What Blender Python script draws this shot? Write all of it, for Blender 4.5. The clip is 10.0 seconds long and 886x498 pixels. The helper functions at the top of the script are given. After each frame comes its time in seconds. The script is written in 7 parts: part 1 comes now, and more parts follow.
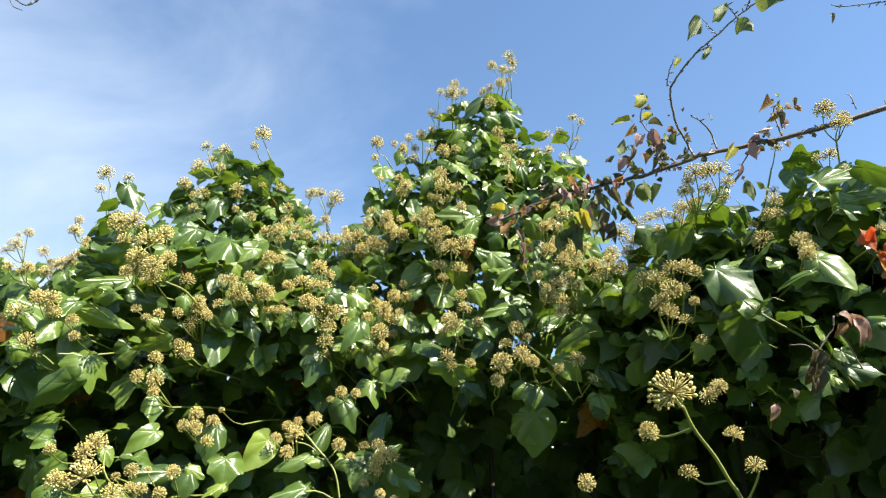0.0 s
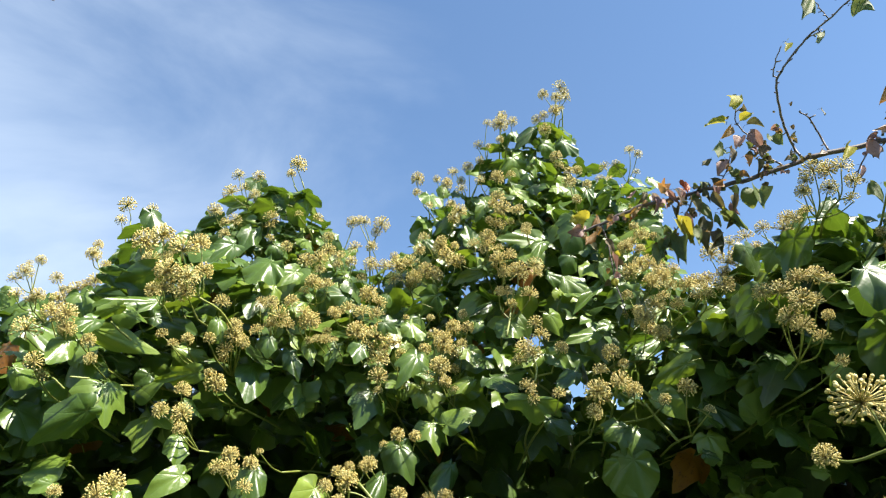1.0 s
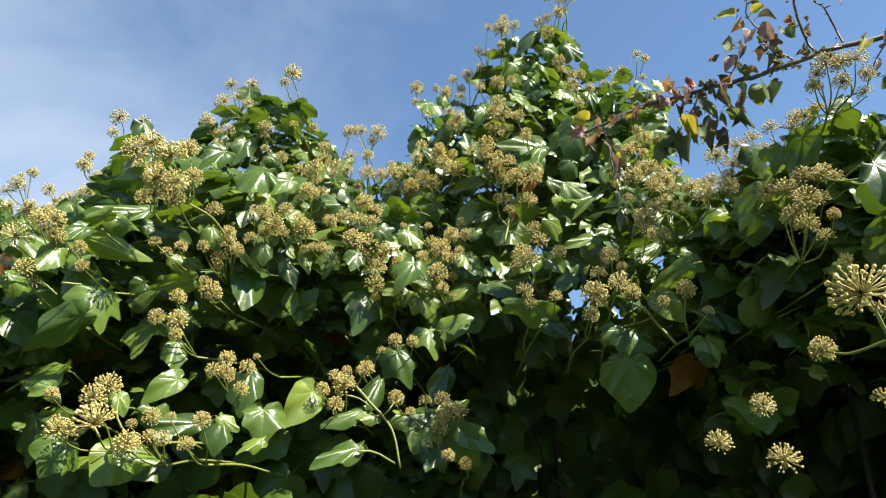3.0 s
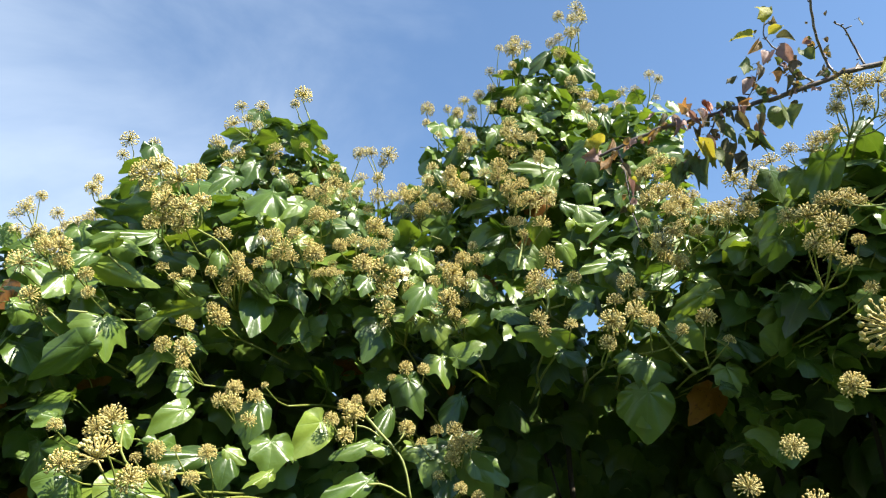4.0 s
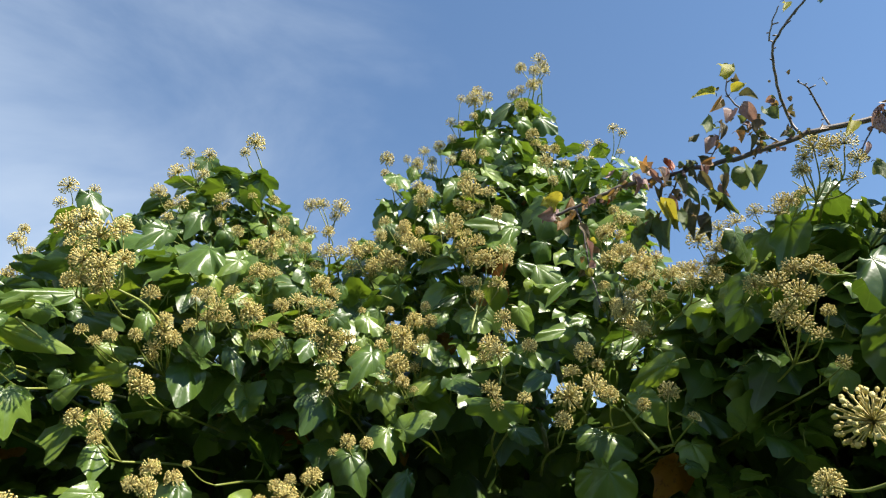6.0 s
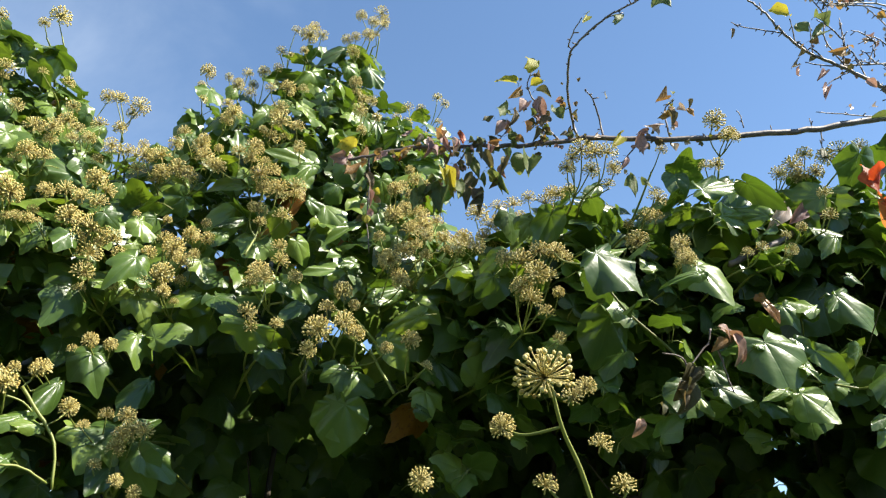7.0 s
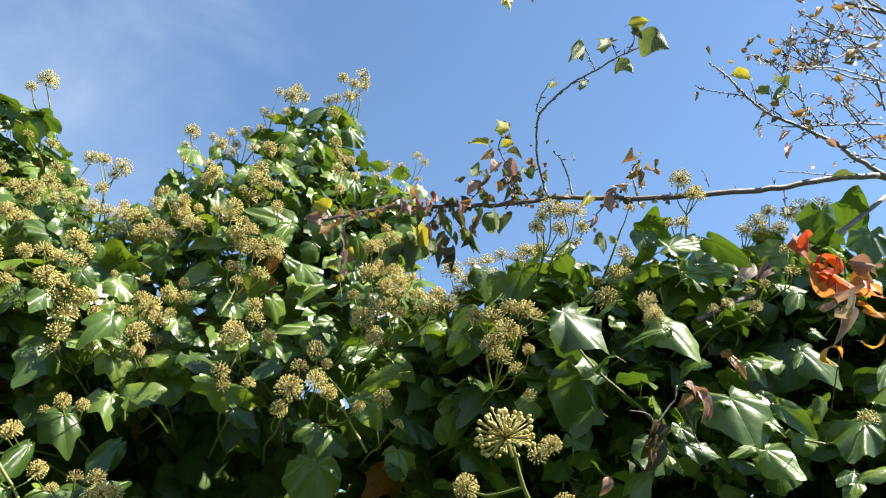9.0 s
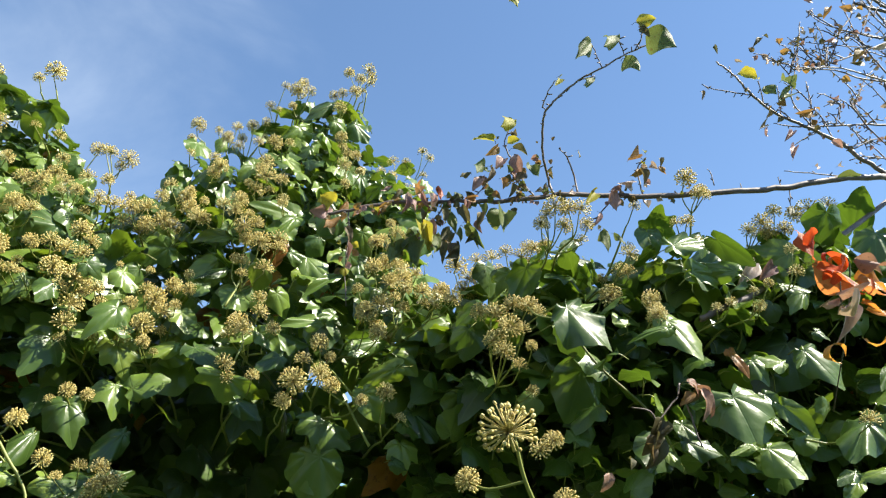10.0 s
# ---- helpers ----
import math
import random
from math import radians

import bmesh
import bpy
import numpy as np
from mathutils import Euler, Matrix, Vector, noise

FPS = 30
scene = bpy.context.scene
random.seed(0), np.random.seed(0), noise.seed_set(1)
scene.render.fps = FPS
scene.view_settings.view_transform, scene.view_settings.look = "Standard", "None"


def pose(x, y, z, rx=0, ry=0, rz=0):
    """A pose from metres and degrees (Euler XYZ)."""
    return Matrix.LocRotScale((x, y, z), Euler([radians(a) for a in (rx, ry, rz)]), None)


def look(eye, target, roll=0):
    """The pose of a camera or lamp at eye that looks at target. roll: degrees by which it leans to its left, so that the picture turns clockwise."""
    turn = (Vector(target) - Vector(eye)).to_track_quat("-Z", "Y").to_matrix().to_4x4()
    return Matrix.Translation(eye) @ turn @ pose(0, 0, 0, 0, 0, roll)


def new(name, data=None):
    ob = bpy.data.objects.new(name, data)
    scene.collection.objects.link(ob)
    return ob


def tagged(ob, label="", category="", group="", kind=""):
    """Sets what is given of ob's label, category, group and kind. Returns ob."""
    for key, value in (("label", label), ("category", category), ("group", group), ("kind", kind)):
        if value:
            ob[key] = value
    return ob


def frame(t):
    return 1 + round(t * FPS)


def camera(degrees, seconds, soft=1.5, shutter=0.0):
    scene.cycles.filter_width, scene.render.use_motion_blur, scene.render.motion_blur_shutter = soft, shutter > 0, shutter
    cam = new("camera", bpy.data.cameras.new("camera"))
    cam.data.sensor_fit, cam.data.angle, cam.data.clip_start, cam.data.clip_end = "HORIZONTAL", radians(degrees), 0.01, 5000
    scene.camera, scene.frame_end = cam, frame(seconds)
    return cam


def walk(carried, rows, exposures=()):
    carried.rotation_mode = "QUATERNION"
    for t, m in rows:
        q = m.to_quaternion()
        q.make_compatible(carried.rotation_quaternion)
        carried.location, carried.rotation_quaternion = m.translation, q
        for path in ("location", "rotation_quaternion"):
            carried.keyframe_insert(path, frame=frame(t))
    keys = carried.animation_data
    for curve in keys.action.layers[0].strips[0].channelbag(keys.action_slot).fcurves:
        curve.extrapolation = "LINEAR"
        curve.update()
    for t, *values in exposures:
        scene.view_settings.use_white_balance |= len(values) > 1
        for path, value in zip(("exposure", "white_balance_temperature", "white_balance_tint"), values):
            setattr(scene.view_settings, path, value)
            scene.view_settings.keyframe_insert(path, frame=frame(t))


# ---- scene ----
cam = camera(64.7, 10.0, 1.22)
PATH = [
    (0, (0.254, 0.132, 1.702), (0.047, 1.957, 2.493), 1.2),
    (0.5, (0.192, 0.227, 1.689), (-0.034, 1.977, 2.63), 0.8),
    (1, (0.147, 0.282, 1.672), (-0.058, 1.994, 2.684), 1.4),
    (1.5, (0.153, 0.3, 1.672), (-0.072, 1.99, 2.718), 0.8),
    (2, (0.157, 0.303, 1.672), (-0.058, 1.98, 2.741), 0.7),
    (2.5, (0.16, 0.309, 1.66), (-0.059, 2.083, 2.558), 0.6),
    (3.8, (0.156, 0.313, 1.666), (-0.105, 2.13, 2.459), 1.9),
    (4, (0.155, 0.322, 1.677), (-0.107, 2.107, 2.539), 1.5),
    (4.5, (0.163, 0.333, 1.711), (-0.073, 2.049, 2.711), -1.1),
    (5, (0.167, 0.367, 1.735), (-0.152, 2.035, 2.791), 2.9),
    (5.2, (0.167, 0.365, 1.736), (-0.055, 2.015, 2.846), 0.8),
    (6.3, (0.192, 0.367, 1.714), (0.058, 2.125, 2.658), 2.0),
    (6.5, (0.205, 0.362, 1.709), (0.231, 2.121, 2.661), 3.5),
    (7, (0.233, 0.346, 1.694), (0.541, 2.109, 2.586), 5.4),
    (7.5, (0.247, 0.334, 1.694), (0.617, 2.099, 2.559), 6.2),
    (8, (0.246, 0.332, 1.695), (0.611, 2.054, 2.644), 5.5),
    (8.5, (0.246, 0.324, 1.694), (0.563, 2.017, 2.711), 4.9),
    (9, (0.25, 0.324, 1.696), (0.558, 2.015, 2.717), 4.9),
    (9.5, (0.249, 0.323, 1.697), (0.547, 2.013, 2.724), 5.1),
    (10, (0.249, 0.324, 1.693), (0.549, 2.022, 2.707), 5.8),
]
walk(cam, [(t, look(eye, target, roll)) for t, eye, target, roll in PATH], [(0, 1.54), (0.5, 1.58), (1, 1.52), (1.5, 1.36), (2, 1.25), (2.5, 1.21), (4, 1.49), (4.5, 1.57), (5, 1.38), (6.5, 1.18), (7, 1.40), (7.5, 1.64), (8, 1.70), (8.5, 1.60), (10, 1.48)])

# ---- light ----
SUN = Vector((0.54, -0.23, 0.79)).normalized()
elevation = math.asin(SUN.z)
azimuth = math.atan2(SUN.x, SUN.y)

world = bpy.data.worlds.new("sky")
scene.world = world
world.use_nodes = True
wn, wl = world.node_tree.nodes, world.node_tree.links
wn.clear()
sky = wn.new("ShaderNodeTexSky")
sky.sky_type, sky.sun_disc = "NISHITA", False
sky.sun_elevation, sky.sun_rotation = elevation, azimuth
sky.air_density, sky.dust_density, sky.ozone_density = 1.0, 0.0, 3.2
way = wn.new("ShaderNodeTexCoord")
spread = wn.new("ShaderNodeMapping")
spread.inputs["Scale"].default_value = (1.0, 1.0, 1.7)
spread.inputs["Rotation"].default_value = (0.0, radians(38), 0.0)
wl.new(way.outputs["Generated"], spread.inputs["Vector"])
veil = wn.new("ShaderNodeTexNoise")
veil.inputs["Scale"].default_value, veil.inputs["Detail"].default_value = 2.1, 7.0
veil.inputs["Roughness"].default_value, veil.inputs["Distortion"].default_value = 0.55, 0.5
wl.new(spread.outputs["Vector"], veil.inputs["Vector"])
# thin cirrus thickens towards the west (-x)
split = wn.new("ShaderNodeSeparateXYZ")
wl.new(way.outputs["Generated"], split.inputs["Vector"])
west = wn.new("ShaderNodeMapRange")
west.inputs["From Min"].default_value, west.inputs["From Max"].default_value = -0.02, -0.66
west.inputs["To Min"].default_value, west.inputs["To Max"].default_value = -0.12, 0.31
wl.new(split.outputs["X"], west.inputs["Value"])
add = wn.new("ShaderNodeMath")
add.operation = "ADD"
wl.new(veil.outputs["Fac"], add.inputs[0])
wl.new(west.outputs["Result"], add.inputs[1])
cover = wn.new("ShaderNodeMapRange")
cover.interpolation_type = "SMOOTHSTEP"
cover.inputs["From Min"].default_value, cover.inputs["From Max"].default_value = 0.41, 1.0
cover.inputs["To Max"].default_value = 0.78
wl.new(add.outputs["Value"], cover.inputs["Value"])
cloud = wn.new("ShaderNodeMix")
cloud.data_type = "RGBA"
cloud.inputs["B"].default_value = (3.6, 4.2, 5.0, 1.0)
wl.new(cover.outputs["Result"], cloud.inputs["Factor"])
deep_blue = wn.new("ShaderNodeMix")
deep_blue.data_type, deep_blue.blend_type = "RGBA", "MULTIPLY"
deep_blue.inputs["Factor"].default_value = 1.0
deep_blue.inputs["B"].default_value = (0.96, 1.0, 0.98, 1.0)
wl.new(sky.outputs["Color"], deep_blue.inputs["A"])
wl.new(deep_blue.outputs["Result"], cloud.inputs["A"])
glow = wn.new("ShaderNodeBackground")
glow.inputs["Strength"].default_value = 0.088
wl.new(cloud.outputs["Result"], glow.inputs["Color"])
wout = wn.new("ShaderNodeOutputWorld")
wl.new(glow.outputs["Background"], wout.inputs["Surface"])

sun = new("sun", bpy.data.lights.new("sun", "SUN"))
sun.data.energy, sun.data.angle, sun.data.color = 5.0, radians(0.53), (1.0, 0.93, 0.80)
sun.matrix_world = look((SUN * 30)[:], (0, 0, 0))


# ---- materials ----
def node_material(name):
    m = bpy.data.materials.new(name)
    m.use_nodes = True
    n = m.node_tree.nodes
    n.clear()
    return m, n, m.node_tree.links


def math_node(n, l, op, a, b=None):
    k = n.new("ShaderNodeMath")
    k.operation = op
    for i, v in enumerate((a, b)):
        if v is None:
            continue
        if isinstance(v, (int, float)):
            k.inputs[i].default_value = v
        else:
            l.new(v, k.inputs[i])
    return k.outputs["Value"]


def ramp_node(n, l, fac, stops):
    r = n.new("ShaderNodeValToRGB")
    while len(r.color_ramp.elements) < len(stops):
        r.color_ramp.elements.new(0.5)
    for e, (at, c) in zip(r.color_ramp.elements, stops):
        e.position, e.color = at, (*c, 1.0)
    l.new(fac, r.inputs["Fac"])
    return r.outputs["Color"]


def leaf_material(name, stops, vein, rough=0.30, through_light=0.225, palmate=True, spots=0.0, shine=0.5):
    """Glossy leaf: colour by leaf, mottled, with paler veins and light coming through the blade."""
    m, n, l = node_material(name)
    info, geo = n.new("ShaderNodeObjectInfo"), n.new("ShaderNodeNewGeometry")
    pick = math_node(n, l, "FRACT", math_node(n, l, "ADD", info.outputs["Random"], geo.outputs["Random Per Island"]))
    uv = n.new("ShaderNodeUVMap")
    xyz = n.new("ShaderNodeSeparateXYZ")
    l.new(uv.outputs["UV"], xyz.inputs["Vector"])
    px = math_node(n, l, "SUBTRACT", xyz.outputs["X"], 0.5)
    py = math_node(n, l, "SUBTRACT", xyz.outputs["Y"], 0.1)
    if palmate:
        turn = math_node(n, l, "DIVIDE", math_node(n, l, "ARCTAN2", px, py), radians(46))
        off = math_node(n, l, "ABSOLUTE", math_node(n, l, "SUBTRACT", math_node(n, l, "FRACT", math_node(n, l, "ADD", turn, 0.5)), 0.5))
        far = math_node(n, l, "SQRT", math_node(n, l, "ADD", math_node(n, l, "MULTIPLY", px, px), math_node(n, l, "MULTIPLY", py, py)))
        line = math_node(n, l, "MULTIPLY", off, far)
    else:
        rib = math_node(n, l, "ABSOLUTE", px)
        side = math_node(n, l, "MULTIPLY", math_node(n, l, "SUBTRACT", py, math_node(n, l, "MULTIPLY", rib, 0.8)), 7.0)
        off = math_node(n, l, "ABSOLUTE", math_node(n, l, "SUBTRACT", math_node(n, l, "FRACT", side), 0.5))
        line = math_node(n, l, "MINIMUM", rib, math_node(n, l, "ADD", math_node(n, l, "MULTIPLY", off, 0.12), 0.006))
    veins = n.new("ShaderNodeMapRange")
    veins.inputs["From Min"].default_value, veins.inputs["From Max"].default_value = 0.002, 0.024
    veins.inputs["To Min"].default_value, veins.inputs["To Max"].default_value = 0.15 if palmate else 0.12, 0.0
    l.new(line, veins.inputs["Value"])
    mottle = n.new("ShaderNodeTexNoise")
    mottle.inputs["Scale"].default_value, mottle.inputs["Detail"].default_value = 4.5 if palmate else 45.0, 2.5
    place = n.new("ShaderNodeTexCoord")
    l.new(uv.outputs["UV"] if palmate else place.outputs["Object"], mottle.inputs["Vector"])
    tone = math_node(n, l, "ADD", math_node(n, l, "MULTIPLY", pick, 0.8), math_node(n, l, "MULTIPLY", mottle.outputs["Fac"], 0.25))
    colour = ramp_node(n, l, tone, stops)
    mix = n.new("ShaderNodeMix")
    mix.data_type = "RGBA"
    l.new(veins.outputs["Result"], mix.inputs["Factor"])
    l.new(colour, mix.inputs["A"])
    mix.inputs["B"].default_value = (*vein, 1.0)
    base = mix.outputs["Result"]
    if spots:
        fleck = n.new("ShaderNodeTexNoise")
        fleck.inputs["Scale"].default_value, fleck.inputs["Detail"].default_value = 9.0, 5.0
        l.new(uv.outputs["UV"], fleck.inputs["Vector"])
        mask = n.new("ShaderNodeMapRange")
        mask.inputs["From Min"].default_value, mask.inputs["From Max"].default_value = 0.58, 0.66
        mask.inputs["To Max"].default_value = spots
        l.new(fleck.outputs["Fac"], mask.inputs["Value"])
        brown = n.new("ShaderNodeMix")
        brown.data_type = "RGBA"
        l.new(mask.outputs["Result"], brown.inputs["Factor"])
        l.new(base, brown.inputs["A"])
        brown.inputs["B"].default_value = (0.06, 0.035, 0.015, 1.0)
        base = brown.outputs["Result"]
    skin = n.new("ShaderNodeBsdfPrincipled")
    l.new(base, skin.inputs["Base Color"])
    rough_map = n.new("ShaderNodeMapRange")
    rough_map.inputs["To Min"].default_value, rough_map.inputs["To Max"].default_value = rough - 0.08, rough + 0.16
    l.new(mottle.outputs["Fac"], rough_map.inputs["Value"])
    l.new(rough_map.outputs["Result"], skin.inputs["Roughness"])
    skin.inputs["Specular IOR Level"].default_value = shine if palmate else shine * 0.5
    bump = n.new("ShaderNodeBump")
    bump.inputs["Strength"].default_value, bump.inputs["Distance"].default_value = 0.25, 0.005 if palmate else 0.003
    height = math_node(n, l, "SUBTRACT", math_node(n, l, "MULTIPLY", mottle.outputs["Fac"], 0.7), veins.outputs["Result"])
    l.new(height, bump.inputs["Height"])
    l.new(bump.outputs["Normal"], skin.inputs["Normal"])
    glow_through = n.new("ShaderNodeBsdfTranslucent")
    warm = n.new("ShaderNodeMix")
    warm.data_type, warm.blend_type = "RGBA", "MULTIPLY"
    warm.inputs["Factor"].default_value = 1.0
    l.new(base, warm.inputs["A"])
    warm.inputs["B"].default_value = (2.0, 1.95, 0.75, 1.0) if palmate else (1.8, 1.6, 1.2, 1.0)
    l.new(warm.outputs["Result"], glow_through.inputs["Color"])
    both = n.new("ShaderNodeMixShader")
    both.inputs["Fac"].default_value = through_light
    l.new(skin.outputs["BSDF"], both.inputs[1])
    l.new(glow_through.outputs["BSDF"], both.inputs[2])
    out = n.new("ShaderNodeOutputMaterial")
    l.new(both.outputs["Shader"], out.inputs["Surface"])
    return m


def plain_material(name, stops, rough, scale, bump_size=0.001, strength=0.5):
    """Grainy opaque surface: colour by noise and by piece."""
    m, n, l = node_material(name)
    place = n.new("ShaderNodeTexCoord")
    grain = n.new("ShaderNodeTexNoise")
    grain.inputs["Scale"].default_value, grain.inputs["Detail"].default_value = scale, 6.0
    l.new(place.outputs["Object"], grain.inputs["Vector"])
    info, geo = n.new("ShaderNodeObjectInfo"), n.new("ShaderNodeNewGeometry")
    pick = math_node(n, l, "FRACT", math_node(n, l, "ADD", info.outputs["Random"], geo.outputs["Random Per Island"]))
    tone = math_node(n, l, "ADD", math_node(n, l, "MULTIPLY", grain.outputs["Fac"], 0.5), math_node(n, l, "MULTIPLY", pick, 0.5))
    skin = n.new("ShaderNodeBsdfPrincipled")
    l.new(ramp_node(n, l, tone, stops), skin.inputs["Base Color"])
    skin.inputs["Roughness"].default_value = rough
    bump = n.new("ShaderNodeBump")
    bump.inputs["Strength"].default_value, bump.inputs["Distance"].default_value = strength, bump_size
    l.new(grain.outputs["Fac"], bump.inputs["Height"])
    l.new(bump.outputs["Normal"], skin.inputs["Normal"])
    out = n.new("ShaderNodeOutputMaterial")
    l.new(skin.outputs["BSDF"], out.inputs["Surface"])
    return m


IVY = leaf_material("ivy_leaf", ((0.0, (0.034, 0.066, 0.014)), (0.45, (0.074, 0.132, 0.022)), (0.8, (0.135, 0.205, 0.032)), (1.0, (0.20, 0.265, 0.04))), (0.15, 0.24, 0.07))
IVY_YELLOW = leaf_material("yellowed_ivy_leaf", ((0.0, (0.32, 0.19, 0.02)), (0.5, (0.28, 0.12, 0.015)), (1.0, (0.16, 0.07, 0.015))), (0.36, 0.24, 0.05), spots=0.6, shine=0.35)
TREE_GREEN = leaf_material("green_tree_leaf", ((0.0, (0.075, 0.11, 0.035)), (1.0, (0.125, 0.165, 0.05))), (0.18, 0.2, 0.08), 0.5, 0.35, False, 0.55)
TREE_YELLOW = leaf_material("yellow_tree_leaf", ((0.0, (0.30, 0.28, 0.03)), (1.0, (0.24, 0.25, 0.04))), (0.35, 0.30, 0.1), 0.5, 0.4, False, 0.55)
TREE_BROWN = leaf_material("brown_tree_leaf", ((0.0, (0.12, 0.085, 0.045)), (1.0, (0.085, 0.095, 0.04))), (0.2, 0.15, 0.08), 0.5, 0.3, False, 0.55)
TREE_ORANGE = leaf_material("orange_tree_leaf", ((0.0, (0.27, 0.14, 0.05)), (1.0, (0.22, 0.15, 0.05))), (0.4, 0.25, 0.1), 0.5, 0.35, False, 0.55)
TREE_PURPLE = leaf_material("purple_tree_leaf", ((0.0, (0.21, 0.12, 0.11)), (1.0, (0.33, 0.21, 0.19))), (0.3, 0.2, 0.17), 0.4, 0.25, False, 0.4)
TREE_RED = leaf_material("red_tree_leaf", ((0.0, (0.36, 0.07, 0.025)), (1.0, (0.36, 0.11, 0.035))), (0.4, 0.18, 0.1), 0.35, 0.16, False, 0.3)
TREE_PALE = leaf_material("bleached_leaf", ((0.0, (0.52, 0.44, 0.36)), (1.0, (0.46, 0.34, 0.29))), (0.6, 0.5, 0.42), 0.35, 0.12, False, 0.2)
WITHERED = leaf_material("withered_leaf", ((0.0, (0.20, 0.11, 0.07)), (0.6, (0.32, 0.20, 0.15)), (1.0, (0.42, 0.30, 0.24))), (0.4, 0.3, 0.2), 0.4, 0.2, False, 0.4)
CREEPER = leaf_material("creeper_leaf", ((0.0, (0.38, 0.04, 0.014)), (0.4, (0.42, 0.07, 0.02)), (0.7, (0.45, 0.14, 0.04)), (1.0, (0.42, 0.20, 0.07))), (0.45, 0.2, 0.1), 0.42, 0.4, False, 0.3)
CREEPER_ORANGE = leaf_material("orange_creeper_leaf", ((0.0, (0.48, 0.17, 0.035)), (1.0, (0.45, 0.27, 0.05))), (0.5, 0.3, 0.1), 0.36, 0.36, False, 0.3)
BUDS = plain_material("ivy_buds", ((0.18, (0.30, 0.20, 0.06)), (0.38, (0.57, 0.45, 0.12)), (0.6, (0.74, 0.61, 0.22)), (0.85, (0.82, 0.73, 0.36))), 0.55, 300.0)
PEDICEL = plain_material("ivy_pedicels", ((0.0, (0.42, 0.35, 0.10)), (1.0, (0.62, 0.53, 0.21))), 0.55, 200.0)
SHOOT = plain_material("green_shoot", ((0.0, (0.14, 0.17, 0.03)), (1.0, (0.27, 0.30, 0.07))), 0.5, 120.0)
STEM = plain_material("green_stem", ((0.0, (0.085, 0.105, 0.02)), (1.0, (0.17, 0.20, 0.045))), 0.5, 120.0)
WOOD = plain_material("ivy_wood", ((0.0, (0.035, 0.026, 0.018)), (1.0, (0.085, 0.065, 0.045))), 0.85, 60.0, 0.004)
BARK = plain_material("twig_bark", ((0.0, (0.04, 0.028, 0.024)), (0.5, (0.11, 0.085, 0.075)), (1.0, (0.31, 0.26, 0.235))), 0.6, 90.0, 0.002)
WALL = plain_material("unseen_wall", ((0.0, (0.16, 0.13, 0.105)), (0.5, (0.22, 0.185, 0.155)), (1.0, (0.28, 0.24, 0.20))), 0.9, 7.0, 0.01)
GRASS = plain_material("grass", ((0.0, (0.03, 0.055, 0.015)), (1.0, (0.075, 0.11, 0.03))), 0.9, 6.0, 0.03)


# ---- meshes ----
def finish(mesh, *materials):
    for m in materials:
        mesh.materials.append(m)
    for p in mesh.polygons:
        p.use_smooth = True
    return mesh


def part(name, mesh, parent, label="", kind=""):
    ob = new(name, mesh)
    ob.parent = parent
    return tagged(ob, label, "", "", kind)


def tube(points, r0, r1, sides=6):
    """Tapered round stem along points: vertices and faces."""
    pts = [Vector(p) for p in points]
    verts, faces = [], []
    side = Vector((0.31, 0.17, 0.93))
    for i, p in enumerate(pts):
        along = (pts[min(i + 1, len(pts) - 1)] - pts[max(i - 1, 0)]).normalized()
        a = along.cross(side)
        if a.length < 0.1:
            a = along.cross(Vector((1, 0, 0)))
        a.normalize()
        b = along.cross(a)
        r = r0 + (r1 - r0) * i / (len(pts) - 1)
        for k in range(sides):
            t = 2 * math.pi * k / sides
            verts.append(p + (a * math.cos(t) + b * math.sin(t)) * r)
    for i in range(len(pts) - 1):
        for k in range(sides):
            q = (k + 1) % sides
            faces.append((i * sides + k, i * sides + q, (i + 1) * sides + q, (i + 1) * sides + k))
    faces.append(tuple(reversed(range(sides))))
    faces.append(tuple(range((len(pts) - 1) * sides, len(pts) * sides)))
    return [v[:] for v in verts], faces


def tube_mesh(name, points, r0, r1, material, sides=6):
    mesh = bpy.data.meshes.new(name)
    v, f = tube(points, r0, r1, sides)
    mesh.from_pydata(v, [], f)
    return finish(mesh, material)


def smooth_line(points, steps=4, wobble=0.0, rng=random):
    """Catmull-Rom line through the points, with a little wander."""
    p = [Vector(q) for q in points]
    p = [p[0] * 2 - p[1], *p, p[-1] * 2 - p[-2]]
    line = []
    for i in range(1, len(p) - 2):
        for k in range(steps):
            t = k / steps
            q = 0.5 * (2 * p[i] + (p[i + 1] - p[i - 1]) * t + (2 * p[i - 1] - 5 * p[i] + 4 * p[i + 1] - p[i + 2]) * t * t + (3 * p[i] - p[i - 1] - 3 * p[i + 1] + p[i + 2]) * t ** 3)
            line.append(q + Vector([rng.uniform(-wobble, wobble) for _ in range(3)]))
    line.append(p[-2])
    return line


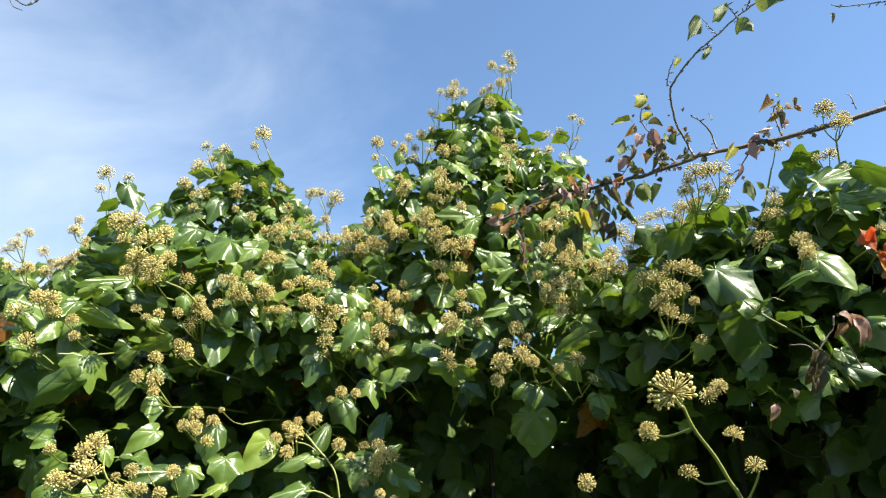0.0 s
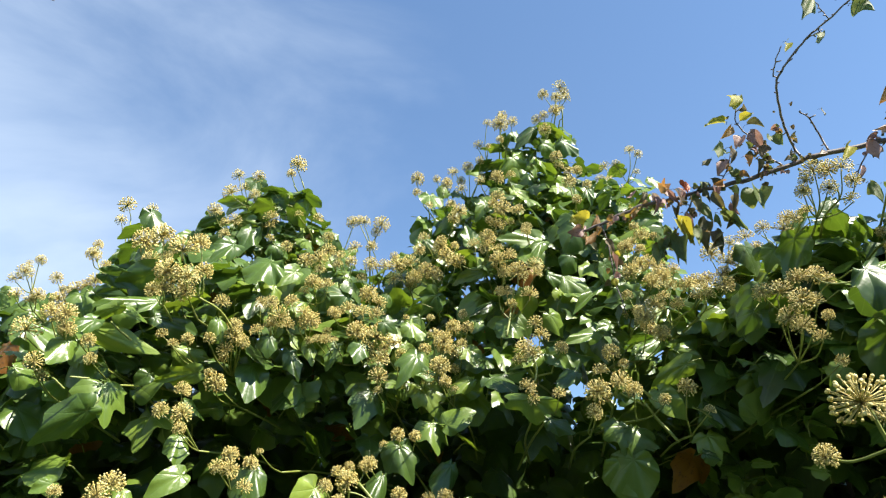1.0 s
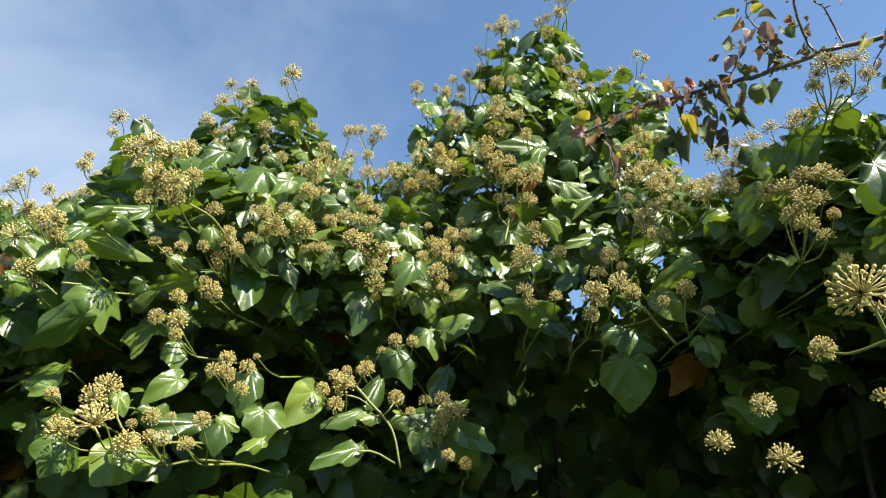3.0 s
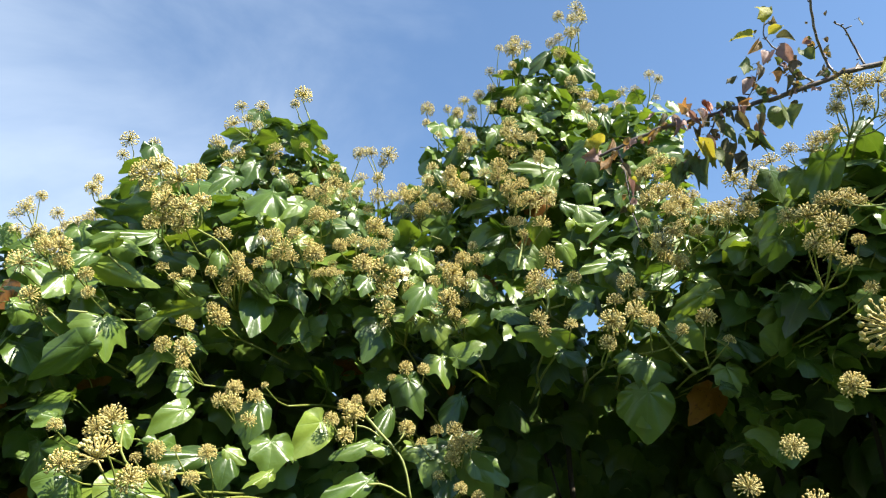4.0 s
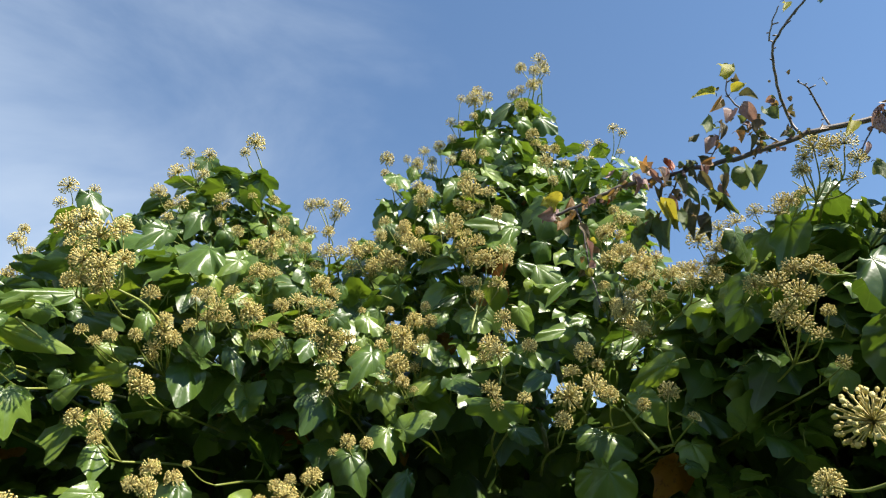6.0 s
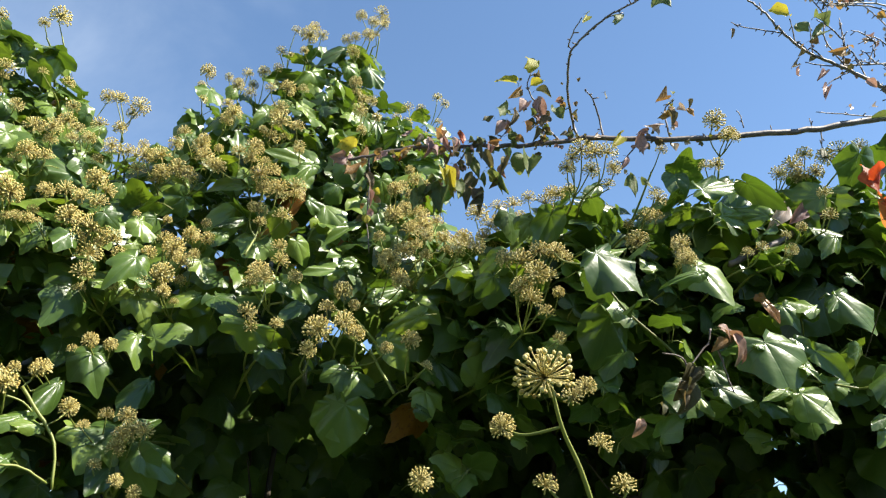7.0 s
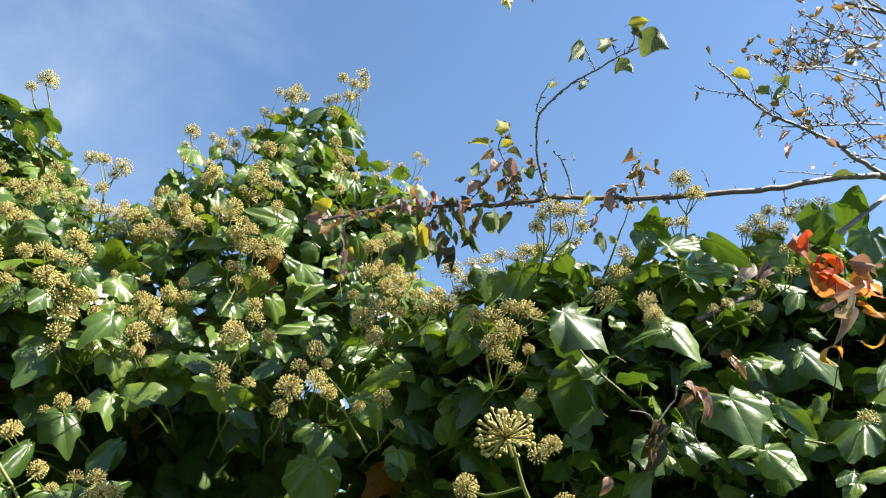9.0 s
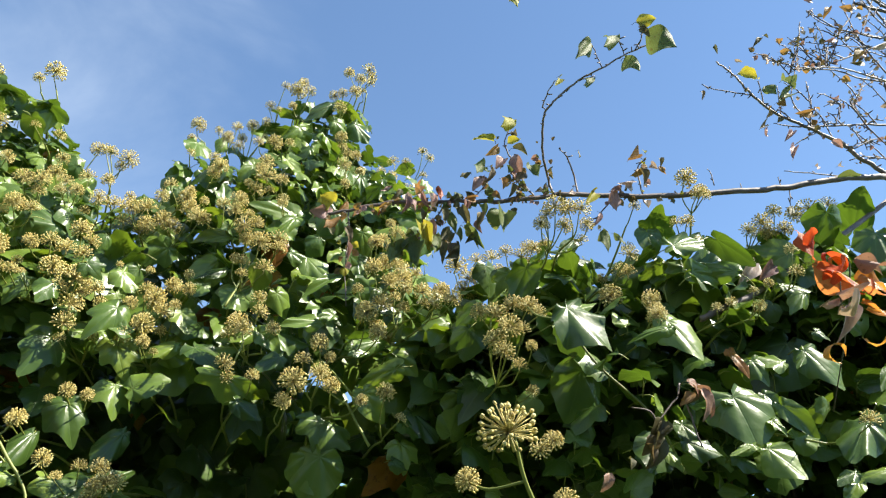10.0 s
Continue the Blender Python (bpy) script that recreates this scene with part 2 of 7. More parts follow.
def leaf_shape(kind, seed, stalk=0.36, rows=9, fine=False):
    """A leaf 1 long from its stalk at the origin to its tip on +y, 1 wide: vertices, faces, uvs, how many faces are blade."""
    rng = random.Random(seed)
    cols = (-1.0, -0.86, -0.68, -0.46, -0.22, 0.0, 0.22, 0.46, 0.68, 0.86, 1.0) if fine else (-1.0, -0.7, -0.32, 0.0, 0.32, 0.7, 1.0)
    fold, arch, curl, wave = rng.uniform(0.15, 0.6), rng.uniform(0.1, 1.3), rng.uniform(-0.05, 0.75), rng.uniform(0.07, 0.17)
    twist, bend, phase, sway = rng.uniform(-0.3, 0.3), rng.uniform(-0.12, 0.12), rng.uniform(0, 6.28), rng.uniform(-0.12, 0.12)
    ripple = 0.028
    if kind == "narrow":
        outline = (0.07, 0.27, 0.42, 0.49, 0.50, 0.47, 0.41, 0.32, 0.20, 0.085, 0.0)
        back, fold, arch, curl, wave = 0.04, rng.uniform(0.1, 1.0), rng.uniform(-0.6, 1.4), rng.uniform(-0.3, 1.3), rng.uniform(0.10, 0.22)
    elif kind == "rolled":
        outline = (0.10, 0.26, 0.40, 0.48, 0.52, 0.52, 0.49, 0.44, 0.37, 0.27, 0.12)
        back, wave = 0.05, 0.14
    else:  # curled up, withered
        outline = (0.06, 0.24, 0.38, 0.46, 0.50, 0.50, 0.46, 0.40, 0.31, 0.18, 0.04)
        back, fold, curl, wave = 0.05, rng.uniform(0.7, 1.1), rng.uniform(0.7, 1.3), 0.10
    roll = {"rolled": rng.uniform(1.8, 3.3), "ring": 4.9}.get(kind, 0.0)
    fold = rng.uniform(0.2, 0.8) if roll else fold
    pts = (-0.05, *outline, -0.05)

    def half(v):
        i = min(9, int(v * 10))
        t, (a, b, c, d) = v * 10 - i, pts[i:i + 4]
        return max(0.0, 0.5 * (2 * b + (c - a) * t + (2 * a - 5 * b + 4 * c - d) * t * t + (3 * b - a - 3 * c + d) * t ** 3))

    verts, uvs = [], []
    for i in range(rows + 1):
        v = i / rows
        for u in cols:
            sign = 1 if u > 0 else -1
            w = half(v) * abs(u) * (1 + bend * sign) * (1 + 0.05 * math.sin(10 * v + phase + sign))
            x = math.copysign(w, u) if u else 0.0
            y = v - back * abs(u) ** 1.5 * (1 - v) ** 2
            z = fold * w * w / (w + 0.07) - arch * w * w * 1.5 - curl * v * v * 0.5 + wave * math.sin(5.2 * v + phase + 1.7 * sign) * u * u + twist * x * v
            z += wave * 0.35 * math.sin(12 * v + 2 * phase + sign) * abs(u) ** 3
            z += ripple * math.sin(13 * v - 7 * abs(u) + phase) * abs(u) * (1.2 - v)
            x += sway * v * v
            if roll:
                turn = roll * v
                verts.append((x, (math.sin(turn) + z * math.sin(turn)) / roll * 1.6, (1 - math.cos(turn) + z * math.cos(turn)) / roll * 1.6))
            else:
                verts.append((x, y - max(0, curl) * 0.12 * v * v, z))
            uvs.append((x - sway * v * v + 0.5, y * 0.8 + 0.1))
    n, faces = len(cols), []
    for i in range(rows):
        for k in range(n - 1):
            faces.append((i * n + k, i * n + k + 1, (i + 1) * n + k + 1, (i + 1) * n + k))
    blade = len(faces)
    if stalk:
        tv, tf = tube(((0, 0.02, 0.0), (0, -stalk * 0.5, -stalk * 0.35), (0, -stalk * 0.85, -stalk * 1.1)), 0.014, 0.016, 4)
        s = len(verts)
        verts += tv
        uvs += [(0.5, 0.1)] * len(tv)
        faces += [tuple(s + q for q in f) for f in tf]
    return verts, faces, uvs, blade


def shape_mesh(name, shape, blade_material, stalk_material):
    verts, faces, uvs, blade = shape
    mesh = bpy.data.meshes.new(name)
    mesh.from_pydata(verts, [], faces)
    layer = mesh.uv_layers.new(name="UVMap")
    for loop in mesh.loops:
        layer.data[loop.index].uv = uvs[loop.vertex_index]
    finish(mesh, blade_material, stalk_material)
    for p in mesh.polygons:
        p.material_index = int(p.index >= blade)
    return mesh


LOBES = {  # how far the margin reaches from the stalk, by degrees off the midrib
    "lobed": ((0, 1.0), (9, 0.80), (22, 0.62), (33, 0.585), (46, 0.68), (56, 0.57), (72, 0.46), (90, 0.48), (106, 0.40), (128, 0.30), (152, 0.19), (180, 0.04)),
    "ovate": ((0, 1.0), (9, 0.85), (24, 0.73), (40, 0.655), (55, 0.60), (70, 0.53), (90, 0.45), (115, 0.36), (140, 0.26), (165, 0.14), (180, 0.03)),
    "rhombic": ((0, 1.0), (9, 0.82), (24, 0.68), (40, 0.63), (54, 0.61), (64, 0.52), (80, 0.38), (100, 0.27), (120, 0.20), (150, 0.12), (180, 0.03)),
    "starred": ((0, 1.0), (8, 0.77), (21, 0.55), (32, 0.53), (44, 0.71), (53, 0.55), (68, 0.43), (84, 0.54), (98, 0.43), (125, 0.29), (150, 0.18), (180, 0.03)),
}


def ivy_shape(kind, seed, fine=False):
    """An ivy leaf 1 long from its stalk at the origin to its tip on +y, about 1 wide, with a waved margin and puckers between the veins."""
    rng = random.Random(seed)
    bearings, reaches = zip(*LOBES[kind])
    angles = (0, 5, 10, 16, 22, 28, 34, 40, 46, 52, 60, 68, 76, 84, 92, 100, 110, 122, 136, 152, 170) if fine else (0, 10, 22, 34, 46, 58, 74, 90, 110, 136, 165)
    rings = (0.16, 0.34, 0.52, 0.70, 0.85, 1.0) if fine else (0.35, 0.7, 1.0)
    fold, cup, curl = rng.uniform(0.0, 0.3), rng.uniform(-1.2, 0.1), rng.uniform(0.15, 0.95)
    wave, pucker, twist = rng.uniform(0.035, 0.095), rng.uniform(0.006, 0.022), rng.uniform(-0.35, 0.35)
    phase, sway, lean = rng.uniform(0, 6.28), rng.uniform(-0.16, 0.16), rng.uniform(-0.08, 0.08)
    waves = rng.choice((4.0, 5.0, 6.5))
    around = [(-a, -1) for a in reversed(angles[1:])] + [(a, 1) for a in angles]
    verts, uvs = [(0.0, 0.0, 0.0)], [(0.5, 0.1)]
    for deg, side in around:
        reach = 0.5 * float(np.interp(abs(deg), bearings, reaches)) + 0.25 * float(np.interp(abs(abs(deg) - 6), bearings, reaches) + np.interp(min(180, abs(deg) + 6), bearings, reaches))
        reach *= (1 + lean * side * min(1.0, abs(deg) / 30)) * (1 + 0.035 * math.sin(0.11 * deg + phase) * min(1.0, abs(deg) / 20))
        t = radians(deg)
        for r in rings:
            x, y = reach * r * math.sin(t), reach * r * math.cos(t)
            u, v = x, y
            z = fold * abs(x) + cup * x * x * 1.3 - curl * max(0.0, y) ** 2 * 0.5 - 0.25 * curl * min(0.0, y) ** 2
            z += pucker * (0.5 - 0.5 * math.cos(t * 360 / 46)) * r * (1.3 - r) * 2.0
            z += wave * math.sin(waves * t + phase) * r ** 2.5 * min(1.0, abs(deg) / 15 + 0.2) + 0.4 * wave * math.sin(2.3 * waves * t + 2 * phase) * r ** 4
            z += twist * x * max(0.0, y)
            x += sway * max(0.0, y) ** 2
            verts.append((x, y - max(0.0, curl) * 0.10 * max(0.0, y) ** 2, z))
            uvs.append((u + 0.5, v + 0.1))
    n, faces = len(rings), []
    for i in range(len(around) - 1):
        a, b = 1 + i * n, 1 + (i + 1) * n
        faces.append((0, b, a))
        for k in range(n - 1):
            faces.append((a + k, b + k, b + k + 1, a + k + 1))
    blade = len(faces)
    tv, tf = tube(((0, 0.02, 0.0), (0, -0.18, -0.13), (0, -0.31, -0.40)), 0.014, 0.016, 4)
    s = len(verts)
    verts += tv
    uvs += [(0.5, 0.1)] * len(tv)
    faces += [tuple(s + q for q in f) for f in tf]
    return verts, faces, uvs, blade


KINDS = ("lobed", "ovate", "rhombic", "ovate", "starred", "rhombic")
IVY_SHAPES = [ivy_shape(KINDS[k % 6], 40 + k) for k in range(12)]
IVY_MESHES = [shape_mesh("ivy_leaf", ivy_shape(KINDS[k % 6], 40 + k, True), IVY, SHOOT) for k in range(24)]
YELLOW_MESHES = [shape_mesh("yellowed_ivy_leaf", IVY_SHAPES[k], IVY_YELLOW, SHOOT) for k in (0, 3, 6, 9)]


def leaf_matrix(base, tip, width, facing):
    """Lays a unit leaf from base to tip, its upper side turned towards facing."""
    base, tip = Vector(base), Vector(tip)
    y = tip - base
    length = y.length
    y.normalize()
    z = Vector(facing)
    z = (z - y * z.dot(y)).normalized()
    x = y.cross(z)
    m = Matrix((x * width, y * length, z * (width + length) / 2)).transposed().to_4x4()
    m.translation = base
    return m


def joined_leaves(name, shapes, matrices, parent, materials, label):
    """Many leaves in one mesh."""
    groups = {}
    for k, m in matrices:
        groups.setdefault(k, []).append(m)
    vs, loops, sizes, uvs, mats, at = [], [], [], [], [], 0
    for k, ms in groups.items():
        verts, faces, uv, blade = shapes[k]
        v = np.array(verts)
        flat = np.concatenate([np.array(f) for f in faces])
        size = np.array([len(f) for f in faces])
        fuv = np.array(uv)[flat]
        kind = (np.arange(len(faces)) >= blade).astype(np.int32)
        for m in ms:
            a = np.array(m)
            vs.append(v @ a[:3, :3].T + a[:3, 3])
            loops.append(flat + at)
            sizes.append(size)
            uvs.append(fuv)
            mats.append(kind)
            at += len(v)
    vs, loops, sizes = np.concatenate(vs), np.concatenate(loops), np.concatenate(sizes)
    mesh = bpy.data.meshes.new(name)
    mesh.vertices.add(len(vs))
    mesh.vertices.foreach_set("co", vs.ravel())
    mesh.loops.add(len(loops))
    mesh.loops.foreach_set("vertex_index", loops.astype(np.int32))
    mesh.polygons.add(len(sizes))
    mesh.polygons.foreach_set("loop_start", np.concatenate(([0], np.cumsum(sizes)[:-1])).astype(np.int32))
    for m in materials:
        mesh.materials.append(m)
    mesh.polygons.foreach_set("material_index", np.concatenate(mats))
    mesh.polygons.foreach_set("use_smooth", np.ones(len(sizes), dtype=bool))
    mesh.uv_layers.new(name="UVMap").data.foreach_set("uv", np.concatenate(uvs).ravel())
    mesh.update(calc_edges=True)
    mesh.validate()
    return part(name, mesh, parent, label, "stuff")


def umbel_meshes(seed, count, reach):
    """A round flower head 1 across on a stalk along -z: the mesh of its rays and stalk, and that of its buds."""
    rng = random.Random(seed)
    rays, ray_faces, buds = [], [], bmesh.new()
    for i in range(count):
        c = 1 - (i + 0.5) / count * (1 - math.cos(reach))
        s, turn = math.sqrt(max(0, 1 - c * c)), i * 2.39996 + rng.uniform(-0.2, 0.2)
        d = Vector((s * math.cos(turn), s * math.sin(turn), c)) + Vector([rng.uniform(-0.09, 0.09) for _ in range(3)])
        d.normalize()
        out = rng.uniform(0.375, 0.475)
        v, f = tube((d * 0.02, d * out), 0.0095, 0.012, 3)
        k = len(rays)
        rays += v
        ray_faces += [tuple(k + q for q in g) for g in f]
        m = Matrix.Translation(d * (out + 0.02)) @ d.to_track_quat("Z", "Y").to_matrix().to_4x4() @ Matrix.Diagonal((1, 1, 1.25, 1))
        bmesh.ops.create_icosphere(buds, subdivisions=1, radius=rng.uniform(0.028, 0.046), matrix=m)
    v, f = tube(((0, 0, 0.03), (0.0, 0.0, -0.12), (0.01, 0.0, -0.3)), 0.026, 0.03, 5)
    k = len(rays)
    rays += v
    ray_faces += [tuple(k + q for q in g) for g in f]
    a = bpy.data.meshes.new("flower_rays")
    a.from_pydata(rays, [], ray_faces)
    b = bpy.data.meshes.new("flower_buds")
    buds.to_mesh(b)
    buds.free()
    return finish(a, PEDICEL), finish(b, BUDS)


UMBELS = [umbel_meshes(70 + k, n, radians(r)) for k, (n, r) in enumerate(((70, 124), (90, 132), (50, 112), (106, 140), (60, 104), (82, 148)))]

# ---- ground ----
bm = bmesh.new()
bmesh.ops.create_grid(bm, x_segments=60, y_segments=60, size=400)
for v in bm.verts:
    v.co.z = 0.012 * noise.noise(v.co * 0.05)
mesh = bpy.data.meshes.new("ground")
bm.to_mesh(mesh)
bm.free()
tagged(new("ground", finish(mesh, GRASS)), "green mown grass ground under the hedge", "ground", "", "structure")

# unseen wall behind the viewer, added to dim skylight in the hedge's hollows
bm = bmesh.new()
bmesh.ops.create_cube(bm, size=1, matrix=Matrix.Translation((0, -1.72, 1.25)) @ Matrix.Diagonal((14, 0.24, 2.5, 1)))
bmesh.ops.bevel(bm, geom=bm.edges[:], offset=0.012, segments=2, affect="EDGES")
mesh = bpy.data.meshes.new("wall_south")
bm.to_mesh(mesh)
bm.free()
mesh.materials.append(WALL)
tagged(new("wall_south", mesh), "plain unseen wall added behind the viewer to cut low skylight", "wall", "", "structure")

# ---- ivy ----
EYES = Vector((0.18, 0.30, 1.69))


def thing(name, at, label, category, group=""):
    ob = new(name)
    ob.location = at
    ob.empty_display_size = 0.1
    bpy.context.view_layer.update()
    return tagged(ob, label, category, group)


def keep_place(ob, parent):
    """Parts are laid out in the world; their thing stands at its own base."""
    ob.matrix_parent_inverse = Matrix.Translation(-parent.location)
    return ob


ivy_left = thing("ivy_bush", (-0.5, 1.35, 0.0), "broad mound of glossy green ivy covered in yellow flower umbels", "ivy bush", "ivy hedge")
ivy_tower = thing("ivy_bush", (0.15, 1.45, 0.0), "tall pointed column of dark green flowering ivy against the sky", "ivy bush", "ivy hedge")
ivy_right = thing("ivy_bush", (0.75, 1.25, 0.0), "shaded large-leaved ivy under a bare arching branch", "ivy bush", "ivy hedge")
ivy_spray = thing("ivy_spray", (0.5, 0.95, 1.70), "single green ivy shoot with round flower heads before dark leaves", "ivy shoot")
front_marks = []
leaf_spots = []
heads = []
leaf_rng = random.Random(11)


def umbel_at(bush, x, y, z, size):
    rays, buds = UMBELS[leaf_rng.randrange(6)]
    axis = Vector((leaf_rng.uniform(-0.5, 0.5), -0.40 + leaf_rng.uniform(-0.4, 0.3), 0.85))
    turn = axis.to_track_quat("Z", "Y").to_matrix().to_4x4() @ Matrix.Rotation(leaf_rng.uniform(0, 6.28), 4, "Z")
    head = keep_place(part("flower_umbel", rays, bush), bush)
    head.matrix_basis = Matrix.Translation((x, y, z)) @ turn @ Matrix.Scale(size * (1.02 if bush is ivy_spray else 1.14), 4)
    part("bud_ball", buds, head)
    heads.append((bush, Vector((x, y, z)), axis.normalized(), size))
    if bush is not ivy_spray:
        front_marks.append((x, z, y + 0.025))


def leaf_at(bush, base, tip, width, turned="", form=""):
    mid = (Vector(base) + Vector(tip)) / 2
    to_eye = (EYES - mid).normalized()
    loose = 0.2
    facing = to_eye * 0.75 + Vector((0.26, -0.05, 0.60))
    if turned == "under":
        facing = Vector((0.25, 0.55, 0.8))
    elif turned == "sunward":
        facing = to_eye + SUN * 0.75
    elif turned == "shade":  # edge-on to the sun
        facing = (Vector(tip) - Vector(base)).cross(SUN)
        facing = facing.normalized() * (1 if facing.dot(to_eye) > 0 else -1) + to_eye * (0.1 if form else 0.45)
        loose = 0.04 if form else loose
    facing = facing.normalized() + Vector([leaf_rng.uniform(-loose, loose) for _ in range(3)])
    lobed = form == "lobed" or (leaf_rng.random() < 0.2 and form != "hanging")
    k = leaf_rng.choice([i for i in range(24) if (KINDS[i % 6] in ("lobed", "starred")) == lobed])
    ob = keep_place(part("yellowed_leaf", YELLOW_MESHES[k % 4], bush, "yellowing ivy leaf") if turned == "yellow" else part("leaf", IVY_MESHES[k], bush), bush)
    base, tip = mid + (Vector(base) - mid) * 1.06, mid + (Vector(tip) - mid) * 1.14
    ob.matrix_basis = leaf_matrix(base, tip, width * 1.14, facing)
    if form != "hanging":  # these hang out free before the rest
        front_marks.append((mid.x, mid.z, mid.y))
    leaf_spots.append(mid)
    bush_leaves[bush.name] += 1


bush_leaves = {b.name: 0 for b in (ivy_left, ivy_tower, ivy_right)}

umbel_at(ivy_left, -0.361, 1.060, 2.161, 0.034)
umbel_at(ivy_left, -0.312, 1.020, 2.144, 0.029)
umbel_at(ivy_left, -0.239, 0.950, 2.077, 0.033)
umbel_at(ivy_left, -0.230, 0.970, 2.099, 0.022)
umbel_at(ivy_left, -0.338, 1.050, 2.124, 0.025)
umbel_at(ivy_left, -0.270, 0.980, 2.067, 0.029)
umbel_at(ivy_left, -0.226, 0.950, 2.042, 0.028)
umbel_at(ivy_left, -0.218, 0.970, 2.060, 0.021)
umbel_at(ivy_left, -0.275, 0.990, 2.049, 0.024)
umbel_at(ivy_left, -0.236, 0.970, 2.034, 0.023)
umbel_at(ivy_left, -0.593, 1.163, 2.199, 0.016)
umbel_at(ivy_left, -0.592, 1.140, 2.166, 0.024)
umbel_at(ivy_left, -0.575, 1.304, 2.397, 0.031)
umbel_at(ivy_left, -0.566, 1.108, 2.110, 0.020)
umbel_at(ivy_left, -0.561, 1.279, 2.346, 0.020)
umbel_at(ivy_left, -0.539, 1.116, 2.113, 0.019)
umbel_at(ivy_left, -0.531, 1.131, 2.148, 0.018)
umbel_at(ivy_left, -0.386, 0.930, 1.972, 0.029)
umbel_at(ivy_left, -0.510, 1.284, 2.371, 0.020)
umbel_at(ivy_left, -0.363, 0.930, 1.992, 0.021)
umbel_at(ivy_left, -0.502, 1.111, 2.102, 0.021)
umbel_at(ivy_left, -0.483, 1.134, 2.205, 0.015)
umbel_at(ivy_left, -0.345, 0.930, 1.990, 0.024)
umbel_at(ivy_left, -0.477, 1.110, 2.115, 0.024)
umbel_at(ivy_left, -0.473, 1.117, 2.178, 0.021)
umbel_at(ivy_left, -0.364, 0.930, 1.935, 0.020)
umbel_at(ivy_left, -0.461, 1.107, 2.118, 0.021)
umbel_at(ivy_left, -0.452, 1.108, 2.128, 0.021)
umbel_at(ivy_left, -0.441, 1.106, 2.145, 0.011)
umbel_at(ivy_left, -0.334, 0.965, 1.973, 0.016)
umbel_at(ivy_left, -0.325, 0.965, 1.951, 0.014)
umbel_at(ivy_left, -0.352, 1.215, 2.315, 0.024)
umbel_at(ivy_left, -0.350, 1.269, 2.426, 0.022)
umbel_at(ivy_left, -0.334, 1.223, 2.355, 0.027)
umbel_at(ivy_left, -0.319, 1.084, 2.072, 0.013)
umbel_at(ivy_left, -0.317, 1.221, 2.296, 0.024)
umbel_at(ivy_left, -0.317, 1.197, 2.254, 0.018)
umbel_at(ivy_left, -0.301, 0.934, 1.803, 0.013)
umbel_at(ivy_left, -0.300, 1.244, 2.403, 0.022)
umbel_at(ivy_left, -0.295, 1.230, 2.354, 0.019)
umbel_at(ivy_left, -0.292, 1.041, 2.013, 0.014)
umbel_at(ivy_left, -0.284, 1.124, 2.130, 0.011)
umbel_at(ivy_left, -0.276, 1.044, 2.000, 0.014)
umbel_at(ivy_left, -0.271, 0.914, 1.765, 0.024)
umbel_at(ivy_left, -0.268, 1.254, 2.321, 0.025)
umbel_at(ivy_left, -0.263, 1.026, 1.911, 0.018)
umbel_at(ivy_left, -0.263, 1.327, 2.490, 0.032)
umbel_at(ivy_left, -0.262, 1.248, 2.277, 0.013)
umbel_at(ivy_left, -0.257, 1.040, 2.005, 0.015)
umbel_at(ivy_left, -0.255, 0.931, 1.799, 0.023)
umbel_at(ivy_left, -0.252, 1.046, 1.942, 0.019)
umbel_at(ivy_left, -0.250, 1.265, 2.422, 0.016)
umbel_at(ivy_left, -0.250, 0.943, 1.812, 0.024)
umbel_at(ivy_left, -0.243, 1.038, 1.911, 0.023)
umbel_at(ivy_left, -0.240, 1.034, 1.892, 0.015)
umbel_at(ivy_left, -0.236, 0.912, 1.769, 0.036)
umbel_at(ivy_left, -0.234, 1.051, 2.010, 0.015)
umbel_at(ivy_left, -0.234, 1.256, 2.264, 0.019)
umbel_at(ivy_left, -0.230, 1.060, 1.968, 0.012)
umbel_at(ivy_left, -0.229, 1.053, 2.060, 0.021)
umbel_at(ivy_left, -0.227, 1.272, 2.338, 0.014)
umbel_at(ivy_left, -0.224, 1.067, 1.958, 0.025)
umbel_at(ivy_left, -0.217, 1.065, 1.999, 0.020)
umbel_at(ivy_left, -0.207, 1.062, 2.016, 0.024)
umbel_at(ivy_left, -0.207, 1.056, 2.029, 0.018)
umbel_at(ivy_left, -0.201, 0.914, 1.752, 0.023)
umbel_at(ivy_left, -0.198, 1.068, 2.011, 0.017)
umbel_at(ivy_left, -0.198, 1.293, 2.342, 0.018)
umbel_at(ivy_left, -0.190, 0.927, 1.779, 0.016)
umbel_at(ivy_left, -0.186, 1.077, 2.030, 0.017)
umbel_at(ivy_left, -0.185, 0.921, 1.760, 0.013)
umbel_at(ivy_left, -0.184, 1.220, 2.213, 0.025)
umbel_at(ivy_left, -0.175, 0.935, 1.780, 0.009)
umbel_at(ivy_left, -0.175, 0.927, 1.759, 0.014)
umbel_at(ivy_left, -0.174, 1.002, 1.842, 0.015)
umbel_at(ivy_left, -0.173, 1.031, 1.861, 0.019)
umbel_at(ivy_left, -0.173, 1.088, 2.043, 0.019)
umbel_at(ivy_left, -0.172, 1.076, 2.069, 0.019)
umbel_at(ivy_left, -0.168, 1.267, 2.285, 0.019)
umbel_at(ivy_left, -0.163, 1.224, 2.219, 0.025)
umbel_at(ivy_left, -0.163, 1.087, 2.055, 0.026)
umbel_at(ivy_left, -0.161, 1.008, 1.840, 0.019)
umbel_at(ivy_left, -0.157, 0.937, 1.755, 0.015)
umbel_at(ivy_left, -0.157, 1.104, 2.049, 0.019)
umbel_at(ivy_left, -0.155, 1.237, 2.242, 0.022)
umbel_at(ivy_left, -0.155, 0.956, 1.781, 0.016)
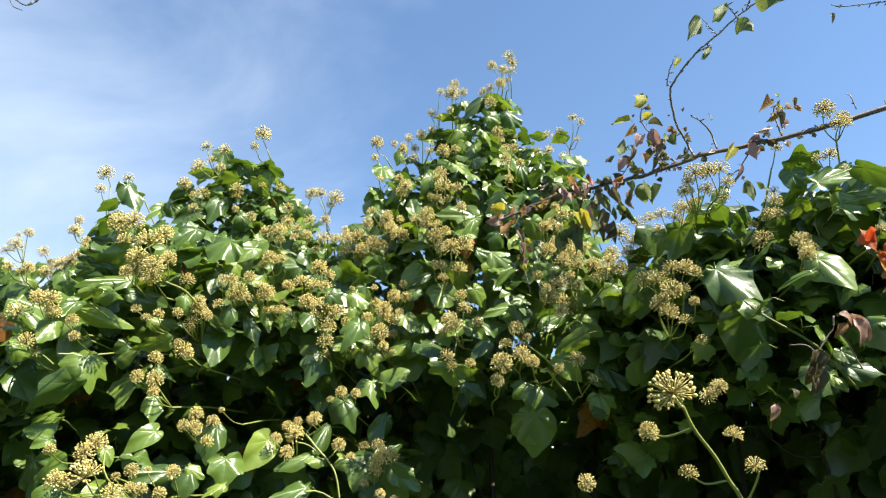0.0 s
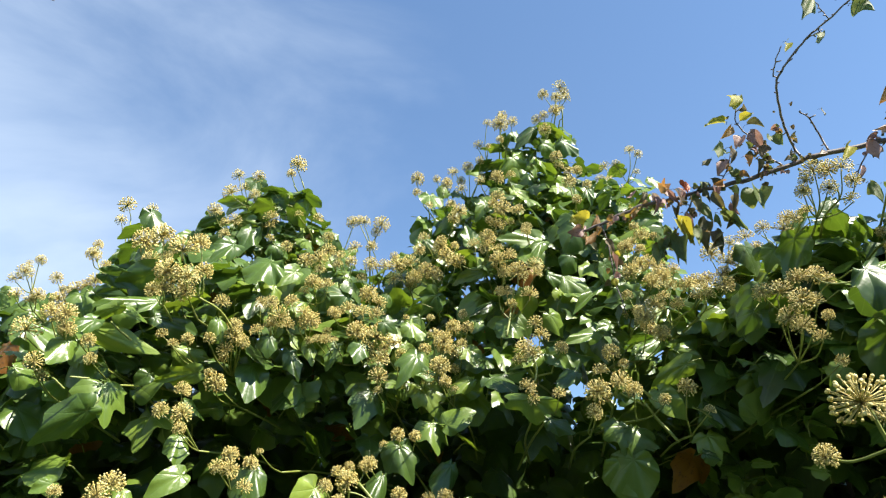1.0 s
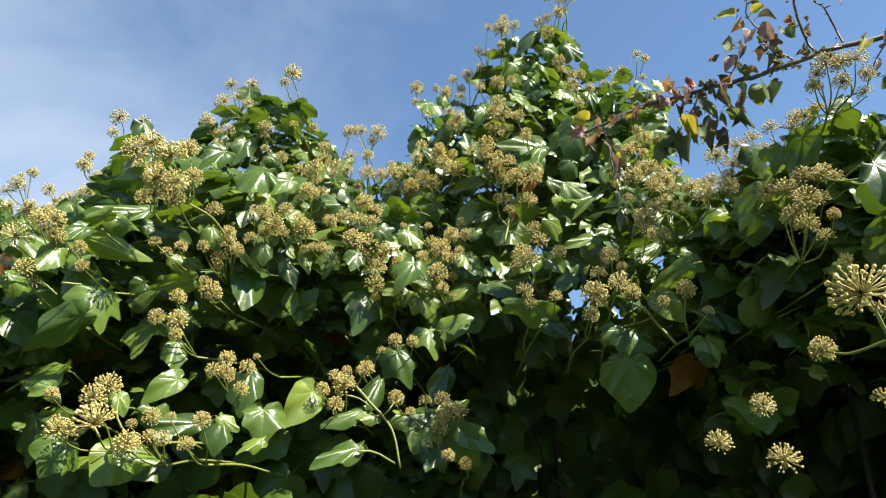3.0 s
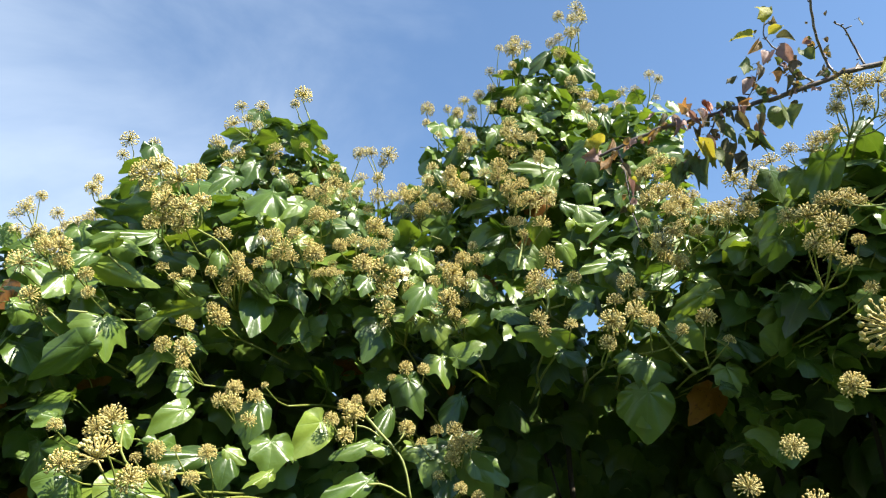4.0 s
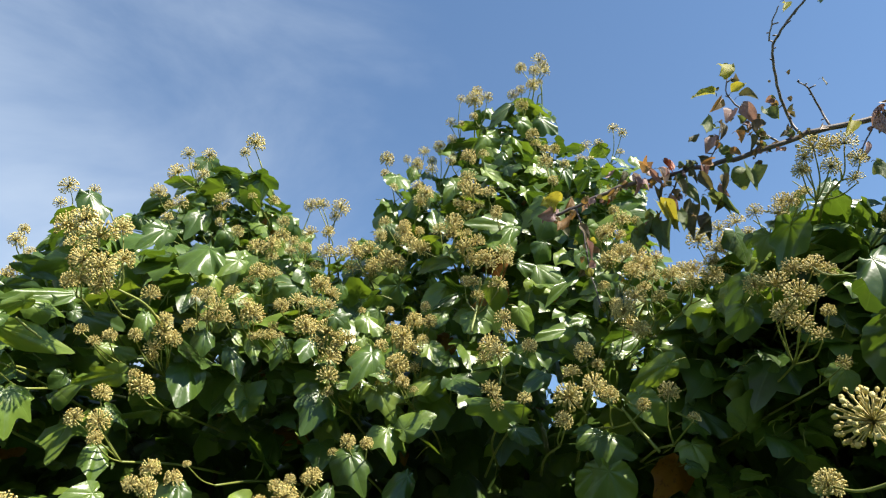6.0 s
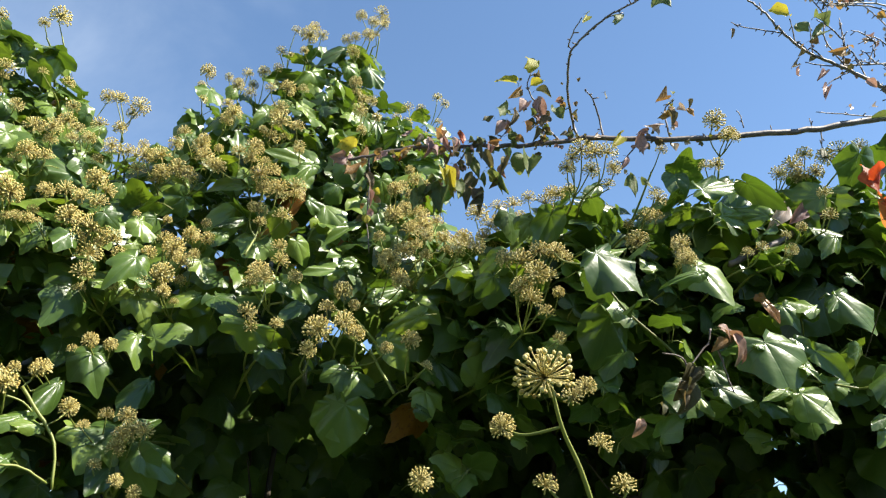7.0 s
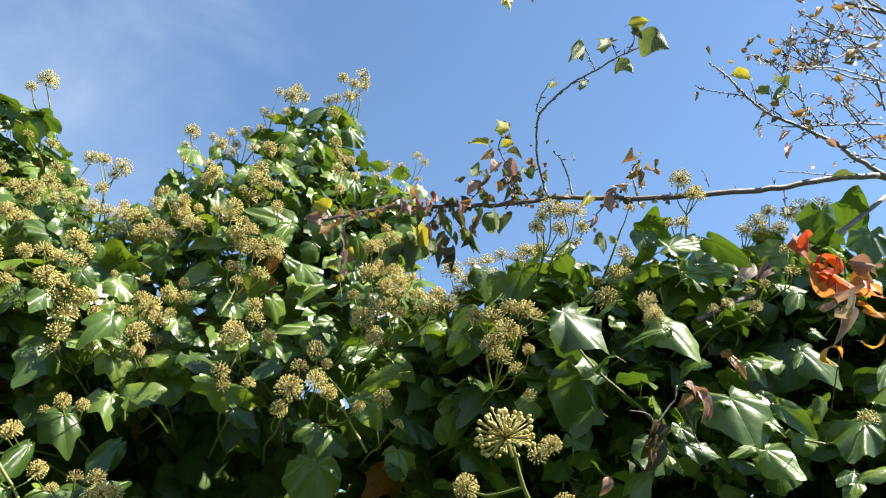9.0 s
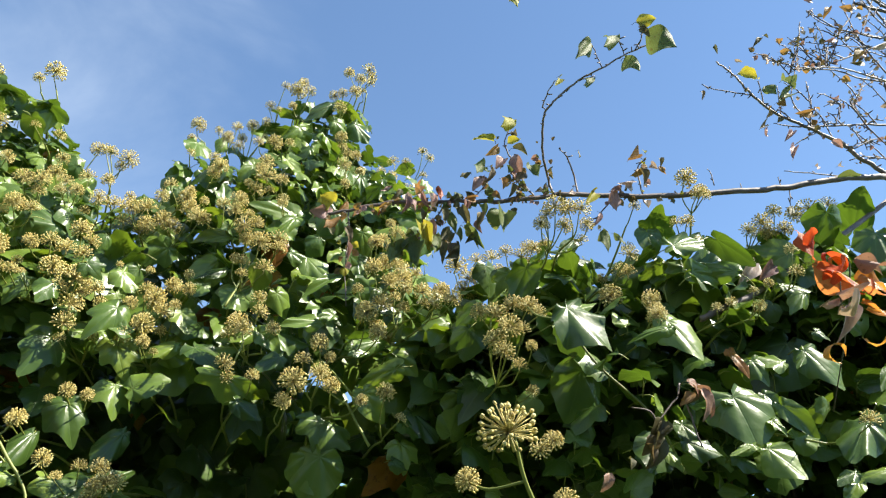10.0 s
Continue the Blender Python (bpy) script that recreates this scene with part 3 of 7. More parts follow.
umbel_at(ivy_left, -0.154, 1.100, 2.082, 0.019)
umbel_at(ivy_left, -0.151, 1.060, 1.872, 0.008)
umbel_at(ivy_left, -0.149, 1.033, 1.852, 0.017)
umbel_at(ivy_left, -0.139, 1.112, 2.071, 0.018)
umbel_at(ivy_left, -0.138, 1.130, 2.126, 0.022)
umbel_at(ivy_left, -0.132, 1.119, 2.062, 0.027)
umbel_at(ivy_left, -0.129, 1.271, 2.316, 0.021)
umbel_at(ivy_left, -0.128, 1.214, 2.216, 0.019)
umbel_at(ivy_left, -0.123, 1.195, 2.190, 0.015)
umbel_at(ivy_left, -0.120, 1.137, 2.124, 0.020)
umbel_at(ivy_left, -0.120, 1.124, 2.036, 0.015)
umbel_at(ivy_left, -0.109, 1.127, 2.037, 0.016)
umbel_at(ivy_left, -0.107, 1.221, 2.234, 0.021)
umbel_at(ivy_left, -0.105, 1.260, 2.307, 0.021)
umbel_at(ivy_left, -0.104, 1.196, 2.196, 0.017)
umbel_at(ivy_left, -0.103, 1.132, 2.079, 0.018)
umbel_at(ivy_left, -0.098, 1.130, 2.037, 0.010)
umbel_at(ivy_left, -0.087, 1.143, 2.090, 0.020)
umbel_at(ivy_left, -0.079, 1.217, 2.233, 0.018)
umbel_at(ivy_left, -0.072, 1.065, 1.835, 0.016)
umbel_at(ivy_left, -0.071, 1.242, 2.291, 0.026)
umbel_at(ivy_left, -0.071, 1.188, 2.185, 0.022)
umbel_at(ivy_left, -0.069, 1.133, 2.051, 0.026)
umbel_at(ivy_left, -0.066, 1.141, 2.081, 0.023)
umbel_at(ivy_left, -0.064, 1.084, 1.854, 0.015)
umbel_at(ivy_left, -0.063, 1.158, 2.119, 0.025)
umbel_at(ivy_left, -0.056, 1.135, 2.028, 0.021)
umbel_at(ivy_left, -0.055, 1.063, 1.817, 0.018)
umbel_at(ivy_left, -0.054, 1.096, 1.863, 0.012)
umbel_at(ivy_left, -0.052, 1.464, 2.544, 0.028)
umbel_at(ivy_left, -0.051, 1.080, 1.843, 0.025)
umbel_at(ivy_left, -0.051, 1.194, 2.185, 0.020)
umbel_at(ivy_left, -0.047, 1.146, 2.081, 0.020)
umbel_at(ivy_left, -0.047, 1.158, 2.104, 0.020)
umbel_at(ivy_left, -0.047, 1.432, 2.487, 0.016)
umbel_at(ivy_left, -0.044, 1.142, 2.045, 0.033)
umbel_at(ivy_tower, 0.303, 1.180, 2.091, 0.022)
umbel_at(ivy_tower, 0.323, 1.170, 2.060, 0.022)
umbel_at(ivy_tower, 0.339, 1.170, 2.047, 0.019)
umbel_at(ivy_right, 0.395, 1.250, 2.133, 0.027)
umbel_at(ivy_right, 0.416, 1.150, 2.162, 0.030)
umbel_at(ivy_right, 0.417, 1.250, 2.170, 0.026)
umbel_at(ivy_right, 0.427, 1.150, 2.130, 0.021)
umbel_at(ivy_right, 0.431, 1.140, 2.141, 0.025)
umbel_at(ivy_right, 0.432, 0.990, 1.991, 0.023)
umbel_at(ivy_right, 0.433, 1.000, 2.026, 0.025)
umbel_at(ivy_right, 0.441, 0.985, 1.978, 0.023)
umbel_at(ivy_right, 0.446, 1.140, 2.152, 0.024)
umbel_at(ivy_right, 0.446, 1.160, 2.183, 0.022)
umbel_at(ivy_right, 0.447, 0.985, 2.008, 0.026)
umbel_at(ivy_right, 0.454, 1.000, 2.043, 0.022)
umbel_at(ivy_right, 0.463, 0.990, 2.009, 0.018)
umbel_at(ivy_right, 0.464, 1.000, 1.972, 0.017)
umbel_at(ivy_right, 0.465, 1.150, 2.186, 0.022)
umbel_at(ivy_right, 0.469, 0.990, 2.040, 0.021)
umbel_at(ivy_right, 0.471, 1.100, 2.170, 0.019)
umbel_at(ivy_right, 0.473, 1.140, 2.163, 0.018)
umbel_at(ivy_right, 0.477, 0.980, 2.144, 0.016)
umbel_at(ivy_right, 0.478, 0.985, 2.031, 0.018)
umbel_at(ivy_right, 0.483, 1.070, 2.148, 0.023)
umbel_at(ivy_right, 0.484, 0.980, 2.159, 0.016)
umbel_at(ivy_right, 0.493, 0.975, 2.168, 0.027)
umbel_at(ivy_right, 0.497, 1.060, 2.159, 0.017)
umbel_at(ivy_right, 0.505, 0.975, 2.144, 0.018)
umbel_at(ivy_right, 0.508, 1.050, 2.161, 0.016)
umbel_at(ivy_right, 0.525, 0.975, 2.172, 0.024)
umbel_at(ivy_right, 0.527, 0.980, 2.131, 0.016)
umbel_at(ivy_right, 0.533, 0.975, 2.153, 0.017)
umbel_at(ivy_right, 0.588, 0.980, 2.126, 0.021)
umbel_at(ivy_right, 0.601, 0.960, 2.061, 0.020)
umbel_at(ivy_right, 0.608, 0.960, 2.042, 0.019)
umbel_at(ivy_right, 0.769, 1.000, 2.212, 0.020)
umbel_at(ivy_right, 0.792, 1.000, 2.229, 0.025)
umbel_at(ivy_right, 0.808, 1.010, 2.224, 0.020)
umbel_at(ivy_right, 0.813, 1.000, 2.252, 0.020)
umbel_at(ivy_right, 0.825, 1.000, 2.227, 0.021)
umbel_at(ivy_right, 0.868, 1.000, 2.269, 0.029)
umbel_at(ivy_right, 0.902, 1.000, 2.285, 0.021)
umbel_at(ivy_right, 0.378, 1.069, 2.060, 0.016)
umbel_at(ivy_right, 0.380, 1.087, 2.077, 0.019)
umbel_at(ivy_right, 0.388, 1.096, 2.094, 0.021)
umbel_at(ivy_right, 0.397, 1.062, 2.068, 0.022)
umbel_at(ivy_right, 0.494, 1.077, 2.169, 0.020)
umbel_at(ivy_right, 0.579, 1.015, 2.086, 0.026)
umbel_at(ivy_right, 0.591, 1.013, 2.122, 0.019)
umbel_at(ivy_right, 0.600, 1.011, 2.119, 0.021)
umbel_at(ivy_right, 0.603, 1.012, 2.156, 0.015)
umbel_at(ivy_right, 0.623, 1.026, 2.233, 0.015)
umbel_at(ivy_right, 0.623, 0.997, 2.078, 0.019)
umbel_at(ivy_right, 0.626, 0.993, 2.059, 0.024)
umbel_at(ivy_right, 0.657, 0.985, 2.189, 0.016)
umbel_at(ivy_right, 0.672, 0.985, 2.195, 0.017)
umbel_at(ivy_right, 0.680, 0.957, 2.063, 0.013)
umbel_at(ivy_right, 0.685, 0.998, 2.275, 0.026)
umbel_at(ivy_right, 0.695, 0.988, 2.245, 0.021)
umbel_at(ivy_right, 0.697, 0.954, 2.072, 0.013)
umbel_at(ivy_right, 0.715, 0.936, 2.081, 0.011)
umbel_at(ivy_right, 0.722, 0.939, 2.066, 0.014)
umbel_at(ivy_right, 0.731, 0.930, 2.092, 0.011)
umbel_at(ivy_right, 0.775, 0.935, 2.118, 0.017)
umbel_at(ivy_right, 0.777, 0.939, 2.151, 0.016)
umbel_at(ivy_right, 0.790, 0.893, 1.933, 0.019)
umbel_at(ivy_tower, -0.039, 1.146, 2.014, 0.028)
umbel_at(ivy_tower, -0.039, 1.206, 2.208, 0.014)
umbel_at(ivy_tower, -0.038, 1.151, 1.973, 0.013)
umbel_at(ivy_tower, -0.038, 1.145, 1.990, 0.025)
umbel_at(ivy_tower, -0.034, 1.206, 2.191, 0.026)
umbel_at(ivy_tower, -0.034, 1.110, 1.869, 0.019)
umbel_at(ivy_tower, -0.021, 1.150, 2.040, 0.020)
umbel_at(ivy_tower, -0.014, 1.207, 2.195, 0.026)
umbel_at(ivy_tower, -0.010, 1.454, 2.534, 0.016)
umbel_at(ivy_tower, -0.008, 1.145, 1.914, 0.017)
umbel_at(ivy_tower, -0.008, 1.210, 2.172, 0.022)
umbel_at(ivy_tower, -0.008, 1.165, 2.084, 0.009)
umbel_at(ivy_tower, -0.006, 1.154, 1.984, 0.012)
umbel_at(ivy_tower, -0.002, 1.215, 2.224, 0.019)
umbel_at(ivy_tower, 0.004, 1.262, 2.338, 0.013)
umbel_at(ivy_tower, 0.004, 1.216, 2.245, 0.018)
umbel_at(ivy_tower, 0.004, 1.106, 1.833, 0.018)
umbel_at(ivy_tower, 0.009, 1.216, 2.187, 0.024)
umbel_at(ivy_tower, 0.014, 1.430, 2.503, 0.022)
umbel_at(ivy_tower, 0.015, 1.140, 1.911, 0.014)
umbel_at(ivy_tower, 0.020, 1.160, 2.034, 0.017)
umbel_at(ivy_tower, 0.022, 1.221, 2.182, 0.024)
umbel_at(ivy_tower, 0.023, 1.188, 2.094, 0.011)
umbel_at(ivy_tower, 0.024, 1.156, 1.992, 0.019)
umbel_at(ivy_tower, 0.025, 1.432, 2.534, 0.020)
umbel_at(ivy_tower, 0.030, 1.218, 2.229, 0.024)
umbel_at(ivy_tower, 0.031, 1.172, 2.060, 0.019)
umbel_at(ivy_tower, 0.033, 1.213, 2.238, 0.017)
umbel_at(ivy_tower, 0.039, 1.217, 2.213, 0.024)
umbel_at(ivy_tower, 0.041, 1.162, 2.010, 0.027)
umbel_at(ivy_tower, 0.043, 1.249, 2.329, 0.017)
umbel_at(ivy_tower, 0.044, 1.168, 2.049, 0.026)
umbel_at(ivy_tower, 0.046, 1.397, 2.485, 0.017)
umbel_at(ivy_tower, 0.049, 1.366, 2.442, 0.021)
umbel_at(ivy_tower, 0.050, 1.152, 1.985, 0.016)
umbel_at(ivy_tower, 0.053, 1.215, 2.200, 0.026)
umbel_at(ivy_tower, 0.055, 1.120, 1.802, 0.018)
umbel_at(ivy_tower, 0.056, 1.124, 1.835, 0.018)
umbel_at(ivy_tower, 0.056, 1.189, 2.079, 0.021)
umbel_at(ivy_tower, 0.058, 1.167, 2.031, 0.021)
umbel_at(ivy_tower, 0.059, 1.232, 2.304, 0.023)
umbel_at(ivy_tower, 0.060, 1.390, 2.512, 0.022)
umbel_at(ivy_tower, 0.066, 1.106, 1.769, 0.014)
umbel_at(ivy_tower, 0.066, 1.118, 1.820, 0.022)
umbel_at(ivy_tower, 0.068, 1.200, 2.104, 0.013)
umbel_at(ivy_tower, 0.071, 1.163, 2.042, 0.014)
umbel_at(ivy_tower, 0.077, 1.119, 1.821, 0.019)
umbel_at(ivy_tower, 0.077, 1.182, 2.075, 0.017)
umbel_at(ivy_tower, 0.081, 1.388, 2.564, 0.020)
umbel_at(ivy_tower, 0.084, 1.204, 2.222, 0.019)
umbel_at(ivy_tower, 0.085, 1.368, 2.510, 0.017)
umbel_at(ivy_tower, 0.085, 1.109, 1.761, 0.014)
umbel_at(ivy_tower, 0.087, 1.327, 2.433, 0.018)
umbel_at(ivy_tower, 0.102, 1.359, 2.538, 0.011)
umbel_at(ivy_tower, 0.104, 1.191, 2.208, 0.022)
umbel_at(ivy_tower, 0.106, 1.191, 2.227, 0.024)
umbel_at(ivy_tower, 0.108, 1.210, 2.270, 0.012)
umbel_at(ivy_tower, 0.120, 1.285, 2.407, 0.025)
umbel_at(ivy_tower, 0.121, 1.240, 2.333, 0.024)
umbel_at(ivy_tower, 0.122, 1.184, 2.183, 0.025)
umbel_at(ivy_tower, 0.125, 1.345, 2.541, 0.015)
umbel_at(ivy_tower, 0.126, 1.371, 2.602, 0.031)
umbel_at(ivy_tower, 0.130, 1.383, 2.634, 0.020)
umbel_at(ivy_tower, 0.130, 1.211, 2.288, 0.030)
umbel_at(ivy_tower, 0.133, 1.173, 2.121, 0.021)
umbel_at(ivy_tower, 0.139, 1.172, 2.184, 0.019)
umbel_at(ivy_tower, 0.144, 1.276, 2.404, 0.017)
umbel_at(ivy_tower, 0.150, 1.168, 2.153, 0.029)
umbel_at(ivy_tower, 0.151, 1.346, 2.586, 0.019)
umbel_at(ivy_tower, 0.154, 1.204, 2.282, 0.019)
umbel_at(ivy_tower, 0.154, 1.115, 2.013, 0.025)
umbel_at(ivy_tower, 0.156, 1.076, 1.949, 0.020)
umbel_at(ivy_tower, 0.164, 1.099, 2.000, 0.022)
umbel_at(ivy_tower, 0.165, 1.157, 2.110, 0.023)
umbel_at(ivy_tower, 0.165, 1.177, 2.232, 0.017)
umbel_at(ivy_tower, 0.170, 1.138, 2.058, 0.021)
umbel_at(ivy_tower, 0.174, 1.155, 2.155, 0.024)
umbel_at(ivy_tower, 0.176, 1.117, 2.032, 0.020)
umbel_at(ivy_tower, 0.190, 1.050, 1.932, 0.014)
umbel_at(ivy_tower, 0.196, 1.315, 2.560, 0.019)
umbel_at(ivy_tower, 0.198, 1.077, 1.998, 0.016)
umbel_at(ivy_tower, 0.210, 1.312, 2.532, 0.023)
umbel_at(ivy_tower, 0.213, 1.335, 2.641, 0.020)
umbel_at(ivy_tower, 0.224, 1.273, 2.437, 0.021)
umbel_at(ivy_tower, 0.226, 1.036, 1.906, 0.017)
umbel_at(ivy_tower, 0.231, 1.311, 2.577, 0.021)
umbel_at(ivy_tower, 0.232, 1.038, 1.929, 0.027)
umbel_at(ivy_tower, 0.236, 1.316, 2.615, 0.019)
umbel_at(ivy_tower, 0.238, 1.226, 2.349, 0.022)
umbel_at(ivy_tower, 0.238, 1.048, 1.956, 0.018)
umbel_at(ivy_tower, 0.241, 1.240, 2.380, 0.017)
umbel_at(ivy_tower, 0.245, 1.194, 2.291, 0.015)
umbel_at(ivy_tower, 0.248, 1.354, 2.676, 0.027)
umbel_at(ivy_tower, 0.252, 1.048, 1.979, 0.020)
umbel_at(ivy_tower, 0.254, 1.231, 2.374, 0.016)
umbel_at(ivy_tower, 0.254, 1.318, 2.612, 0.019)
umbel_at(ivy_tower, 0.258, 1.040, 1.942, 0.022)
umbel_at(ivy_tower, 0.265, 1.212, 2.332, 0.014)
umbel_at(ivy_tower, 0.272, 1.042, 1.932, 0.017)
umbel_at(ivy_tower, 0.285, 1.088, 2.071, 0.014)
umbel_at(ivy_tower, 0.302, 1.324, 2.422, 0.016)
umbel_at(ivy_tower, 0.326, 1.383, 2.458, 0.021)
umbel_at(ivy_tower, 0.298, 1.062, 2.030, 0.024)
umbel_at(ivy_tower, 0.326, 1.398, 2.503, 0.022)
umbel_at(ivy_tower, 0.302, 1.152, 2.178, 0.020)
umbel_at(ivy_tower, 0.303, 1.143, 2.134, 0.024)
umbel_at(ivy_tower, 0.311, 1.157, 2.187, 0.017)
umbel_at(ivy_tower, 0.314, 1.059, 2.006, 0.019)
umbel_at(ivy_tower, 0.353, 1.430, 2.533, 0.017)
umbel_at(ivy_tower, 0.316, 1.080, 2.054, 0.023)
umbel_at(ivy_tower, 0.363, 1.430, 2.465, 0.028)
umbel_at(ivy_tower, 0.318, 1.154, 2.151, 0.021)
umbel_at(ivy_tower, 0.319, 1.162, 2.218, 0.014)
umbel_at(ivy_tower, 0.323, 1.160, 2.179, 0.014)
umbel_at(ivy_tower, 0.326, 1.130, 2.108, 0.025)
umbel_at(ivy_tower, 0.329, 1.168, 2.207, 0.021)
umbel_at(ivy_tower, 0.331, 1.051, 1.937, 0.020)
umbel_at(ivy_tower, 0.332, 1.100, 2.075, 0.014)
umbel_at(ivy_tower, 0.332, 1.160, 2.156, 0.023)
umbel_at(ivy_tower, 0.390, 1.430, 2.510, 0.015)
umbel_at(ivy_tower, 0.341, 1.076, 2.051, 0.016)
umbel_at(ivy_tower, 0.342, 1.154, 2.147, 0.020)
umbel_at(ivy_tower, 0.342, 1.149, 2.131, 0.024)
umbel_at(ivy_tower, 0.383, 1.430, 2.565, 0.020)
umbel_at(ivy_tower, 0.346, 1.164, 2.203, 0.011)
umbel_at(ivy_tower, 0.346, 1.143, 2.125, 0.019)
umbel_at(ivy_tower, 0.349, 1.045, 1.909, 0.012)
umbel_at(ivy_tower, 0.399, 1.430, 2.555, 0.017)
umbel_at(ivy_tower, 0.362, 1.154, 2.142, 0.017)
umbel_at(ivy_tower, 0.366, 1.077, 2.061, 0.016)
umbel_at(ivy_tower, 0.368, 1.115, 2.097, 0.022)
umbel_at(ivy_spray, 0.281, 0.800, 1.735, 0.018)
umbel_at(ivy_spray, 0.312, 0.800, 1.760, 0.017)
umbel_at(ivy_spray, 0.313, 0.780, 1.722, 0.021)
umbel_at(ivy_spray, 0.381, 0.860, 1.814, 0.021)
umbel_at(ivy_spray, 0.400, 0.820, 1.844, 0.047)
umbel_at(ivy_spray, 0.413, 0.850, 1.773, 0.019)
umbel_at(ivy_spray, 0.453, 0.900, 1.857, 0.019)
umbel_at(ivy_spray, 0.465, 0.870, 1.812, 0.020)
umbel_at(ivy_spray, 0.465, 0.900, 1.867, 0.019)
umbel_at(ivy_spray, 0.478, 0.860, 1.782, 0.020)

leaf_at(ivy_left, (-0.525, 1.308, 2.357), (-0.478, 1.306, 2.344), 0.021, "under")
leaf_at(ivy_left, (-0.480, 1.183, 2.188), (-0.489, 1.158, 2.157), 0.020)
leaf_at(ivy_left, (-0.469, 1.210, 2.249), (-0.488, 1.162, 2.193), 0.030)
leaf_at(ivy_left, (-0.456, 1.184, 2.266), (-0.498, 1.209, 2.262), 0.021, "under")
leaf_at(ivy_left, (-0.442, 1.169, 2.220), (-0.492, 1.209, 2.208), 0.040, "under")
leaf_at(ivy_left, (-0.425, 1.189, 2.184), (-0.491, 1.170, 2.187), 0.030, "shade")
leaf_at(ivy_left, (-0.464, 1.217, 2.315), (-0.433, 1.226, 2.267), 0.040)
leaf_at(ivy_left, (-0.389, 1.228, 2.274), (-0.407, 1.193, 2.236), 0.027)
leaf_at(ivy_left, (-0.405, 0.957, 1.939), (-0.381, 0.981, 1.930), 0.029, "sunward")
leaf_at(ivy_left, (-0.349, 1.236, 2.315), (-0.397, 1.236, 2.300), 0.033, "shade")
leaf_at(ivy_left, (-0.380, 1.222, 2.277), (-0.360, 1.230, 2.255), 0.023)
leaf_at(ivy_left, (-0.354, 1.241, 2.274), (-0.379, 1.222, 2.284), 0.031)
leaf_at(ivy_left, (-0.324, 1.247, 2.356), (-0.373, 1.257, 2.365), 0.019, "under")
leaf_at(ivy_left, (-0.375, 1.027, 2.092), (-0.322, 1.043, 2.083), 0.022, "shade")
leaf_at(ivy_left, (-0.348, 0.950, 1.967), (-0.347, 0.931, 1.933), 0.026)
leaf_at(ivy_left, (-0.371, 1.008, 2.054), (-0.319, 1.025, 2.044), 0.024, "shade")
leaf_at(ivy_left, (-0.336, 0.968, 1.999), (-0.348, 0.939, 1.967), 0.019, "sunward")
leaf_at(ivy_left, (-0.337, 0.979, 1.820), (-0.346, 0.962, 1.808), 0.015, "sunward")
leaf_at(ivy_left, (-0.311, 1.037, 2.100), (-0.371, 1.028, 2.076), 0.036, "shade")
leaf_at(ivy_left, (-0.318, 0.975, 2.019), (-0.358, 0.969, 1.999), 0.016, "shade")
leaf_at(ivy_left, (-0.313, 0.964, 1.891), (-0.363, 0.952, 1.845), 0.033, "shade")
leaf_at(ivy_left, (-0.319, 1.251, 2.278), (-0.352, 1.202, 2.232), 0.032, "sunward")
leaf_at(ivy_left, (-0.313, 1.045, 2.060), (-0.356, 0.984, 2.029), 0.026)
leaf_at(ivy_left, (-0.310, 1.058, 2.150), (-0.327, 1.060, 2.127), 0.025, "shade")
leaf_at(ivy_left, (-0.332, 1.002, 2.029), (-0.302, 1.032, 2.029), 0.026)
leaf_at(ivy_left, (-0.347, 0.987, 1.997), (-0.271, 1.011, 1.976), 0.027, "shade")
leaf_at(ivy_left, (-0.301, 1.048, 1.963), (-0.312, 1.042, 1.947), 0.019)
leaf_at(ivy_left, (-0.318, 1.246, 2.315), (-0.286, 1.258, 2.294), 0.036, "shade")
leaf_at(ivy_left, (-0.310, 0.979, 1.924), (-0.291, 0.975, 1.879), 0.054, "sunward", "lobed")
leaf_at(ivy_left, (-0.299, 1.252, 2.296), (-0.299, 1.234, 2.243), 0.036, "", "lobed")
leaf_at(ivy_left, (-0.270, 1.253, 2.344), (-0.320, 1.267, 2.349), 0.041, "under")
leaf_at(ivy_left, (-0.292, 0.957, 1.760), (-0.291, 0.937, 1.729), 0.044, "sunward")
leaf_at(ivy_left, (-0.274, 1.267, 2.359), (-0.299, 1.259, 2.374), 0.024, "shade")
leaf_at(ivy_left, (-0.304, 1.040, 2.035), (-0.258, 1.084, 2.037), 0.036)
leaf_at(ivy_left, (-0.251, 1.062, 1.969), (-0.308, 1.054, 1.957), 0.024, "shade")
leaf_at(ivy_left, (-0.256, 1.268, 2.382), (-0.301, 1.268, 2.396), 0.026, "under")
leaf_at(ivy_left, (-0.284, 1.078, 2.009), (-0.254, 1.105, 2.007), 0.027)
leaf_at(ivy_left, (-0.253, 1.064, 1.890), (-0.241, 1.056, 1.853), 0.029, "sunward")
leaf_at(ivy_left, (-0.250, 0.963, 1.807), (-0.238, 0.961, 1.788), 0.018)
leaf_at(ivy_left, (-0.254, 1.257, 2.267), (-0.230, 1.272, 2.253), 0.035)
leaf_at(ivy_left, (-0.253, 1.063, 1.931), (-0.229, 1.078, 1.916), 0.023, "sunward")
leaf_at(ivy_left, (-0.220, 1.019, 1.836), (-0.240, 0.987, 1.812), 0.024, "sunward")
leaf_at(ivy_left, (-0.237, 1.275, 2.352), (-0.221, 1.301, 2.329), 0.032, "under")
leaf_at(ivy_left, (-0.219, 1.033, 2.133), (-0.236, 1.005, 2.099), 0.029, "", "lobed")
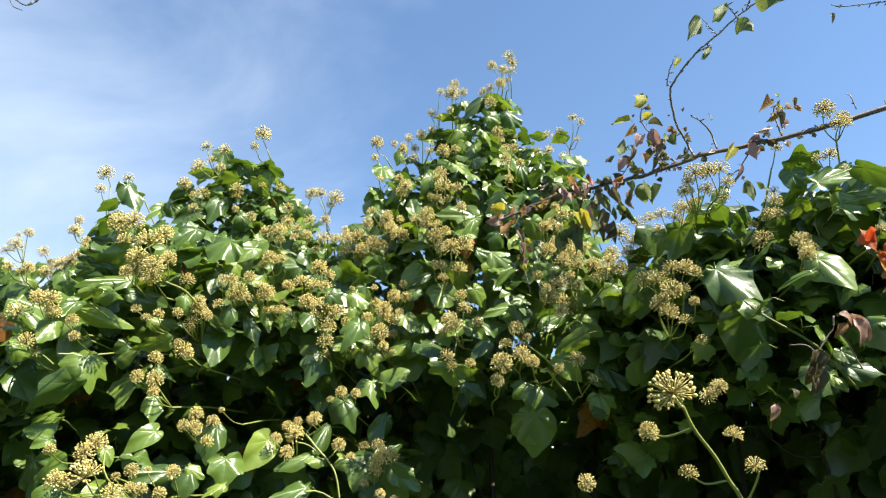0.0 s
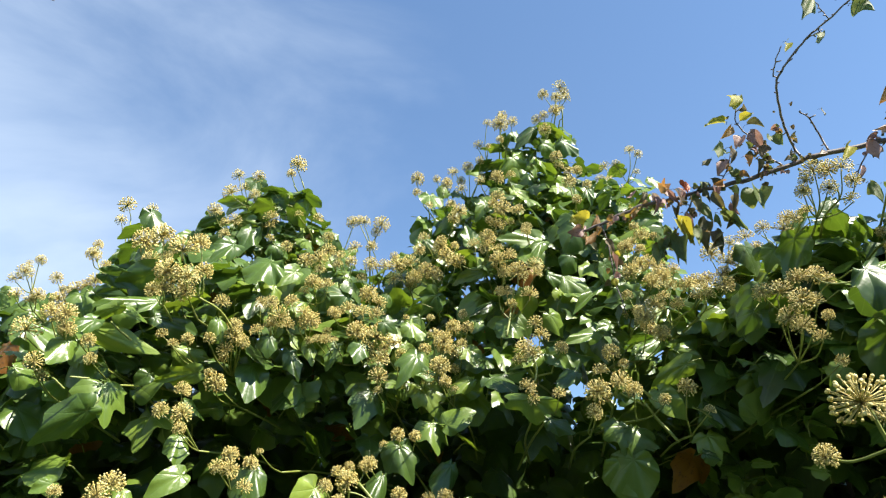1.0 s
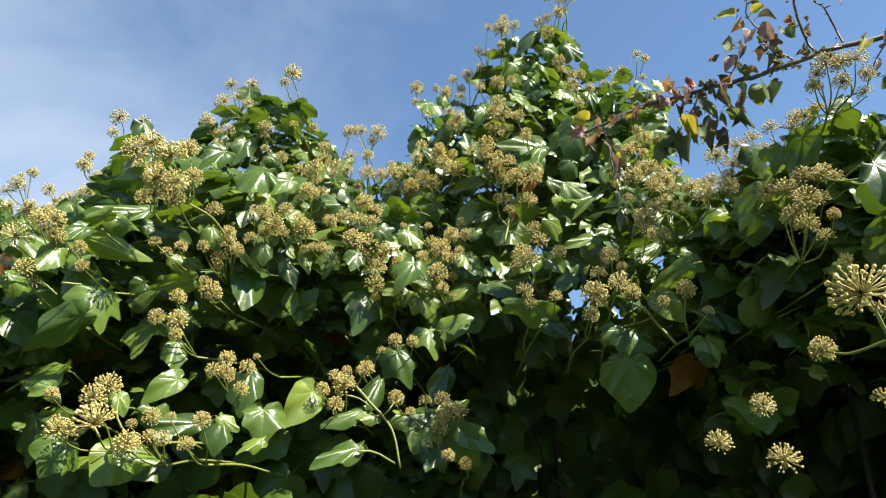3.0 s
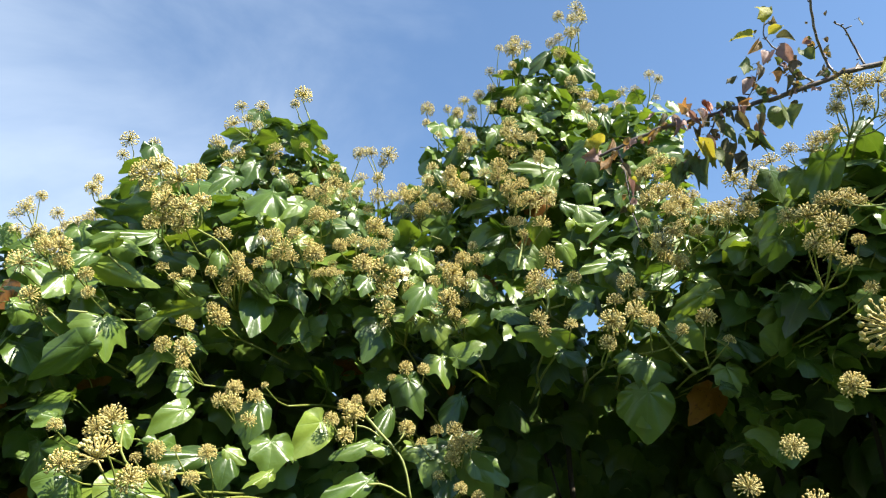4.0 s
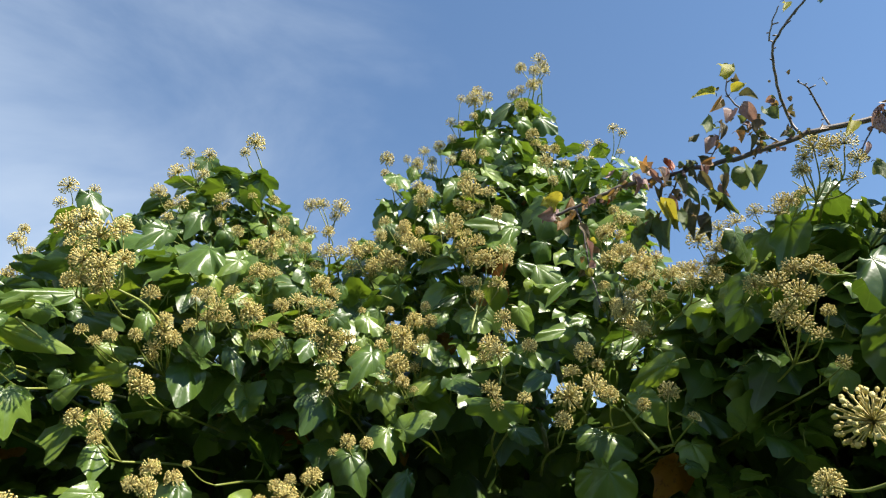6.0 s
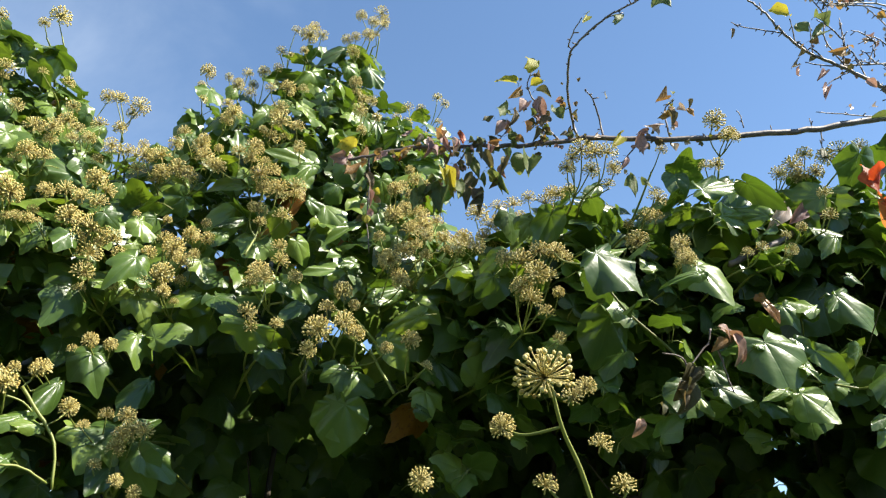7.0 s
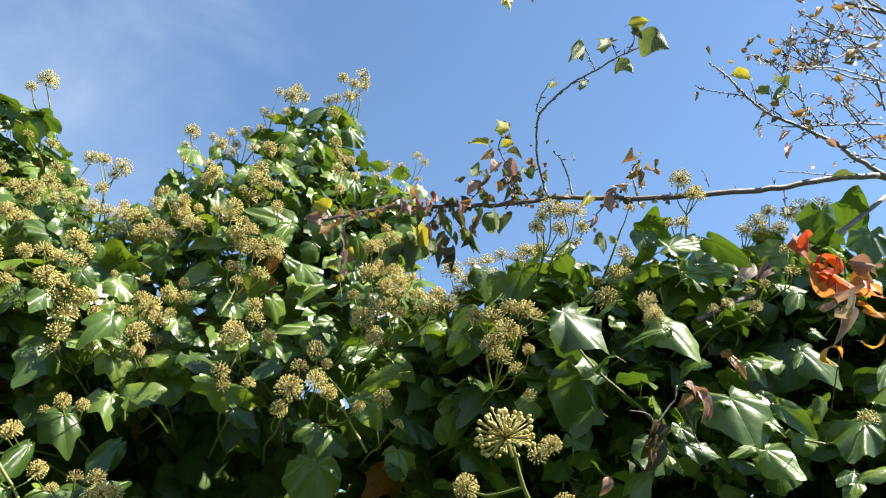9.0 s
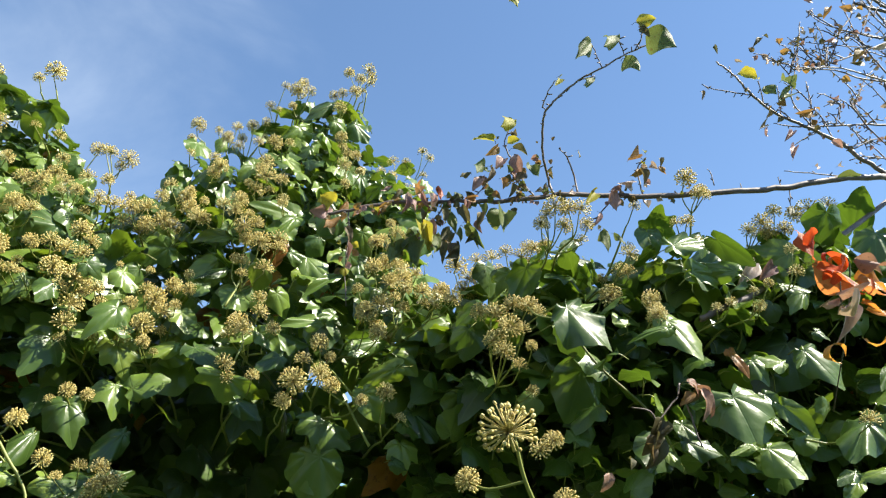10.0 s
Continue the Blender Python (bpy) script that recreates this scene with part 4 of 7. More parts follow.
leaf_at(ivy_left, (-0.225, 1.296, 2.387), (-0.221, 1.287, 2.342), 0.039, "sunward", "lobed")
leaf_at(ivy_left, (-0.229, 1.056, 2.036), (-0.213, 1.055, 2.004), 0.025)
leaf_at(ivy_left, (-0.229, 1.288, 2.391), (-0.193, 1.302, 2.370), 0.034, "under")
leaf_at(ivy_left, (-0.223, 0.936, 1.747), (-0.188, 0.967, 1.747), 0.026)
leaf_at(ivy_left, (-0.199, 1.114, 1.997), (-0.191, 1.094, 1.944), 0.040)
leaf_at(ivy_left, (-0.205, 1.230, 2.206), (-0.181, 1.248, 2.202), 0.024, "sunward")
leaf_at(ivy_left, (-0.171, 0.980, 1.782), (-0.201, 0.945, 1.770), 0.023, "sunward")
leaf_at(ivy_left, (-0.166, 1.126, 2.141), (-0.196, 1.089, 2.106), 0.025)
leaf_at(ivy_left, (-0.174, 1.095, 2.028), (-0.170, 1.086, 2.001), 0.026)
leaf_at(ivy_left, (-0.158, 1.132, 2.023), (-0.136, 1.134, 1.984), 0.025, "sunward")
leaf_at(ivy_left, (-0.147, 0.986, 1.784), (-0.144, 0.968, 1.754), 0.030)
leaf_at(ivy_left, (-0.145, 1.036, 1.846), (-0.143, 1.009, 1.801), 0.037)
leaf_at(ivy_left, (-0.149, 1.172, 1.988), (-0.139, 1.161, 1.946), 0.040, "sunward")
leaf_at(ivy_left, (-0.154, 1.119, 2.083), (-0.130, 1.142, 2.092), 0.019, "sunward")
leaf_at(ivy_left, (-0.149, 0.984, 1.789), (-0.131, 0.991, 1.775), 0.018, "sunward")
leaf_at(ivy_left, (-0.138, 1.143, 2.043), (-0.127, 1.135, 2.004), 0.018, "sunward")
leaf_at(ivy_left, (-0.120, 1.266, 2.259), (-0.142, 1.243, 2.233), 0.019)
leaf_at(ivy_left, (-0.148, 1.303, 1.964), (-0.097, 1.307, 1.968), 0.041, "yellow")
leaf_at(ivy_left, (-0.112, 1.005, 1.769), (-0.129, 0.984, 1.757), 0.015)
leaf_at(ivy_left, (-0.119, 1.019, 1.802), (-0.107, 1.009, 1.767), 0.044, "sunward", "lobed")
leaf_at(ivy_left, (-0.102, 1.156, 2.041), (-0.107, 1.137, 2.004), 0.031, "", "lobed")
leaf_at(ivy_left, (-0.087, 1.075, 1.833), (-0.098, 1.045, 1.791), 0.037, "sunward")
leaf_at(ivy_left, (-0.058, 1.126, 2.028), (-0.063, 1.110, 1.999), 0.028)
leaf_at(ivy_left, (-0.037, 1.103, 1.817), (-0.074, 1.070, 1.799), 0.020)
leaf_at(ivy_left, (-0.052, 1.163, 1.975), (-0.053, 1.137, 1.923), 0.046)
leaf_at(ivy_left, (-0.031, 1.084, 1.774), (-0.071, 1.044, 1.750), 0.028)
leaf_at(ivy_left, (-0.042, 1.183, 2.129), (-0.048, 1.179, 2.107), 0.022)
leaf_at(ivy_tower, (-0.020, 1.108, 1.813), (-0.049, 1.094, 1.816), 0.018)
leaf_at(ivy_tower, (-0.023, 1.137, 1.860), (-0.030, 1.109, 1.819), 0.025)
leaf_at(ivy_tower, (-0.031, 1.127, 2.060), (-0.011, 1.133, 2.046), 0.028)
leaf_at(ivy_tower, (0.011, 1.146, 2.018), (-0.007, 1.117, 1.974), 0.038)
leaf_at(ivy_tower, (-0.008, 1.163, 1.903), (0.013, 1.155, 1.858), 0.041, "sunward")
leaf_at(ivy_tower, (0.007, 1.450, 2.510), (-0.001, 1.440, 2.471), 0.024)
leaf_at(ivy_tower, (-0.001, 1.164, 2.074), (0.020, 1.166, 2.051), 0.034)
leaf_at(ivy_tower, (-0.008, 1.238, 2.182), (0.030, 1.238, 2.171), 0.021)
leaf_at(ivy_tower, (0.029, 1.151, 1.993), (0.003, 1.138, 1.999), 0.019, "sunward")
leaf_at(ivy_tower, (0.032, 1.276, 2.322), (0.006, 1.293, 2.297), 0.026, "shade")
leaf_at(ivy_tower, (0.044, 1.151, 1.825), (0.003, 1.123, 1.811), 0.031)
leaf_at(ivy_tower, (0.028, 1.141, 1.812), (0.021, 1.117, 1.779), 0.064, "", "lobed")
leaf_at(ivy_tower, (0.018, 1.172, 1.984), (0.040, 1.164, 1.942), 0.043)
leaf_at(ivy_tower, (0.031, 1.175, 1.934), (0.044, 1.161, 1.895), 0.042, "", "lobed")
leaf_at(ivy_tower, (0.051, 1.146, 1.792), (0.039, 1.117, 1.756), 0.032)
leaf_at(ivy_tower, (0.058, 1.167, 1.880), (0.042, 1.136, 1.837), 0.029)
leaf_at(ivy_tower, (0.082, 1.185, 1.998), (0.051, 1.161, 1.975), 0.023)
leaf_at(ivy_tower, (0.097, 1.229, 2.187), (0.037, 1.240, 2.185), 0.021)
leaf_at(ivy_tower, (0.052, 1.171, 1.935), (0.089, 1.166, 1.955), 0.032)
leaf_at(ivy_tower, (0.061, 1.133, 1.823), (0.088, 1.154, 1.839), 0.017, "sunward")
leaf_at(ivy_tower, (0.070, 1.137, 1.797), (0.091, 1.133, 1.757), 0.041, "shade")
leaf_at(ivy_tower, (0.077, 1.183, 2.042), (0.088, 1.176, 2.013), 0.032, "", "lobed")
leaf_at(ivy_tower, (0.104, 1.373, 2.510), (0.067, 1.397, 2.505), 0.023, "under")
leaf_at(ivy_tower, (0.089, 1.204, 2.096), (0.086, 1.194, 2.072), 0.023)
leaf_at(ivy_tower, (0.099, 1.264, 2.338), (0.084, 1.252, 2.303), 0.019)
leaf_at(ivy_tower, (0.109, 1.216, 2.128), (0.076, 1.187, 2.095), 0.016, "sunward")
leaf_at(ivy_tower, (0.075, 1.139, 1.811), (0.115, 1.133, 1.775), 0.037)
leaf_at(ivy_tower, (0.121, 1.368, 2.539), (0.084, 1.375, 2.545), 0.018, "under")
leaf_at(ivy_tower, (0.131, 1.365, 2.501), (0.090, 1.382, 2.502), 0.021, "under")
leaf_at(ivy_tower, (0.112, 1.140, 1.984), (0.143, 1.122, 1.962), 0.039)
leaf_at(ivy_tower, (0.137, 1.173, 2.075), (0.127, 1.160, 2.051), 0.036)
leaf_at(ivy_tower, (0.138, 1.355, 2.555), (0.130, 1.373, 2.531), 0.026, "shade")
leaf_at(ivy_tower, (0.183, 1.217, 2.233), (0.118, 1.189, 2.226), 0.034)
leaf_at(ivy_tower, (0.176, 1.128, 2.011), (0.138, 1.103, 1.984), 0.023)
leaf_at(ivy_tower, (0.157, 1.160, 2.118), (0.159, 1.173, 2.075), 0.029, "shade")
leaf_at(ivy_tower, (0.162, 1.081, 1.935), (0.157, 1.087, 1.907), 0.062, "shade", "lobed")
leaf_at(ivy_tower, (0.149, 1.318, 2.474), (0.173, 1.328, 2.454), 0.066, "sunward", "lobed")
leaf_at(ivy_tower, (0.150, 1.258, 2.357), (0.182, 1.266, 2.335), 0.025)
leaf_at(ivy_tower, (0.193, 1.358, 2.572), (0.157, 1.336, 2.518), 0.027, "sunward")
leaf_at(ivy_tower, (0.186, 1.183, 2.209), (0.166, 1.164, 2.171), 0.021)
leaf_at(ivy_tower, (0.180, 1.071, 1.908), (0.209, 1.074, 1.896), 0.021)
leaf_at(ivy_tower, (0.190, 1.131, 2.066), (0.209, 1.143, 2.040), 0.028, "sunward")
leaf_at(ivy_tower, (0.185, 1.091, 1.995), (0.215, 1.100, 1.984), 0.023, "sunward")
leaf_at(ivy_tower, (0.213, 1.086, 1.970), (0.190, 1.067, 1.943), 0.023)
leaf_at(ivy_tower, (0.193, 1.160, 2.142), (0.220, 1.167, 2.135), 0.026)
leaf_at(ivy_tower, (0.225, 1.164, 2.173), (0.214, 1.160, 2.144), 0.029)
leaf_at(ivy_tower, (0.234, 1.203, 2.267), (0.208, 1.206, 2.255), 0.024)
leaf_at(ivy_tower, (0.207, 1.321, 2.506), (0.242, 1.336, 2.504), 0.038, "sunward", "lobed")
leaf_at(ivy_tower, (0.247, 1.114, 2.032), (0.205, 1.090, 2.012), 0.023, "sunward")
leaf_at(ivy_tower, (0.256, 1.148, 2.112), (0.220, 1.122, 2.068), 0.014)
leaf_at(ivy_tower, (0.227, 1.340, 2.553), (0.264, 1.349, 2.535), 0.018, "under")
leaf_at(ivy_tower, (0.262, 1.113, 2.043), (0.243, 1.102, 2.033), 0.015, "sunward")
leaf_at(ivy_tower, (0.244, 1.335, 2.520), (0.274, 1.345, 2.494), 0.037, "sunward")
leaf_at(ivy_tower, (0.267, 1.236, 2.338), (0.273, 1.232, 2.304), 0.022)
leaf_at(ivy_tower, (0.276, 1.133, 1.877), (0.268, 1.140, 1.821), 0.052, "shade")
leaf_at(ivy_tower, (0.273, 1.139, 1.918), (0.272, 1.118, 1.881), 0.059, "", "lobed")
leaf_at(ivy_tower, (0.263, 1.140, 1.879), (0.282, 1.135, 1.840), 0.053, "shade")
leaf_at(ivy_tower, (0.269, 1.141, 2.144), (0.286, 1.157, 2.117), 0.030)
leaf_at(ivy_tower, (0.298, 1.117, 2.091), (0.257, 1.128, 2.084), 0.021)
leaf_at(ivy_tower, (0.281, 1.139, 1.916), (0.280, 1.122, 1.883), 0.051, "", "lobed")
leaf_at(ivy_tower, (0.280, 1.158, 2.151), (0.289, 1.149, 2.121), 0.030)
leaf_at(ivy_tower, (0.272, 1.161, 2.155), (0.301, 1.159, 2.133), 0.034)
leaf_at(ivy_tower, (0.282, 1.158, 2.191), (0.296, 1.175, 2.158), 0.034)
leaf_at(ivy_tower, (0.299, 1.215, 2.315), (0.284, 1.235, 2.288), 0.028, "shade")
leaf_at(ivy_tower, (0.283, 1.122, 2.098), (0.305, 1.126, 2.078), 0.027)
leaf_at(ivy_tower, (0.318, 1.116, 2.019), (0.280, 1.093, 1.992), 0.020, "sunward")
leaf_at(ivy_tower, (0.321, 1.425, 2.521), (0.285, 1.435, 2.526), 0.020, "under")
leaf_at(ivy_tower, (0.292, 1.102, 1.999), (0.323, 1.125, 2.026), 0.020, "sunward")
leaf_at(ivy_tower, (0.342, 1.094, 1.980), (0.296, 1.116, 1.959), 0.026, "shade")
leaf_at(ivy_tower, (0.314, 1.115, 1.953), (0.338, 1.110, 1.919), 0.029, "shade")
leaf_at(ivy_tower, (0.380, 1.286, 1.918), (0.347, 1.250, 1.868), 0.044, "yellow")
leaf_at(ivy_tower, (0.366, 1.441, 2.529), (0.337, 1.459, 2.526), 0.026, "under")
leaf_at(ivy_tower, (0.344, 1.143, 2.017), (0.378, 1.133, 1.994), 0.034, "shade")
leaf_at(ivy_right, (0.367, 1.140, 1.907), (0.375, 1.124, 1.876), 0.038)
leaf_at(ivy_right, (0.360, 1.132, 1.885), (0.383, 1.135, 1.880), 0.017, "sunward")
leaf_at(ivy_right, (0.402, 1.165, 2.062), (0.374, 1.191, 2.023), 0.047, "shade")
leaf_at(ivy_right, (0.370, 1.144, 1.933), (0.407, 1.143, 1.918), 0.043)
leaf_at(ivy_right, (0.381, 1.151, 1.949), (0.411, 1.138, 1.917), 0.039)
leaf_at(ivy_right, (0.413, 1.035, 2.019), (0.399, 1.052, 1.995), 0.026)
leaf_at(ivy_right, (0.426, 1.040, 2.052), (0.398, 1.057, 2.032), 0.033)
leaf_at(ivy_right, (0.468, 1.072, 2.121), (0.449, 1.074, 2.094), 0.031)
leaf_at(ivy_right, (0.480, 1.039, 2.114), (0.468, 1.067, 2.071), 0.034, "under")
leaf_at(ivy_right, (0.491, 0.927, 2.010), (0.525, 0.933, 2.031), 0.015)
leaf_at(ivy_right, (0.488, 0.922, 2.009), (0.531, 0.906, 1.970), 0.058, "", "hanging")
leaf_at(ivy_right, (0.547, 1.082, 2.133), (0.499, 1.119, 2.118), 0.019, "shade")
leaf_at(ivy_right, (0.544, 1.171, 2.210), (0.513, 1.197, 2.195), 0.035, "shade")
leaf_at(ivy_right, (0.538, 1.009, 1.981), (0.531, 1.025, 1.924), 0.052, "shade", "hanging")
leaf_at(ivy_right, (0.565, 1.098, 2.206), (0.540, 1.090, 2.176), 0.019)
leaf_at(ivy_right, (0.584, 0.905, 1.998), (0.540, 0.905, 1.982), 0.013)
leaf_at(ivy_right, (0.539, 1.078, 2.167), (0.608, 1.075, 2.164), 0.025)
leaf_at(ivy_right, (0.589, 0.999, 2.044), (0.575, 1.003, 2.061), 0.023, "sunward")
leaf_at(ivy_right, (0.592, 1.117, 2.181), (0.586, 1.136, 2.142), 0.036, "shade")
leaf_at(ivy_right, (0.609, 0.963, 1.894), (0.616, 0.949, 1.872), 0.015)
leaf_at(ivy_right, (0.618, 0.946, 1.916), (0.623, 0.934, 1.889), 0.018, "sunward")
leaf_at(ivy_right, (0.629, 1.006, 2.154), (0.616, 1.028, 2.129), 0.022, "shade")
leaf_at(ivy_right, (0.639, 1.001, 2.133), (0.623, 1.026, 2.121), 0.019, "under")
leaf_at(ivy_right, (0.631, 1.011, 2.184), (0.634, 1.005, 2.150), 0.031, "sunward")
leaf_at(ivy_right, (0.618, 0.957, 2.034), (0.647, 0.935, 1.992), 0.041, "", "hanging")
leaf_at(ivy_right, (0.617, 0.939, 1.898), (0.652, 0.926, 1.888), 0.026)
leaf_at(ivy_right, (0.651, 1.029, 2.199), (0.635, 0.992, 2.230), 0.044, "under")
leaf_at(ivy_right, (0.678, 0.923, 1.899), (0.651, 0.922, 1.887), 0.009)
leaf_at(ivy_right, (0.661, 0.934, 1.945), (0.686, 0.937, 1.956), 0.013, "sunward")
leaf_at(ivy_right, (0.672, 0.936, 1.950), (0.681, 0.912, 1.897), 0.060, "sunward")
leaf_at(ivy_right, (0.650, 0.982, 2.153), (0.718, 0.984, 2.178), 0.029, "sunward")
leaf_at(ivy_right, (0.710, 0.959, 2.118), (0.666, 0.994, 2.143), 0.031, "shade")
leaf_at(ivy_right, (0.669, 0.976, 2.117), (0.731, 0.971, 2.111), 0.032, "sunward")
leaf_at(ivy_right, (0.693, 0.920, 1.897), (0.721, 0.904, 1.872), 0.037, "sunward")
leaf_at(ivy_right, (0.703, 0.973, 2.018), (0.716, 0.956, 1.989), 0.017, "yellow")
leaf_at(ivy_right, (0.706, 0.926, 1.928), (0.714, 0.915, 1.913), 0.016)
leaf_at(ivy_right, (0.716, 0.945, 1.963), (0.729, 0.933, 1.949), 0.015)
leaf_at(ivy_right, (0.721, 0.964, 2.008), (0.733, 0.953, 1.981), 0.029, "sunward")
leaf_at(ivy_right, (0.702, 0.971, 2.166), (0.755, 0.974, 2.147), 0.027, "under")
leaf_at(ivy_right, (0.724, 0.928, 1.946), (0.746, 0.908, 1.916), 0.021, "shade")
leaf_at(ivy_right, (0.764, 0.897, 1.880), (0.741, 0.896, 1.867), 0.016)
leaf_at(ivy_right, (0.767, 0.900, 1.871), (0.747, 0.893, 1.851), 0.016, "sunward")
leaf_at(ivy_right, (0.784, 0.954, 2.026), (0.764, 0.950, 2.004), 0.011, "sunward")
leaf_at(ivy_right, (0.800, 0.911, 1.935), (0.765, 0.902, 1.894), 0.037)
leaf_at(ivy_right, (0.799, 0.960, 2.106), (0.776, 0.955, 2.077), 0.021, "sunward")
leaf_at(ivy_right, (0.802, 0.899, 1.887), (0.773, 0.906, 1.881), 0.017)
leaf_at(ivy_right, (0.811, 0.985, 2.178), (0.772, 1.020, 2.198), 0.041, "shade")
leaf_at(ivy_right, (0.783, 0.955, 2.028), (0.804, 0.925, 1.985), 0.044)
leaf_at(ivy_right, (0.802, 0.954, 2.055), (0.818, 0.948, 2.046), 0.017, "sunward")
leaf_at(ivy_right, (0.873, 0.935, 2.018), (0.848, 0.929, 1.986), 0.014, "sunward")
leaf_at(ivy_right, (0.865, 0.968, 2.242), (0.864, 0.995, 2.192), 0.046, "shade")
leaf_at(ivy_right, (0.900, 0.935, 2.198), (0.889, 0.934, 2.154), 0.042)
leaf_at(ivy_right, (0.960, 1.024, 2.274), (0.939, 0.976, 2.314), 0.047, "under")


# the rest of the foliage fills in behind and between the leading leaves
marks = np.array(front_marks)
TOP_X = (-1.6, -0.9, -0.62, -0.53, -0.45, -0.40, -0.37, -0.29, -0.22, -0.195, -0.17, -0.09, -0.04, -0.015, 0.0, 0.04, 0.10, 0.16, 0.23, 0.27, 0.30, 0.335, 0.375, 0.39, 0.42, 0.46, 0.53, 0.60, 0.65, 0.70, 0.745, 0.81, 0.90, 1.5)
TOP_Z = (2.0, 2.1, 2.13, 2.14, 2.19, 2.26, 2.39, 2.42, 2.40, 2.34, 2.27, 2.23, 2.21, 2.33, 2.44, 2.50, 2.55, 2.575, 2.585, 2.56, 2.50, 2.46, 2.42, 2.16, 2.09, 2.15, 2.19, 2.16, 2.19, 2.18, 2.17, 2.24, 2.24, 2.15)


def front(x, z):
    """How far off the face of the hedge stands at x and height z."""
    q = max(z, 1.72) - 2.0
    x = min(0.95, max(-0.85, x))
    plain = 1.121 - 0.009 * x + 0.377 * q - 0.226 * x * x - 0.328 * x * q + 0.29 * q * q
    w = np.exp(-((marks[:, 0] - x) ** 2 + (marks[:, 1] - z) ** 2) / 0.0022)
    return (plain * 0.15 + float(w @ marks[:, 2])) / (0.15 + float(w.sum()))


def bush_of(x):
    return ivy_left if x < -0.04 else ivy_tower if x < 0.37 else ivy_right


fill = {ivy_left: [], ivy_tower: [], ivy_right: []}
withered = []
fill_rng = random.Random(5)
LAYERS = ((0.02, 0.035, 1900), (0.075, 0.05, 1500), (0.14, 0.06, 1450), (0.22, 0.08, 1450), (0.32, 0.10, 1900), (0.42, 0.08, 1900), (0.52, 0.08, 1900))
for deep, jitter, count in LAYERS:
    for _ in range(count):
        x = fill_rng.uniform(-1.15, 1.25) if fill_rng.random() < 0.82 else fill_rng.choice((fill_rng.uniform(-1.7, -1.1), fill_rng.uniform(1.2, 1.8)))
        top = float(np.interp(x, TOP_X, TOP_Z))
        z = fill_rng.uniform(1.50, top - 0.012)
        if z > top - 0.03 and fill_rng.random() < 0.4:
            continue
        hollow = min(1.0, max(0.0, (2.03 - z) / 0.10)) if -0.42 < x < 0.40 else min(1.0, max(0.0, (2.10 - z) / 0.12)) if x >= 0.40 else min(1.0, max(0.0, (1.95 - z) / 0.12))
        if deep < 0.25 and fill_rng.random() < hollow * (0.88 if x < -0.12 else 0.99 if deep < 0.2 else 0.97 if 0.05 < x < 1.0 else 0.75):
            continue
        y = front(x, z) + deep + (0.29 if 0.15 < x < 1.05 else 0.05) * hollow + fill_rng.uniform(-jitter, jitter) * 0.6
        high = min(1.0, max(0.0, (z - 1.9) / 0.55))
        size = fill_rng.uniform(0.048, 0.078) * (1.0 - 0.22 * high if x > 0.42 else 0.95 - 0.45 * high)
        p = Vector((x, y, z))
        if deep < 0.05 and any((p - s).length < 0.026 for s in leaf_spots):
            continue
        down = Vector((fill_rng.uniform(-0.8, 0.8), fill_rng.uniform(-0.75, 0.15), fill_rng.uniform(-1.0, 0.25 + 0.3 * high)))
        down.normalize()
        loose = 0.55 if x < 0.4 else 0.65
        facing = Vector((0.3 if x < 0.4 else 0.1, -0.55, 0.72 if x < 0.4 else 0.65)) + Vector([fill_rng.uniform(-loose, loose) for _ in range(3)])
        if abs(facing.normalized().dot(down)) > 0.9:
            continue
        m = leaf_matrix(p - down * size * 0.5, p + down * size * 0.5, size * fill_rng.uniform(0.85, 1.1), facing)
        fill[bush_of(x)].append((deep, fill_rng.randrange(12), m, fill_rng.random() < (0.03 if deep > 0.1 else 0.014)))
# the dark inside of the hollow
for _ in range(1500):
    x, z = fill_rng.uniform(-0.7, 1.1), fill_rng.uniform(1.55, 2.1)
    p = Vector((x, front(x, z) + fill_rng.uniform(0.30, 0.56) + (0.16 if 0.15 < x < 1.0 else 0.0), z))
    size = fill_rng.uniform(0.045, 0.075)
    down = Vector((fill_rng.uniform(-0.7, 0.7), fill_rng.uniform(-0.5, 0.1), -0.8)).normalized()
    facing = Vector((fill_rng.uniform(-0.5, 0.5), -0.8, fill_rng.uniform(0.1, 0.7)))
    fill[bush_of(x)].append((0.45, fill_rng.randrange(12), leaf_matrix(p - down * size * 0.5, p + down * size * 0.5, size, facing), False))
# small young leaves crowd the upper shoots
for _ in range(3400):
    x = fill_rng.uniform(-0.95, 1.0)
    top = float(np.interp(x, TOP_X, TOP_Z))
    z = top - 0.005 - 0.30 * fill_rng.random() ** 1.5
    p = Vector((x, front(x, z) + fill_rng.uniform(0.0, 0.30), z))
    size = fill_rng.uniform(0.026, 0.048)
    down = Vector((fill_rng.uniform(-0.9, 0.9), fill_rng.uniform(-0.8, 0.2), fill_rng.uniform(-0.9, 0.6))).normalized()
    facing = Vector((0.28, -0.40, 0.80)) + Vector([fill_rng.uniform(-0.6, 0.6) for _ in range(3)])
    if abs(facing.normalized().dot(down)) > 0.9:
        continue
    fill[bush_of(x)].append((0.06, fill_rng.randrange(12), leaf_matrix(p - down * size * 0.5, p + down * size * 0.5, size, facing), False))
